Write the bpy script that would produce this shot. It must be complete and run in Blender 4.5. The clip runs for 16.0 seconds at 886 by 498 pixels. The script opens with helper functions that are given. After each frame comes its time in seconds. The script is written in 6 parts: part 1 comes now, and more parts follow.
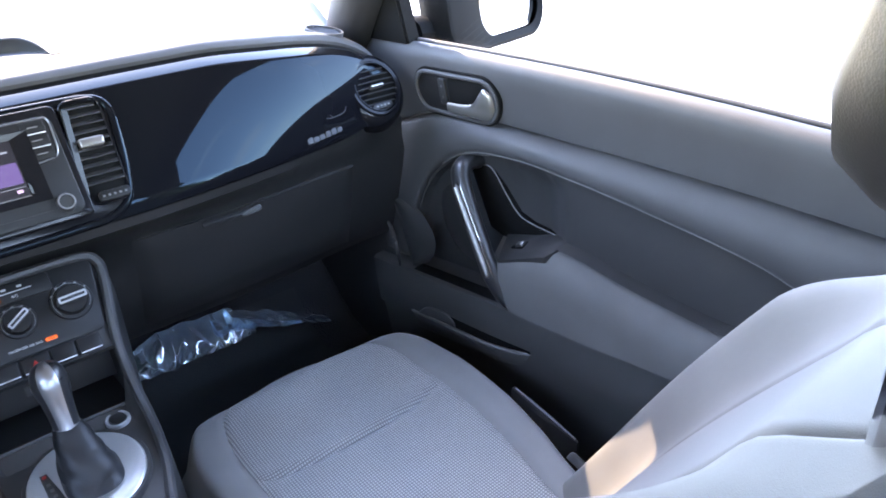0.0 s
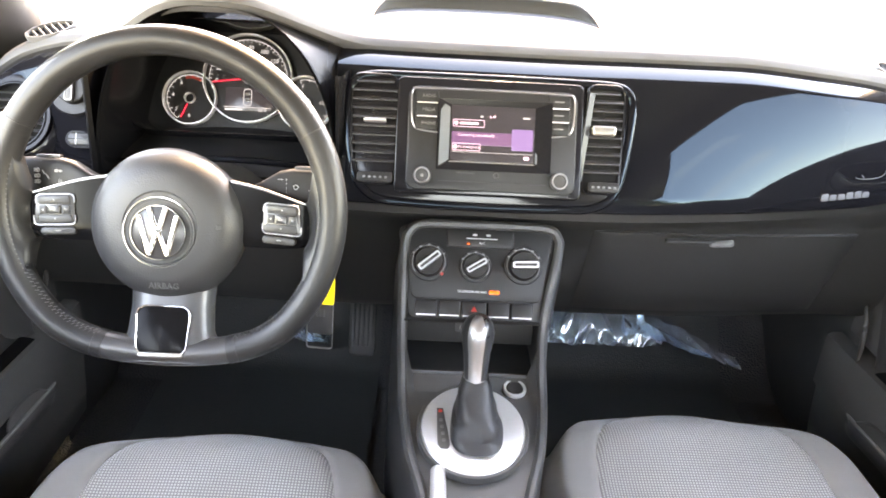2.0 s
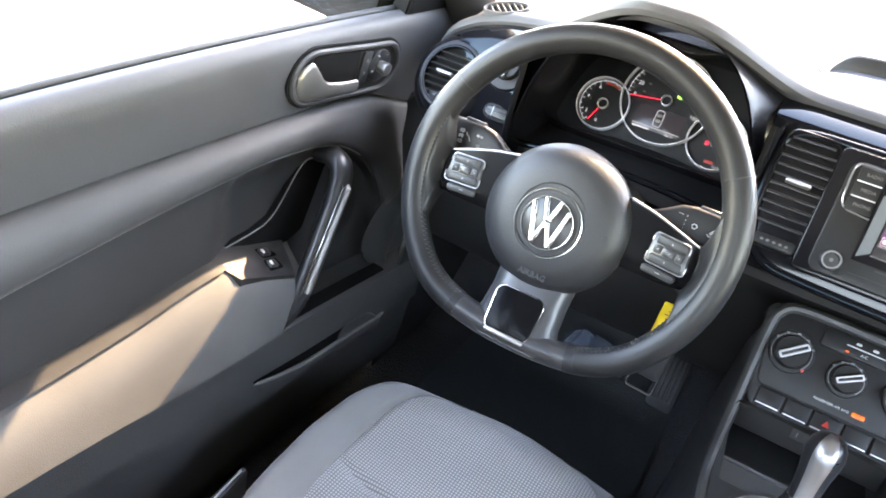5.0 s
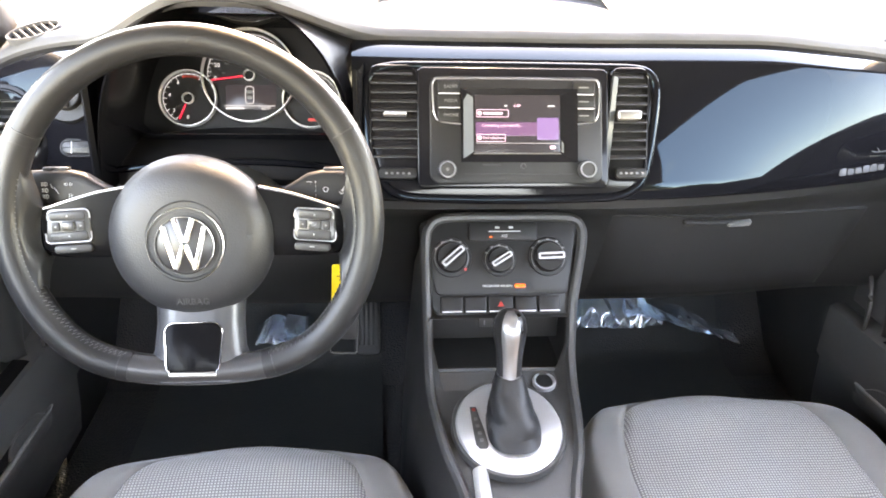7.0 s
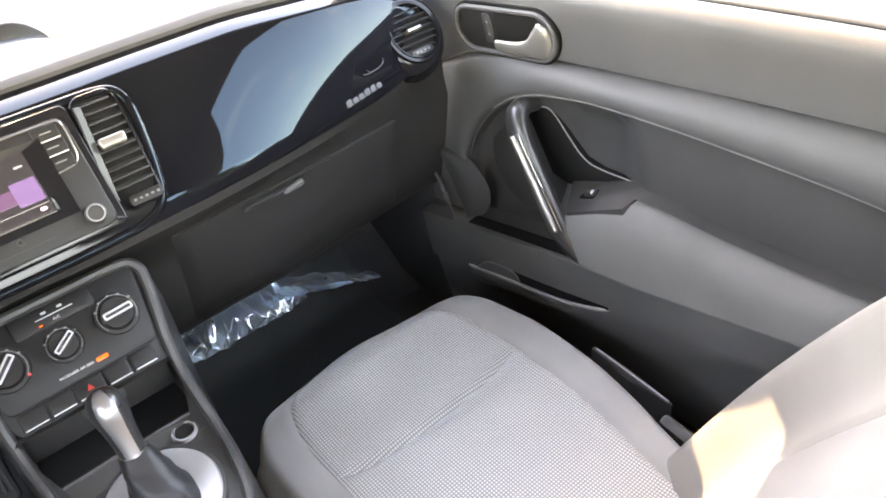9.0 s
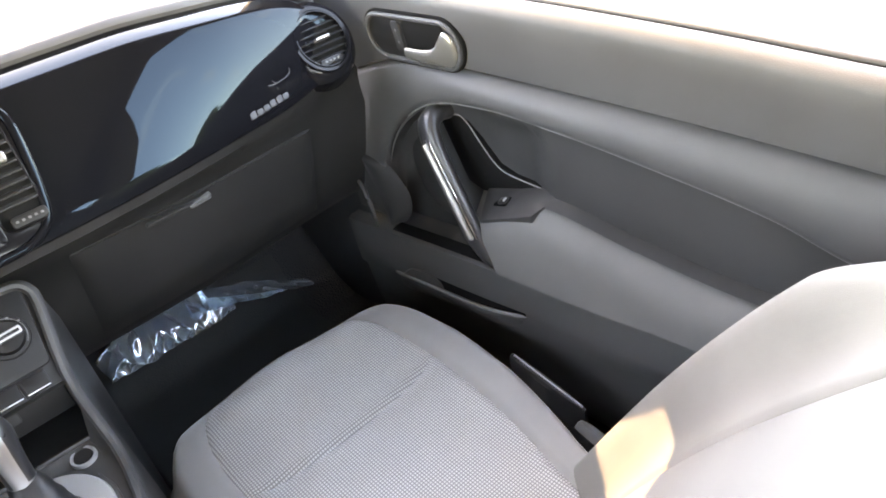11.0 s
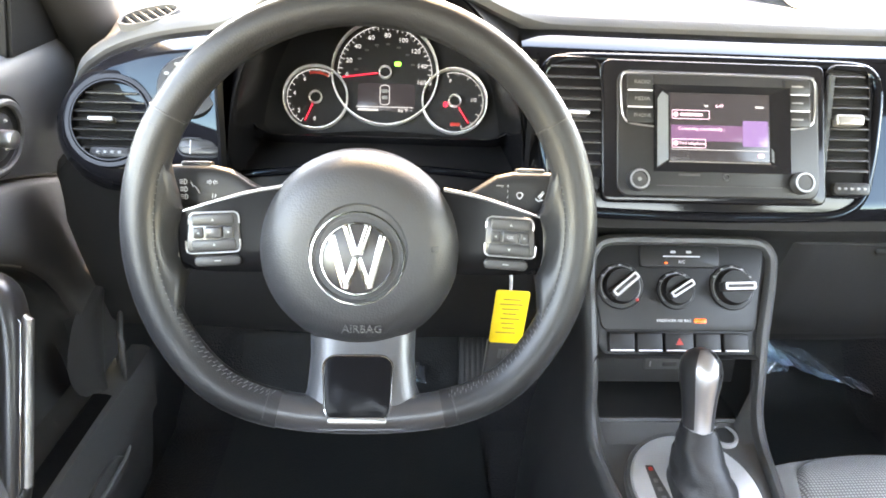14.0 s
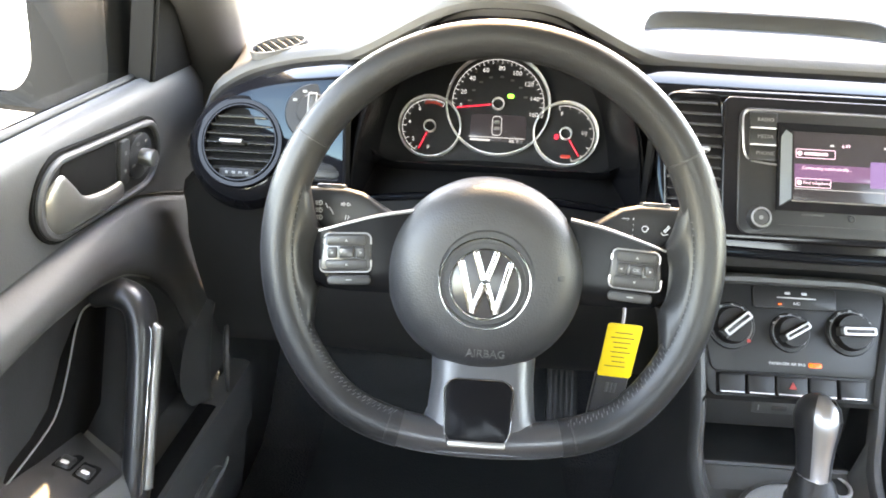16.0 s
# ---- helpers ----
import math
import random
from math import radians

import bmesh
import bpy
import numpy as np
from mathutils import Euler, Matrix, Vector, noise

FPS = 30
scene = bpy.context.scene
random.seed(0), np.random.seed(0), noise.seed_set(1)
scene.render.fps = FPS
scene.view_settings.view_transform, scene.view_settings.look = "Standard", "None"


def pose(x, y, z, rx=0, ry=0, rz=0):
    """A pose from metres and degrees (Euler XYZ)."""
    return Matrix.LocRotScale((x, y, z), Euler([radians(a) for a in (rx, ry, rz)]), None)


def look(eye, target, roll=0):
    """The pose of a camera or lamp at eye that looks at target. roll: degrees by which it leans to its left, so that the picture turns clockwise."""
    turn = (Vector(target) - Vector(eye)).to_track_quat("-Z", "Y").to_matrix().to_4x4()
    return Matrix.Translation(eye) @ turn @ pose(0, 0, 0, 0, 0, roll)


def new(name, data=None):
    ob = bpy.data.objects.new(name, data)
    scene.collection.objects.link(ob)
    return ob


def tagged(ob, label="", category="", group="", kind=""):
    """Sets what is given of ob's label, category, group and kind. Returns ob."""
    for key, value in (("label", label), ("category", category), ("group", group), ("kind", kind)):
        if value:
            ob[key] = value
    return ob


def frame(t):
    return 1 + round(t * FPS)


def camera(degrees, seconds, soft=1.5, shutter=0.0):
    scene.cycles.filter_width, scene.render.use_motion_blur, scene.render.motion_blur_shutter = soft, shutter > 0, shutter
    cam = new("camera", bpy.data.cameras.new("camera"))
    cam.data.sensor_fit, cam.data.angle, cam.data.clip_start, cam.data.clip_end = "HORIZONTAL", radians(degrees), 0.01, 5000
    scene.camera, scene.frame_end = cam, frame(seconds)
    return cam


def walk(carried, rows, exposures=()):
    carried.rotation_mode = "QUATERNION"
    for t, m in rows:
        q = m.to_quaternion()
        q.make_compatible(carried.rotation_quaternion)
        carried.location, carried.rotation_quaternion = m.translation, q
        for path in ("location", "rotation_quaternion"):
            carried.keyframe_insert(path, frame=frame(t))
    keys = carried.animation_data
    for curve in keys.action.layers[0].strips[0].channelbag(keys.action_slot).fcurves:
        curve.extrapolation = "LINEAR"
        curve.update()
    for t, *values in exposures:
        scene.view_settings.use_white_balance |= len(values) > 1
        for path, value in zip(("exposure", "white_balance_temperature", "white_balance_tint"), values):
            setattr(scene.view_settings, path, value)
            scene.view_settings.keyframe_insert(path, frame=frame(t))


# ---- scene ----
cam = camera(63.6, 16.0, soft=1.8)
PATH = [
    (0, (-0.045, -0.934, 0.884), (1.048, 0.528, 0.066), -6.1),
    (0.5, (-0.015, -0.919, 0.879), (0.872, 0.677, 0.063), -4.6),
    (1, (-0.01, -0.891, 0.899), (0.625, 0.812, 0.064), -2.5),
    (1.5, (-0.021, -0.851, 0.924), (0.321, 0.919, 0.057), 0.1),
    (2, (-0.065, -0.824, 0.927), (-0.014, 0.973, 0.052), 3.3),
    (2.5, (-0.116, -0.81, 0.917), (-0.348, 0.982, 0.059), 7.3),
    (3, (-0.148, -0.798, 0.921), (-0.649, 0.916, 0.021), 11.5),
    (3.2, (-0.15, -0.794, 0.917), (-0.739, 0.886, 0.006), 12.8),
    (5.3, (-0.156, -0.823, 0.904), (-0.87, 0.794, -0.031), 13.3),
    (5.5, (-0.165, -0.825, 0.899), (-0.798, 0.838, -0.015), 12.2),
    (6, (-0.166, -0.809, 0.898), (-0.54, 0.95, 0.021), 9.0),
    (6.5, (-0.166, -0.798, 0.9), (-0.274, 1.003, 0.037), 5.0),
    (7, (-0.15, -0.789, 0.923), (0.024, 0.985, 0.015), 2.0),
    (7.5, (-0.114, -0.788, 0.92), (0.289, 0.934, -0.014), -1.4),
    (8, (-0.069, -0.805, 0.922), (0.516, 0.85, -0.037), -5.7),
    (8.5, (-0.036, -0.802, 0.916), (0.755, 0.748, -0.07), -9.7),
    (9, (-0.003, -0.806, 0.914), (0.934, 0.635, -0.107), -13.2),
    (9.2, (0.006, -0.807, 0.916), (0.994, 0.586, -0.125), -14.2),
    (11.3, (0.072, -0.849, 0.911), (1.063, 0.535, -0.14), -12.9),
    (11.5, (0.047, -0.816, 0.886), (0.98, 0.65, -0.105), -11.9),
    (12, (-0.006, -0.762, 0.86), (0.76, 0.853, -0.039), -7.5),
    (12.5, (-0.08, -0.722, 0.854), (0.469, 0.991, -0.019), -3.8),
    (13, (-0.157, -0.689, 0.86), (0.208, 1.075, -0.008), -0.8),
    (13.5, (-0.24, -0.67, 0.848), (-0.008, 1.132, 0.012), 1.2),
    (14, (-0.306, -0.665, 0.842), (-0.173, 1.158, 0.031), 2.6),
    (14.5, (-0.335, -0.675, 0.846), (-0.281, 1.16, 0.051), 3.2),
    (15, (-0.351, -0.674, 0.846), (-0.356, 1.168, 0.067), 3.3),
    (15.5, (-0.355, -0.676, 0.843), (-0.392, 1.176, 0.089), 3.0),
    (16, (-0.357, -0.675, 0.841), (-0.401, 1.182, 0.101), 3.0),
]
walk(cam, [(t, look(e, g, r)) for t, e, g, r in PATH], exposures=[(0, 5.56, 7400, 22), (0.7, 5.88, 8500, 22), (1.5, 6.74, 12500, 23), (3, 6.46, 11500, 22), (5, 6.16, 9700, 19), (7, 6.68, 11900, 23), (9, 6.52, 12400, 23), (11.3, 6.25, 11600, 22), (12, 6.85, 12100, 24), (13, 6.94, 11700, 22), (14, 6.72, 11400, 18), (16, 6.5, 11400, 17)])

CX = 0.008

# ---- light ----
SUN_AZ, SUN_EL = 8.0, 40.0
world = bpy.data.worlds.new("sky")
scene.world = world
world.use_nodes = True
wn = world.node_tree
sky = wn.nodes.new("ShaderNodeTexSky")
sky.sky_type = 'NISHITA'
sky.sun_disc = False
sky.sun_elevation = radians(SUN_EL)
sky.sun_rotation = radians(SUN_AZ)
sky.air_density, sky.dust_density, sky.ozone_density = 1.0, 0.4, 2.2
background = wn.nodes["Background"]
background.inputs["Strength"].default_value = 0.14
wco, wmap, wnoise, wramp, wmix = (wn.nodes.new("ShaderNode" + k) for k in ("TexCoord", "Mapping", "TexNoise", "MapRange", "MixRGB"))
wmap.inputs["Scale"].default_value = (2.2, 5.0, 7.0)
wmap.inputs["Rotation"].default_value = (0.2, 0.1, 0.7)
wnoise.inputs["Scale"].default_value, wnoise.inputs["Detail"].default_value = 1.6, 7
wramp.inputs["From Min"].default_value, wramp.inputs["From Max"].default_value = 0.58, 0.82
wramp.inputs["To Max"].default_value = 0.4
wmix.inputs["Color2"].default_value = (4.6, 4.6, 4.7, 1)
wn.links.new(wco.outputs["Generated"], wmap.inputs["Vector"])
wn.links.new(wmap.outputs[0], wnoise.inputs["Vector"])
wn.links.new(wnoise.outputs["Fac"], wramp.inputs["Value"])
wn.links.new(wramp.outputs[0], wmix.inputs["Fac"])
wn.links.new(sky.outputs[0], wmix.inputs["Color1"])
wn.links.new(wmix.outputs[0], background.inputs["Color"])

sun = new("sun", bpy.data.lights.new("sun", 'SUN'))
sun.data.energy, sun.data.angle, sun.data.color = 0.45, radians(0.5), (1.0, 0.87, 0.68)
sun_way = Vector((math.sin(radians(SUN_AZ)) * math.cos(radians(SUN_EL)),
                  math.cos(radians(SUN_AZ)) * math.cos(radians(SUN_EL)), math.sin(radians(SUN_EL))))
sun.matrix_basis = look(sun_way * 30, (0, 0, 0))


# ---- materials ----
def material(name, color, rough=0.5, metal=0.0, grain=0.0, grain_size=0.001, vary=0.12, vary_size=0.08,
             coat=0.0, sheen=0.0, rough_vary=0.08, spec=0.5, tint=(1, 1, 1)):
    """A surface with a fine relief of grain_size metres and slow stains of vary_size metres."""
    m = bpy.data.materials.new(name)
    m.use_nodes = True
    n, l = m.node_tree.nodes, m.node_tree.links
    b = n["Principled BSDF"]
    b.inputs["Metallic"].default_value = metal
    b.inputs["Coat Weight"].default_value = coat
    b.inputs["Coat Roughness"].default_value = 0.04
    b.inputs["Sheen Weight"].default_value = sheen
    b.inputs["Specular IOR Level"].default_value = spec
    b.inputs["Specular Tint"].default_value = (*tint, 1)
    co = n.new("ShaderNodeTexCoord")
    slow = n.new("ShaderNodeTexNoise")
    slow.inputs["Scale"].default_value = 1 / vary_size
    slow.inputs["Detail"].default_value = 5
    l.new(co.outputs["Object"], slow.inputs["Vector"])
    ramp = n.new("ShaderNodeMapRange")
    ramp.inputs["From Min"].default_value, ramp.inputs["From Max"].default_value = 0.3, 0.7
    ramp.inputs["To Min"].default_value, ramp.inputs["To Max"].default_value = 1 - vary, 1 + vary
    l.new(slow.outputs["Fac"], ramp.inputs["Value"])
    mul = n.new("ShaderNodeMixRGB")
    mul.blend_type = 'MULTIPLY'
    mul.inputs["Fac"].default_value = 1
    mul.inputs["Color1"].default_value = (*color, 1)
    l.new(ramp.outputs[0], mul.inputs["Color2"])
    l.new(mul.outputs[0], b.inputs["Base Color"])
    rr = n.new("ShaderNodeMapRange")
    rr.inputs["To Min"].default_value = max(0.0, rough - rough_vary * min(1, rough * 3))
    rr.inputs["To Max"].default_value = min(1.0, rough + rough_vary * min(1, rough * 3))
    l.new(slow.outputs["Fac"], rr.inputs["Value"])
    l.new(rr.outputs[0], b.inputs["Roughness"])
    if grain:
        fine = n.new("ShaderNodeTexVoronoi")
        fine.inputs["Scale"].default_value = 1 / grain_size
        l.new(co.outputs["Object"], fine.inputs["Vector"])
        bump = n.new("ShaderNodeBump")
        bump.inputs["Strength"].default_value = grain
        bump.inputs["Distance"].default_value = grain_size * 0.4
        l.new(fine.outputs["Distance"], bump.inputs["Height"])
        l.new(bump.outputs[0], b.inputs["Normal"])
    return m


def check_cloth(name, light, dark, pitch):
    """Woven cloth: light squares over dark threads on a grid of that pitch."""
    m = material(name, light, 0.9, sheen=0.3, vary=0.06)
    n, l = m.node_tree.nodes, m.node_tree.links
    b = n["Principled BSDF"]
    co = n.new("ShaderNodeTexCoord")
    sep = n.new("ShaderNodeSeparateXYZ")
    l.new(co.outputs["Object"], sep.inputs[0])
    waves = []
    lean = n.new("ShaderNodeMath")
    lean.operation = 'MULTIPLY_ADD'
    lean.inputs[1].default_value = -0.55
    rise = n.new("ShaderNodeMath")
    rise.operation = 'MAXIMUM'
    rise.inputs[1].default_value = 0.27
    l.new(sep.outputs["Z"], rise.inputs[0])
    l.new(rise.outputs[0], lean.inputs[0])
    l.new(sep.outputs["Y"], lean.inputs[2])
    for axis in ("X", "Y"):
        k = n.new("ShaderNodeMath")
        k.operation = 'MULTIPLY'
        k.inputs[1].default_value = 2 * math.pi / pitch
        l.new(sep.outputs["X"] if axis == "X" else lean.outputs[0], k.inputs[0])
        s = n.new("ShaderNodeMath")
        s.operation = 'SINE'
        l.new(k.outputs[0], s.inputs[0])
        waves.append(s)
    p = n.new("ShaderNodeMath")
    p.operation = 'MINIMUM'
    l.new(waves[0].outputs[0], p.inputs[0])
    l.new(waves[1].outputs[0], p.inputs[1])
    r = n.new("ShaderNodeMapRange")
    r.inputs["From Min"].default_value, r.inputs["From Max"].default_value = -0.75, 0.25
    l.new(p.outputs[0], r.inputs["Value"])
    mix = n.new("ShaderNodeMixRGB")
    mix.inputs["Color1"].default_value = (*dark, 1)
    old = b.inputs["Base Color"].links[0].from_socket
    l.new(r.outputs[0], mix.inputs["Fac"])
    l.new(old, mix.inputs["Color2"])
    l.new(mix.outputs[0], b.inputs["Base Color"])
    bump = n.new("ShaderNodeBump")
    bump.inputs["Strength"].default_value, bump.inputs["Distance"].default_value = 0.6, 0.0008
    l.new(r.outputs[0], bump.inputs["Height"])
    l.new(bump.outputs[0], b.inputs["Normal"])
    return m


def glow(name, color, strength):
    m = material(name, (0.012, 0.012, 0.013), 0.2, spec=0.2)
    b = m.node_tree.nodes["Principled BSDF"]
    b.inputs["Emission Color"].default_value = (*color, 1)
    b.inputs["Emission Strength"].default_value = strength
    return m


def glass(name, tint=(0.95, 0.97, 0.96)):
    m = bpy.data.materials.new(name)
    m.use_nodes = True
    n, l = m.node_tree.nodes, m.node_tree.links
    clear, shine, mix = n.new("ShaderNodeBsdfTransparent"), n.new("ShaderNodeBsdfGlossy"), n.new("ShaderNodeMixShader")
    clear.inputs["Color"].default_value = (*tint, 1)
    shine.inputs["Roughness"].default_value = 0.01
    mix.inputs["Fac"].default_value = 0.05
    l.new(clear.outputs[0], mix.inputs[1])
    l.new(shine.outputs[0], mix.inputs[2])
    l.new(mix.outputs[0], n["Material Output"].inputs["Surface"])
    return m


PAD = material("soft_dash_foam", (0.045, 0.045, 0.047), 0.6, grain=0.25, grain_size=0.0016)
# blue specular tint paints the blue of the reflected sky
GLOSS = material("piano_black_sky_tint", (0.004, 0.004, 0.005), 0.02, vary=0.05, rough_vary=0.015, spec=0.14, tint=(0.52, 0.8, 1.0))
BLACK = material("black_plastic", (0.022, 0.022, 0.0225), 0.42, grain=0.2, grain_size=0.0012, spec=0.35)
SATIN = material("satin_black_plastic", (0.02, 0.02, 0.021), 0.3, vary=0.06)
GREYP = material("charcoal_plastic", (0.039, 0.039, 0.039), 0.5, grain=0.3, grain_size=0.0012)
DOORT = material("charcoal_door_vinyl", (0.044, 0.044, 0.045), 0.56, grain=0.16, grain_size=0.0014, spec=0.38)
DOORL = material("grey_door_plastic", (0.05, 0.05, 0.05), 0.5, grain=0.3, grain_size=0.0015)
STITCH = material("grey_thread", (0.075, 0.075, 0.075), 0.8)
DOORB = material("dark_door_plastic", (0.025, 0.025, 0.0255), 0.52, grain=0.25, grain_size=0.0013, spec=0.38)
CHEEKM = material("pale_gloss_cheek", (0.03, 0.033, 0.036), 0.16, vary=0.05, rough_vary=0.04, spec=0.07)
# pale blue-grey in place of the reflection on the frame's facets
FACETM = material("facet_sheen_grey", (0.085, 0.094, 0.1), 0.25, vary=0.05, spec=0.4)
DOORC = material("grey_door_cloth", (0.066, 0.066, 0.065), 0.75, grain=0.2, grain_size=0.0012, sheen=0.2)
LEATHER = material("black_leather", (0.011, 0.0112, 0.0118), 0.4, grain=0.18, grain_size=0.0014, spec=0.28)
HUBM = material("grained_airbag_vinyl", (0.0165, 0.0168, 0.018), 0.46, grain=0.25, grain_size=0.0016, spec=0.36)
CHROME = material("chrome", (0.72, 0.72, 0.73), 0.1, metal=1, vary=0.03, rough_vary=0.03)
BADGEM = material("dull_chrome", (0.42, 0.42, 0.42), 0.10, metal=1, vary=0.05, rough_vary=0.04)
GRIPM = material("satin_silver_metal", (0.31, 0.31, 0.315), 0.36, metal=0.9, vary=0.06)
LEVERM = material("dull_satin_silver", (0.23, 0.222, 0.21), 0.34, metal=0.75, vary=0.08)
SPOKEM = material("spoke_black", (0.006, 0.006, 0.007), 0.12, vary=0.05, rough_vary=0.04, spec=0.14)
# matt black plastic; also laid flat in recesses to stand for their shade
CORNERM = material("matt_black_and_shade", (0.006, 0.006, 0.006), 0.8, vary=0.1, spec=0.06)
INSERTM = material("deep_gloss_black", (0.004, 0.004, 0.0045), 0.2, vary=0.05, spec=0.05)
DIALM = material("matt_dial_black", (0.007, 0.007, 0.008), 0.6, vary=0.05, spec=0.2)
TRIMM = material("soft_silver_trim", (0.5, 0.5, 0.51), 0.36, metal=0.5, vary=0.05)
SCRIPTM = material("dull_script_silver", (0.035, 0.035, 0.037), 0.6, metal=0.3)
PIPEM = material("pale_edge_grey", (0.15, 0.15, 0.147), 0.5)
DASHL = material("dark_dash_vinyl", (0.0145, 0.014, 0.0135), 0.5, grain=0.2, grain_size=0.0013)
DIMW = material("worn_white_print", (0.17, 0.17, 0.167), 0.5)
FAINT = material("faint_grey_print", (0.11, 0.11, 0.108), 0.5)
PANELM = material("dark_panel_plastic", (0.011, 0.0108, 0.011), 0.42, grain=0.15, grain_size=0.0010, spec=0.22)
STALKM = material("matt_stalk_black", (0.009, 0.009, 0.0095), 0.5, grain=0.15, grain_size=0.0012, spec=0.22)
SLATM = material("vent_black", (0.018, 0.018, 0.019), 0.3, vary=0.06, spec=0.5)
FOOTM = material("satin_grey_spoke", (0.035, 0.036, 0.038), 0.34, metal=0.1, vary=0.06)
SILVER = material("brushed_silver", (0.54, 0.54, 0.54), 0.32, metal=0.55, vary=0.05)
SATSIL = material("silver_paint", (0.62, 0.62, 0.62), 0.35, metal=0.35, vary=0.04)
CLOTH = check_cloth("checked_grey_cloth", (0.38, 0.372, 0.36), (0.145, 0.143, 0.14), 0.0042)
BOLSTER = material("light_grey_cloth", (0.165, 0.161, 0.154), 0.8, grain=0.3, grain_size=0.0008, sheen=0.3, vary=0.08)
# darker copy of the bolster cloth; the backrest's shade is in its colour
BACKM = material("back_cloth_shaded", (0.1, 0.097, 0.092), 0.75, grain=0.25, grain_size=0.0008, vary=0.1)
CARPET = material("black_carpet", (0.018, 0.018, 0.0195), 0.95, grain=0.9, grain_size=0.004)
MATM = material("rubber_mat", (0.019, 0.021, 0.021), 0.55, grain=0.4, grain_size=0.003, spec=0.3)
HEADL = material("light_headliner", (0.42, 0.37, 0.30), 0.9, grain=0.3, grain_size=0.002)
PILLAR = material("grey_pillar_trim", (0.017, 0.0165, 0.016), 0.6, grain=0.3, grain_size=0.0015)
PAINT = material("black_paint", (0.008, 0.008, 0.009), 0.15, metal=0.1, coat=1.0)
CONCRETE = material("pale_concrete", (0.5, 0.45, 0.38), 0.9, grain=0.5, grain_size=0.02, vary=0.2, vary_size=1.5)
GLASS = glass("clear_glass")
MIRROR = material("mirror_silver", (0.42, 0.45, 0.48), 0.01, metal=1, vary=0.0, rough_vary=0.0)
SCREEN = glow("screen_dark", (0.04, 0.04, 0.06), 0.011)
PURPLE = glow("screen_purple", (0.25, 0.19, 0.6), 0.018)
PINK = glow("screen_pink", (0.72, 0.60, 1.0), 0.032)
WHITEG = glow("print_white", (0.58, 0.74, 1.0), 0.017)
WHITE = material("white_print", (0.42, 0.42, 0.415), 0.5)
REDG = glow("needle_red", (0.85, 0.03, 0.09), 0.03)
GREENG = glow("lamp_green", (0.1, 0.9, 0.1), 0.08)
AMBER = glow("lamp_amber", (1.0, 0.17, 0.015), 0.032)
RED = material("red_print", (0.42, 0.025, 0.018), 0.4)
YELLOW = material("yellow_tag", (0.68, 0.46, 0.02), 0.45, coat=0.4)
# pale blue metal colour stands in for sky reflected by clear film
FILM = material("clear_film_sky_tint", (0.74, 0.88, 1.0), 0.13, metal=0.75, coat=1.0, vary=0.3, vary_size=0.03, rough_vary=0.1)
RUBBER = material("black_rubber", (0.012, 0.012, 0.012), 0.6)
LEAF = material("dull_green_leaves", (0.06, 0.09, 0.03), 0.7, vary=0.4, vary_size=0.3)
BARK = material("grey_bark", (0.12, 0.09, 0.07), 0.9, vary=0.3)
BRICK = material("tan_wall", (0.45, 0.33, 0.2), 0.9, vary=0.2, vary_size=1.0)


# ---- building tools ----
def thing(name, label, category, at=(0, 0, 0), group="", kind=""):
    ob = new(name)
    ob.empty_display_size = 0.02
    ob.location = at
    bpy.context.view_layer.update()
    return tagged(ob, label, category, group, kind)


def part(name, bm, mat, parent=None, label="", smooth=True, angle=40):
    """Links a bmesh, given in world places, as one mesh under its thing."""
    bmesh.ops.remove_doubles(bm, verts=bm.verts, dist=1e-5)
    bmesh.ops.recalc_face_normals(bm, faces=bm.faces)
    base = parent.matrix_world if parent else Matrix()
    me = bpy.data.meshes.new(name)
    if smooth:
        lim = radians(angle)
        for fc in bm.faces:
            fc.smooth = True
        for ed in bm.edges:
            if len(ed.link_faces) == 2 and ed.calc_face_angle(0) > lim:
                ed.smooth = False
    bm.transform(base.inverted())
    bm.to_mesh(me)
    bm.free()
    me.materials.append(mat)
    ob = new(name, me)
    if parent:
        ob.parent = parent
    ob.matrix_basis = Matrix()
    bpy.context.view_layer.update()
    return tagged(ob, label) if label else ob


def single(name, bm, mat, label, category, group="", kind="", angle=40):
    return tagged(part(name, bm, mat, None, angle=angle), label, category, group, kind)


def plane(origin, tilt, turn=0.0):
    """A frame on a panel that leans back by tilt degrees: x right, y up the panel, z towards the seats."""
    s, c = math.sin(radians(tilt)), math.cos(radians(tilt))
    m = Matrix(((1, 0, 0, 0), (0, s, -c, 0), (0, c, s, 0), (0, 0, 0, 1)))
    return Matrix.Translation(origin) @ pose(0, 0, 0, 0, 0, turn) @ m


def grid(bm, rows, wrap=False, flip=False):
    """Faces between rows of points."""
    vs = [[bm.verts.new(p) for p in r] for r in rows]
    for a, b in zip(vs, vs[1:]):
        n = len(a)
        for i in range(n if wrap else n - 1):
            q = (a[i], a[(i + 1) % n], b[(i + 1) % n], b[i])
            try:
                bm.faces.new(q if not flip else q[::-1])
            except ValueError:
                pass
    return vs


def cap(bm, ring):
    try:
        bm.faces.new(ring)
    except ValueError:
        pass


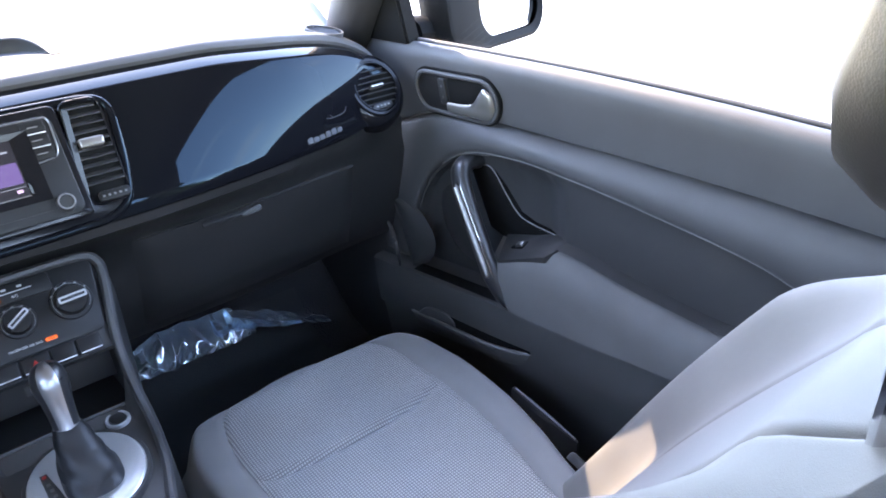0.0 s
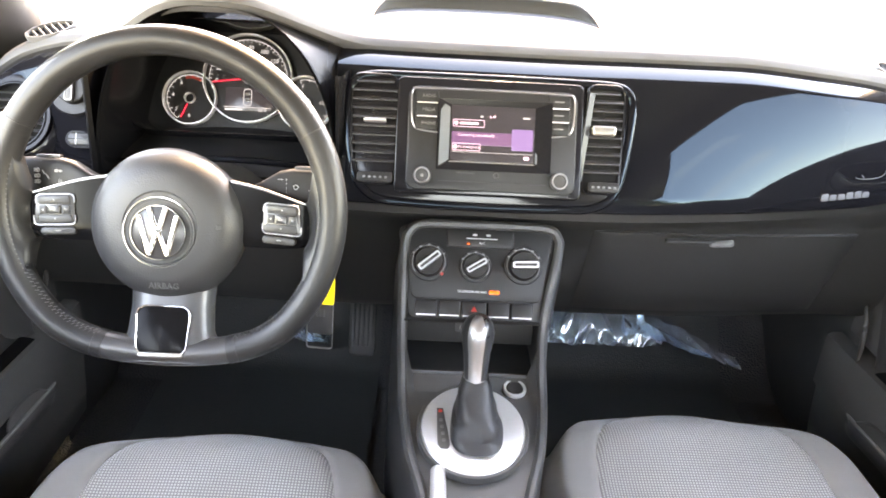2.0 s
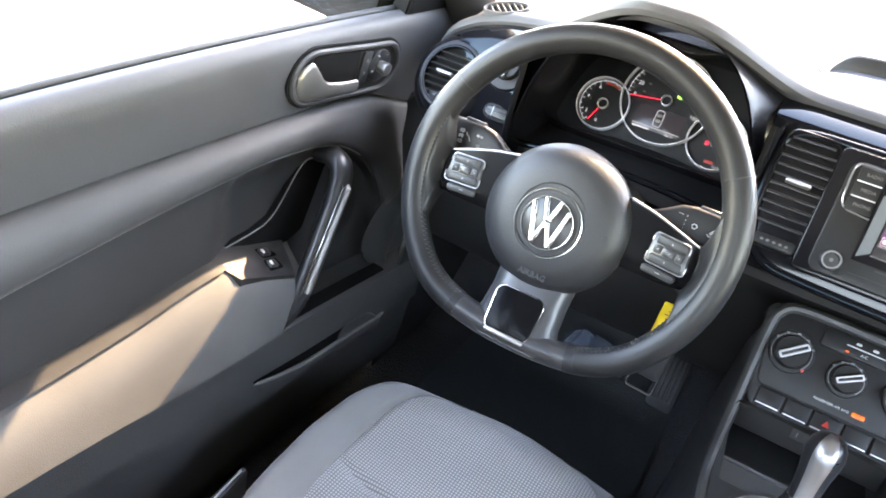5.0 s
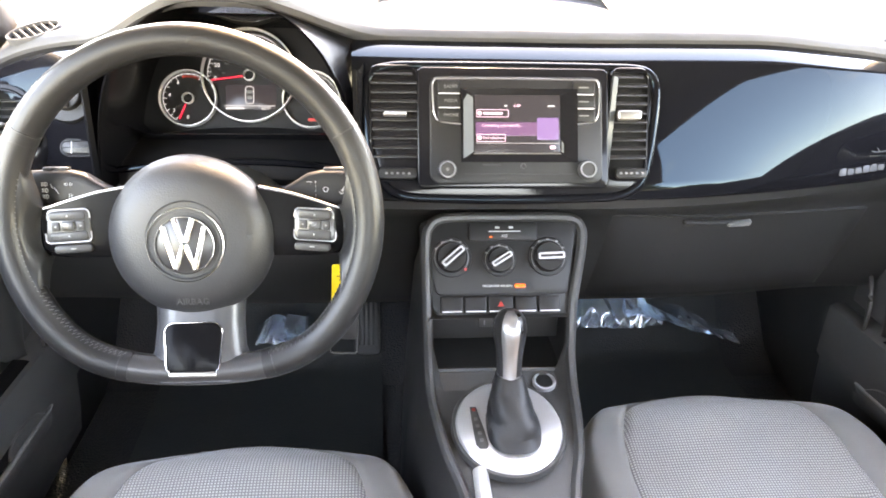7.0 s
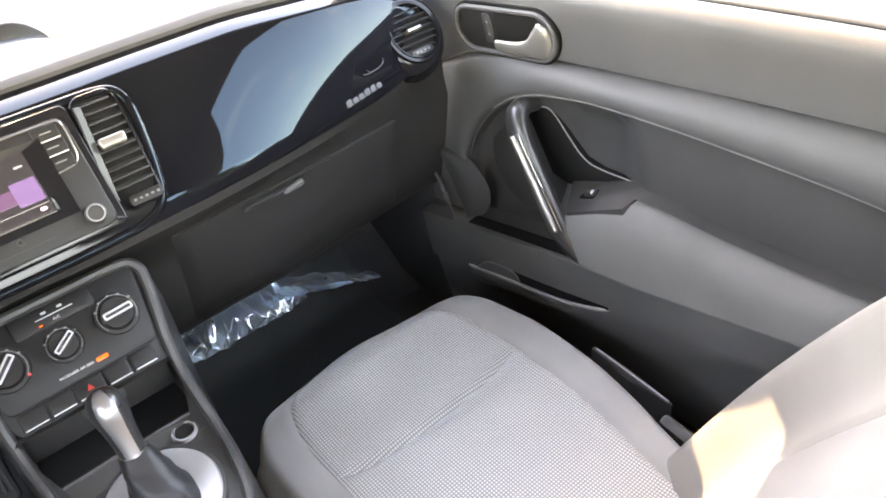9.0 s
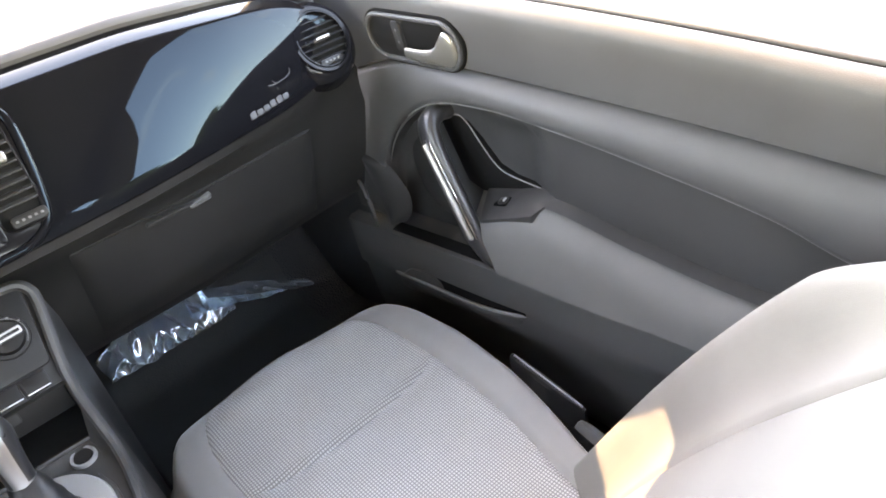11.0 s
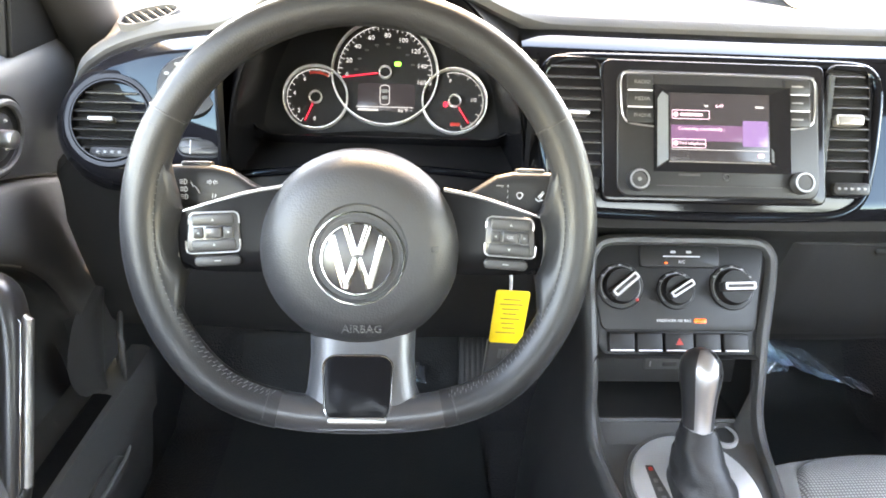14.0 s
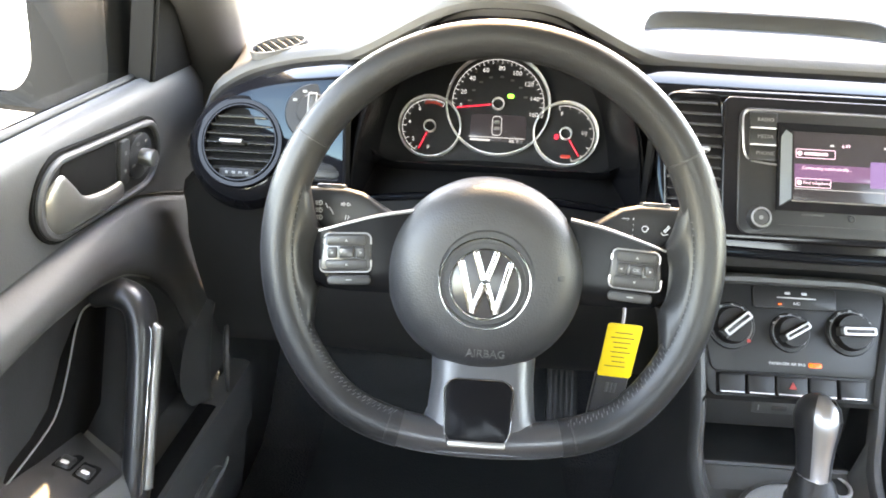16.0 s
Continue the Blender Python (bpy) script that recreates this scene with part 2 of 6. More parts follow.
def tube(bm, pts, r, n=10, caps=True, flat=1.0, side=None):
    """A round bar along a line of points; r may be a list, flat squeezes it across."""
    pts = [Vector(p) for p in pts]
    rs = r if isinstance(r, (list, tuple)) else [r] * len(pts)
    rows, ref = [], side and Vector(side)
    for i, p in enumerate(pts):
        t = (pts[min(i + 1, len(pts) - 1)] - pts[max(i - 1, 0)]).normalized()
        a = ref or (Vector((0, 0, 1)) if abs(t.z) < 0.9 else Vector((1, 0, 0)))
        u = t.cross(a).normalized()
        v = t.cross(u).normalized()
        rows.append([p + u * math.cos(k * 2 * math.pi / n) * rs[i] + v * math.sin(k * 2 * math.pi / n) * rs[i] * flat for k in range(n)])
    vs = grid(bm, rows, wrap=True)
    if caps:
        cap(bm, vs[0][::-1])
        cap(bm, vs[-1])


def lathe(bm, m, profile, n=32, ex=1.0, ey=1.0):
    """Turns a profile of (radius, height) round the z of the frame m."""
    rows = []
    for r, h in profile:
        rows.append([m @ Vector((r * ex * math.cos(k * 2 * math.pi / n), r * ey * math.sin(k * 2 * math.pi / n), h)) for k in range(n)])
    vs = grid(bm, rows, wrap=True)
    if profile[0][0] > 1e-4:
        cap(bm, vs[0][::-1])
    if profile[-1][0] > 1e-4:
        cap(bm, vs[-1])


def ring(bm, m, r0, r1, h0, h1, n=40, ex=1.0, ey=1.0):
    """A flat ring with a rounded outer and inner edge."""
    mid = (h1 - h0) * 0.3
    prof = [(r0, h0), (r0, h1 - mid), (r0 + (r1 - r0) * 0.2, h1), (r1 - (r1 - r0) * 0.2, h1), (r1, h1 - mid), (r1, h0)]
    rows = [[m @ Vector((r * ex * math.cos(k * 2 * math.pi / n), r * ey * math.sin(k * 2 * math.pi / n), h)) for k in range(n)] for r, h in prof + prof[:1]]
    grid(bm, rows, wrap=True)


def rrect(w, h, r, n=5, cx=0.0, cy=0.0):
    """A rounded rectangle's outline, anticlockwise."""
    r = min(r, w / 2 - 1e-4, h / 2 - 1e-4)
    out = []
    for qx, qy, a0 in ((1, 1, 0), (-1, 1, 90), (-1, -1, 180), (1, -1, 270)):
        for k in range(n + 1):
            a = radians(a0 + 90 * k / n)
            out.append((cx + qx * (w / 2 - r) + r * math.cos(a), cy + qy * (h / 2 - r) + r * math.sin(a)))
    return out


def inset(outline, d):
    """The outline moved inwards by d."""
    n, out = len(outline), []
    for i in range(n):
        (x0, y0), (x1, y1), (x2, y2) = outline[i - 1], outline[i], outline[(i + 1) % n]
        t = Vector((x2 - x0, y2 - y0)).normalized()
        out.append((x1 - t.y * d, y1 + t.x * d))
    return out


def plate(bm, m, outline, h0, h1, edge=0.001):
    """A slab on the frame m between the heights h0 and h1, its upper edge rounded."""
    rows = [outline, outline, inset(outline, edge * 0.35), inset(outline, edge)]
    hs = [h0, h1 - edge, h1 - edge * 0.3, h1]
    vs = grid(bm, [[m @ Vector((x, y, h)) for x, y in row] for row, h in zip(rows, hs)], wrap=True)
    cap(bm, vs[0][::-1])
    cap(bm, vs[-1])


def band(bm, m, outer, inner, h0, h1, edge=0.0008):
    """A frame between two outlines of the same count."""
    rows = [(outer, h0), (outer, h1 - edge), (inset(outer, edge), h1), (inset(inner, -edge), h1), (inner, h1 - edge), (inner, h0)]
    grid(bm, [[m @ Vector((x, y, h)) for x, y in row] for row, h in rows + rows[:1]], wrap=True)


def box(bm, m, x0, x1, y0, y1, z0, z1, edge=0.0):
    if edge:
        plate(bm, m, rrect(x1 - x0, y1 - y0, edge * 1.5, 2, (x0 + x1) / 2, (y0 + y1) / 2), z0, z1, edge)
        return
    c = [m @ Vector((x, y, z)) for z in (z0, z1) for x, y in ((x0, y0), (x1, y0), (x1, y1), (x0, y1))]
    vs = [bm.verts.new(p) for p in c]
    for q in ((3, 2, 1, 0), (4, 5, 6, 7), (0, 1, 5, 4), (1, 2, 6, 5), (2, 3, 7, 6), (3, 0, 4, 7)):
        bm.faces.new([vs[i] for i in q])


def smooth_step(a, b, x):
    s = min(1.0, max(0.0, (x - a) / (b - a)))
    return s * s * (3 - 2 * s)


def curve(points, x):
    """A value between (x, value) knots, eased."""
    if x <= points[0][0]:
        return points[0][1]
    if x >= points[-1][0]:
        return points[-1][1]
    n = len(points)
    slope = [(points[k + 1][1] - points[k][1]) / (points[k + 1][0] - points[k][0]) for k in range(n - 1)]

    def lean(k):
        if k == 0 or k == n - 1:
            return slope[0 if k == 0 else -1]
        a, b = slope[k - 1], slope[k]
        return 0.0 if a * b <= 0 else 2 * a * b / (a + b)

    for k in range(n - 1):
        (x0, v0), (x1, v1) = points[k], points[k + 1]
        if x <= x1:
            w = x1 - x0
            t = (x - x0) / w
            m0, m1 = lean(k) * w, lean(k + 1) * w
            return v0 * (1 + 2 * t) * (1 - t) ** 2 + m0 * t * (1 - t) ** 2 + v1 * t * t * (3 - 2 * t) - m1 * t * t * (1 - t)


def spline(points, n):
    """n points along a smooth line through the given ones."""
    p = [Vector(q) for q in points]
    p = [p[0] * 2 - p[1]] + p + [p[-1] * 2 - p[-2]]
    out, spans = [], len(p) - 3
    for k in range(n):
        s = k * spans / (n - 1)
        i = min(int(s), spans - 1)
        t = s - i
        a, b, c, d = p[i:i + 4]
        out.append(0.5 * (2 * b + (c - a) * t + (2 * a - 5 * b + 4 * c - d) * t * t + (3 * b - a - 3 * c + d) * t ** 3))
    return out


def words(name, text, size, m, mat, parent, depth=0.0004):
    """Raised lettering as a mesh, on the frame m, centred."""
    cu = bpy.data.curves.new(name, 'FONT')
    cu.body, cu.size, cu.extrude = text, size, depth
    cu.align_x, cu.align_y = 'CENTER', 'CENTER'
    cu.resolution_u = 2
    tmp = bpy.data.objects.new(name, cu)
    me = bpy.data.meshes.new_from_object(tmp)
    bpy.data.objects.remove(tmp)
    me.materials.append(mat)
    me.name = name
    base = parent.matrix_world if parent else Matrix()
    me.transform(base.inverted() @ m)
    ob = new(name, me)
    ob.parent = parent
    return ob


# ---- dashboard ----
def dash_bow(x):
    return 0.1 * (min(0.56, max(0.0, abs(x - 0.01) - 0.05)) / 0.555) ** 1.7


def face_y(x, z):
    """How far ahead the dashboard's face stands."""
    k = smooth_step(0.15, 0.48, abs(x - 0.01))
    flat = (z - 0.627) * 0.5056
    d = max(0.0, z - 0.585)
    bulge = -0.0125 + 0.11 * d + 1.1 * d * d
    return dash_bow(x) + flat * (1 - k) + bulge * k


def face_top(x):
    return curve([(0, 0.737), (0.32, 0.736), (0.45, 0.726), (0.54, 0.714), (0.6, 0.698), (0.64, 0.676), (0.665, 0.645)], abs(x))


def face_low(x):
    return curve([(0, 0.594), (0.5, 0.588), (0.58, 0.594), (0.62, 0.606), (0.65, 0.625), (0.665, 0.642)], abs(x))


def arch_z(x):
    """The upper edge of the instrument hood, or none beside it."""
    s = (x + 0.325) / 0.147
    return 0.60 + 0.205 * max(0.0, 1 - abs(s) ** 2.6) ** (1 / 2.0) if abs(s) < 1 else 0.0


def lip(x):
    """The front lip of the soft upper pad: place ahead and height."""
    base_z = face_top(x) + 0.021
    base_y = face_y(x, face_top(x)) + 0.032
    k = 1 - smooth_step(0.02, 0.185, abs(x + 0.325))
    return base_y * (1 - k) + 0.03 * k, base_z + (0.809 - base_z) * k


def xs(a, b, step):
    n = max(2, int(round(abs(b - a) / step)) + 1)
    return [a + (b - a) * i / (n - 1) for i in range(n)]


dashboard = thing("dashboard", "charcoal dashboard with a glossy black fascia across it", "dashboard", (0, 0.15, 0.6))



def pad_row(x):
    y, z = lip(x)
    end = smooth_step(0.65, 0.695, abs(x))
    y, z = y + 0.05 * end, z - 0.05 * end
    row = [(x, y + 0.012, z - 0.012), (x, y + 0.003, z - 0.006), (x, y, z + 0.002), (x, y + 0.004, z + 0.009), (x, y + 0.014, z + 0.014)]
    back = 0.80 - 0.55 * abs(x) ** 2
    for k in range(1, 15):
        f = k / 14
        yy = y + 0.014 + (back - y - 0.014) * f
        flat_z = min(0.775, z + 0.014) + (0.80 - min(0.775, z + 0.014)) * smooth_step(0, 1, f * 1.2)
        row.append((x, yy, flat_z + (z + 0.014 - min(0.775, z + 0.014)) * (1 - smooth_step(0.0, 0.5, f))))
    return row


def pad_z(x, y):
    row = pad_row(x)
    return curve([(p[1], p[2]) for p in row[4:]], y)


bm = bmesh.new()
grid(bm, [pad_row(x) for x in xs(-0.70, 0.70, 0.01)])
part("upper_pad", bm, PAD, dashboard, "soft grained charcoal foam top")


def fascia(name, x0, x1, parent):
    bm = bmesh.new()
    rows = []
    for x in xs(x0, x1, 0.008):
        t, b = face_top(x), face_low(x)
        row = [(x, face_y(x, b) + 0.03, b - 0.004), (x, face_y(x, b) + 0.008, b - 0.006), (x, face_y(x, b) + 0.001, b - 0.002)]
        for k in range(9):
            z = b + (t - b) * k / 8
            row.append((x, face_y(x, z), z))
        yt = face_y(x, t)
        up = 1.0
        row += [(x, yt + 0.0015, t + 0.0025 * up), (x, yt + 0.0045, t + 0.0045 * up - 0.004 * (1 - up)), (x, yt + 0.02, t + 0.012 * up - 0.02 * (1 - up)), (x, yt + 0.034, t + 0.018 * up - 0.03 * (1 - up)), (x, yt + 0.05, t + 0.019 * up - 0.04 * (1 - up))]
        rows.append(row)
    grid(bm, rows)
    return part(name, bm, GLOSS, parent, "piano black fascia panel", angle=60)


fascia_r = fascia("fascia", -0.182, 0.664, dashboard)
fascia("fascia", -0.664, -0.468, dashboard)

# lower half of the dashboard: tucks under the fascia, then falls to the knees
bm = bmesh.new()
rows = []
for x in xs(-0.69, 0.69, 0.015):
    b = face_low(x) - 0.06 * smooth_step(0.645, 0.69, abs(x))
    y = face_y(x, b) + 0.03 * smooth_step(0.645, 0.69, abs(x))
    yk = 0.105 + 0.03 * smooth_step(0.3, 0.65, abs(x))
    rows.append([(x, y + 0.02, b + 0.004), (x, y + 0.012, b - 0.008), (x, y + 0.016, b - 0.02), (x, (y + yk) / 2 + 0.01, b - 0.04), (x, yk, 0.515),
                 (x, yk + 0.02, 0.46), (x, yk + 0.045, 0.40), (x, yk + 0.07, 0.345), (x, yk + 0.09, 0.325), (x, yk + 0.14, 0.33), (x, 0.62, 0.42)])
grid(bm, rows)
part("lower_panel", bm, DASHL, dashboard, "dark grained lower dash panel")
glovebox = bmesh.new()
rows = []
for x in xs(0.165, 0.585, 0.02):
    yk = 0.105 + 0.03 * smooth_step(0.3, 0.65, abs(x)) - 0.006
    e = 0.012 * (smooth_step(0.58, 0.585, x) + 1 - smooth_step(0.165, 0.17, x))
    rows.append([(x, yk + 0.01, 0.522), (x, yk + e, 0.516), (x, yk + 0.02 + e, 0.46), (x, yk + 0.045 + e, 0.40), (x, yk + 0.066 + e, 0.352), (x, yk + 0.08, 0.345)])
grid(glovebox, rows)
glove = part("glovebox_lid", glovebox, DASHL, dashboard, "dark glovebox lid with a recessed pull")
bm = bmesh.new()
gm = plane((0.335, 0.094, 0.51), -20)
# thin black plate stands for the shade in the pull's recess
plate(bm, gm, rrect(0.092, 0.0075, 0.003, 5, -0.012, -0.003), -0.004, 0.002, 0.001)
part("pull_recess_shade", bm, RUBBER, glove)
bm = bmesh.new()
plate(bm, gm @ pose(0.022, -0.001, 0, 0, 0, 10), [(x, y * (0.75 + 14 * x)) for x, y in rrect(0.034, 0.011, 0.005, 6)], 0.0, 0.006, 0.0025)
part("glovebox_handle", bm, DOORC, glove, "small grey glovebox catch")

# raised wall round the back of the tray on top of the dashboard
bm = bmesh.new()
half = [(0.163, 0.212), (0.156, 0.245), (0.136, 0.282), (0.095, 0.300), (0.045, 0.306), (0.0, 0.307)]
line = spline([(CX - x, y, 0) for x, y in half] + [(CX + x, y, 0) for x, y in half[-2::-1]], 60)
rows = []
for k, p in enumerate(line):
    d = (line[min(k + 1, 59)] - line[max(k - 1, 0)]).normalized()
    out = Vector((-d.y, d.x, 0))
    h = 0.002 + 0.021 * smooth_step(0, 13, k) * smooth_step(59, 46, k)
    row = []
    for w, f in ((0.004, -0.3), (0.004, 0.15), (0.002, 0.55), (-0.001, 0.86), (0.0005, 0.97), (0.004, 1.0), (0.012, 0.92), (0.024, 0.5), (0.036, 0.1), (0.042, -0.2)):
        q = p + out * w
        row.append((q.x, q.y, pad_z(q.x, q.y) + h * f))
    rows.append(row)
grid(bm, rows)
# black instead of pad charcoal puts the shaded front into the colour
part("tray_rim", bm, RUBBER, dashboard, "raised wall behind the dash tray, black for its shade")

# ---- instrument hood ----
cluster = thing("instrument_cluster", "round dials under a glossy black hood", "instrument cluster", (-0.321, 0.17, 0.66))
arch = [(-0.471, 0.585)]
arch += [(x, arch_z(x)) for x in [-0.325 + 0.1469 * math.sin(radians(a)) for a in range(-90, 91, 6)]]
arch += [(-0.179, 0.585)]
bm = bmesh.new()
rows = []
for f in (0, 0.03, 0.1, 0.3, 0.55, 0.8, 1):
    k = 1 - 0.09 * f
    yb = 0.03 + 0.16 * f
    rows.append([(-0.323 + (x + 0.325) * k * (1 + 0.015 * (f == 0)), yb + (z - 0.6) * 0.35 * (0.3 + 0.7 * f) - 0.02 * (1 - f), 0.62 + (z - 0.62) * (1 - 0.2 * f)) for x, z in arch])
grid(bm, rows)
part("hood_lining", bm, INSERTM, cluster, "glossy black tunnel round the dials")
# panel between the tunnel, the soft pad and the fascia on both sides
bm = bmesh.new()
rows = []
for x in xs(-0.4715, -0.1785, 0.0047):
    yl, zl = lip(x)
    za = max(arch_z(x), 0.60)
    ya = 0.01 + (za - 0.6) * 0.105
    rows.append([(x, ya + (yl + 0.014 - ya) * f ** 1.4, za + (zl - 0.008 - za) * f) for f in (0, 0.05, 0.25, 0.5, 0.75, 1)])
grid(bm, rows)
part("hood_panel", bm, INSERTM, cluster, "satin black panel round the tunnel", angle=60)
for sg in (-1, 1):
    xe = -0.325 + sg * 0.1495
    bm = bmesh.new()
    rows = []
    for k in range(13):
        z = 0.602 + 0.133 * k / 12
        ya = 0.006 + (z - 0.6) * 0.105
        xo = xe + sg * 0.008
        yo = face_y(xo, z) - 0.0015
        rows.append([(xe - sg * 0.004, ya + 0.004, z), (xe, ya, z), (xe + sg * 0.004, ya + 0.004, z), (xo, yo, z), (xo + sg * 0.004, yo + 0.003, z)])
    grid(bm, rows)
    part("hood_flank", bm, INSERTM, cluster, "satin upright edge of the tunnel", angle=70)
CM = plane((-0.321, 0.172, 0.692), 25.5)
bm = bmesh.new()
plate(bm, CM, rrect(0.36, 0.19, 0.07, 8, 0, -0.015), -0.03, -0.008, 0.004)
part("dial_face", bm, DIALM, cluster, "matt black dial plate")
bm = bmesh.new()
bowl = [(x * (1 - 0.10 * (y + 0.02) / 0.1), y) for x, y in rrect(0.292, 0.150, 0.042, 8, 0, -0.008)]
rows = [[CM @ Vector((x * k, y * k, h)) for x, y in bowl] for h, k in ((-0.009, 0.955), (0.012, 0.97), (0.032, 0.985), (0.040, 0.995), (0.042, 1.01), (0.038, 1.03), (0.02, 1.06))]
grid(bm, rows, wrap=True)
part("dial_bowl", bm, SPOKEM, cluster, "satin black bowl round the dials", angle=60)

# ---- doors ----
SILL = [(-1.1, 0.602), (-0.63, 0.648), (-0.48, 0.665), (-0.26, 0.685), (0, 0.702), (0.2, 0.712), (0.3, 0.716)]
CREASE = [(-1.1, 0.50), (-0.55, 0.562), (-0.28, 0.582), (-0.03, 0.594), (0.04, 0.592), (0.13, 0.572), (0.22, 0.545), (0.3, 0.52)]
INSET = [(-1.1, 0.36), (-0.63, 0.46), (-0.56, 0.484), (-0.42, 0.51), (-0.27, 0.532), (-0.15, 0.543), (-0.09, 0.542), (-0.03, 0.532), (0.0, 0.52), (0.05, 0.49), (0.09, 0.45), (0.12, 0.40), (0.14, 0.34), (0.15, 0.28)]
ARM = [(-1.1, 0.372), (-0.53, 0.392), (-0.39, 0.408), (-0.25, 0.430), (-0.2, 0.42), (-0.10, 0.392), (0.3, 0.39)]
ARMLOW = [(-1.1, 0.31), (-0.5, 0.304), (-0.3, 0.294), (-0.14, 0.290), (0.3, 0.268)]


def ys(a, b, step=0.02):
    return xs(a, b, step)


def door(side, label):
    d = thing("door_1" if side > 0 else "door_2", label, "car door", (side * 0.72, -0.4, 0.3), "front doors", "structure")

    def sheet(name, mat, lab, rows):
        bm = bmesh.new()
        grid(bm, [[(x * side, y, z) for x, y, z in r] for r in rows])
        return part(name, bm, mat, d, lab, angle=50)

    rows = []
    for y in ys(0.24, -1.05):
        s, c = curve(SILL, y), curve(CREASE, y)
        rows.append([(0.724, y, s - 0.008), (0.719, y, s + 0.001), (0.713, y, s + 0.003), (0.705, y, s), (0.699, y, s - 0.008), (0.697, y, s - 0.18 * (s - c)),
                     (0.699, y, s - 0.38 * (s - c)), (0.704, y, s - 0.6 * (s - c)), (0.705, y, c + 0.012), (0.7065, y, c + 0.002), (0.7195, y, c - 0.001), (0.7225, y, c - 0.009)])
    upper = sheet("upper_panel", DOORT, "charcoal grained vinyl upper panel", rows)
    rows = []
    for y in ys(0.24, -1.05):
        c, i = curve(CREASE, y), curve(INSET, y)
        if y > 0.13:
            i = min(i, 0.3)
        h = c - i
        rows.append([(0.718, y, c - 0.002), (0.707, y, c - 0.0045), (0.701, y, c - 0.011), (0.692, y, c - h * 0.35), (0.688, y, c - h * 0.6), (0.688, y, i + 0.012), (0.691, y, i + 0.004), (0.697, y, i + 0.001), (0.71, y, i)])
    sheet("shoulder_band", DOORT, "charcoal rounded band below the crease", rows)
    rows = []
    for y in ys(0.24, -1.05, 0.015):
        i, a = curve(INSET, y), curve(ARM, y)
        low = a - 0.004 if y < -0.13 else 0.262
        deep = 0.728 - 0.026 * smooth_step(-0.19, -0.26, y)
        i = max(i, low + 0.012)
        rows.append([(0.699, y, i + 0.002), (0.7005, y, i - 0.004), (max(0.7015, deep - 0.012), y, i - 0.01)] + [(deep, y, i - 0.012 + (low - i + 0.012) * k / 5) for k in range(1, 6)] + [(deep - 0.02, y, low - 0.006)])
    sheet("inset_panel", DOORB, "dark recessed door panel", rows)
    # pale tube painted as the highlight along the band's lower edge
    bm = bmesh.new()
    tube(bm, [(side * 0.6955, y, curve(INSET, y) + 0.0012) for y in ys(0.03, -1.0, 0.02)], 0.0015, 6)
    part("inset_highlight", bm, PIPEM, d, "thin pale grey edge line")
    # the cloth armrest, cut slantwise behind the pull
    rows = []
    for k in range(50):
        row = []
        for x, dz, f in ((0.726, 0.0, 0), (0.715, -0.003, 0.1), (0.70, -0.008, 0.2), (0.68, -0.018, 0.3), (0.667, -0.03, 0.4), (0.659, -0.046, 0.6), (0.655, -0.07, 0.8), (0.653, 0, 1)):
            yf = -0.085 - 0.075 * f
            y = yf + (-1.05 - yf) * k / 49
            z = curve(ARM, min(y, -0.02)) + dz if f < 1 else curve(ARMLOW, y) + 0.002
            row.append((x, y, z))
        row.append((0.664, row[-1][1], row[-1][2] - 0.008))
        rows.append(row)
    sheet("armrest", DOORC, "grey cloth armrest", rows)
    rows = []
    for y in ys(0.26, -1.05):
        b = curve(ARMLOW, y)
        k = 0.164 + max(0.0, -0.144 - y) * 0.176
        rows.append([(0.74, y, b + 0.004), (0.70, y, b), (0.672, y, b - 0.001), (0.664, y, b - 0.006), (0.664, y, b - 0.06), (0.666, y, k), (0.675, y, k - 0.012), (0.682, y, 0.08), (0.69, y, 0.03), (0.74, y, 0.0)])
    low = sheet("lower_panel", DOORL, "dark lower door trim", rows)
    # black strip laid on the ledge in place of its shadow
    bm = bmesh.new()
    grid(bm, [[(side * 0.690, y, curve(ARMLOW, y) + 0.0045), (side * 0.674, y, curve(ARMLOW, y) + 0.0035), (side * 0.667, y, curve(ARMLOW, y) + 0.001)] for y in ys(0.12, -0.135, 0.015)])
    part("ledge_shade", bm, CORNERM, low, "black strip for the shade on the ledge")
    bm = bmesh.new()
    line = spline([(0.668, 0.15, 0.176), (0.661, 0.12, 0.182), (0.658, 0.05, 0.190), (0.657, -0.03, 0.1955), (0.657, -0.10, 0.201), (0.660, -0.17, 0.213), (0.667, -0.203, 0.2205)], 24)
    rows = []
    for p in line:
        x, y, z = p
        rows.append([(side * 0.680, y, z - 0.05), (side * (x + 0.006), y, z - 0.03), (side * x, y, z - 0.004), (side * (x + 0.002), y, z), (side * (x + 0.006), y, z), (side * (x + 0.008), y, z - 0.008), (side * 0.668, y, z - 0.012)])
    grid(bm, rows)
    part("map_pocket", bm, DOORL, d, "dark map pocket with a rounded lip")
    # flat black sheet paints the shade inside the pocket
    bm = bmesh.new()
    tops = [(-0.2, 0.2255), (-0.094, 0.2175), (-0.006, 0.2135), (0.03, 0.2125)]
    grid(bm, [[(side * 0.6632, y, z0), (side * 0.6632, y, curve(tops, y))] for y, z0 in [(y, curve([(-0.203, 0.2205), (-0.10, 0.200), (0.03, 0.191)], y)) for y in ys(-0.198, 0.03, 0.01)]])
    part("pocket_mouth_shade", bm, CORNERM, low)
    # the lip's highlight is put into its pale colour
    bm = bmesh.new()
    tube(bm, [(side * (p[0] + 0.001), p[1], p[2]) for p in line], [0.0012] + [0.003] * 22 + [0.0012], 8)
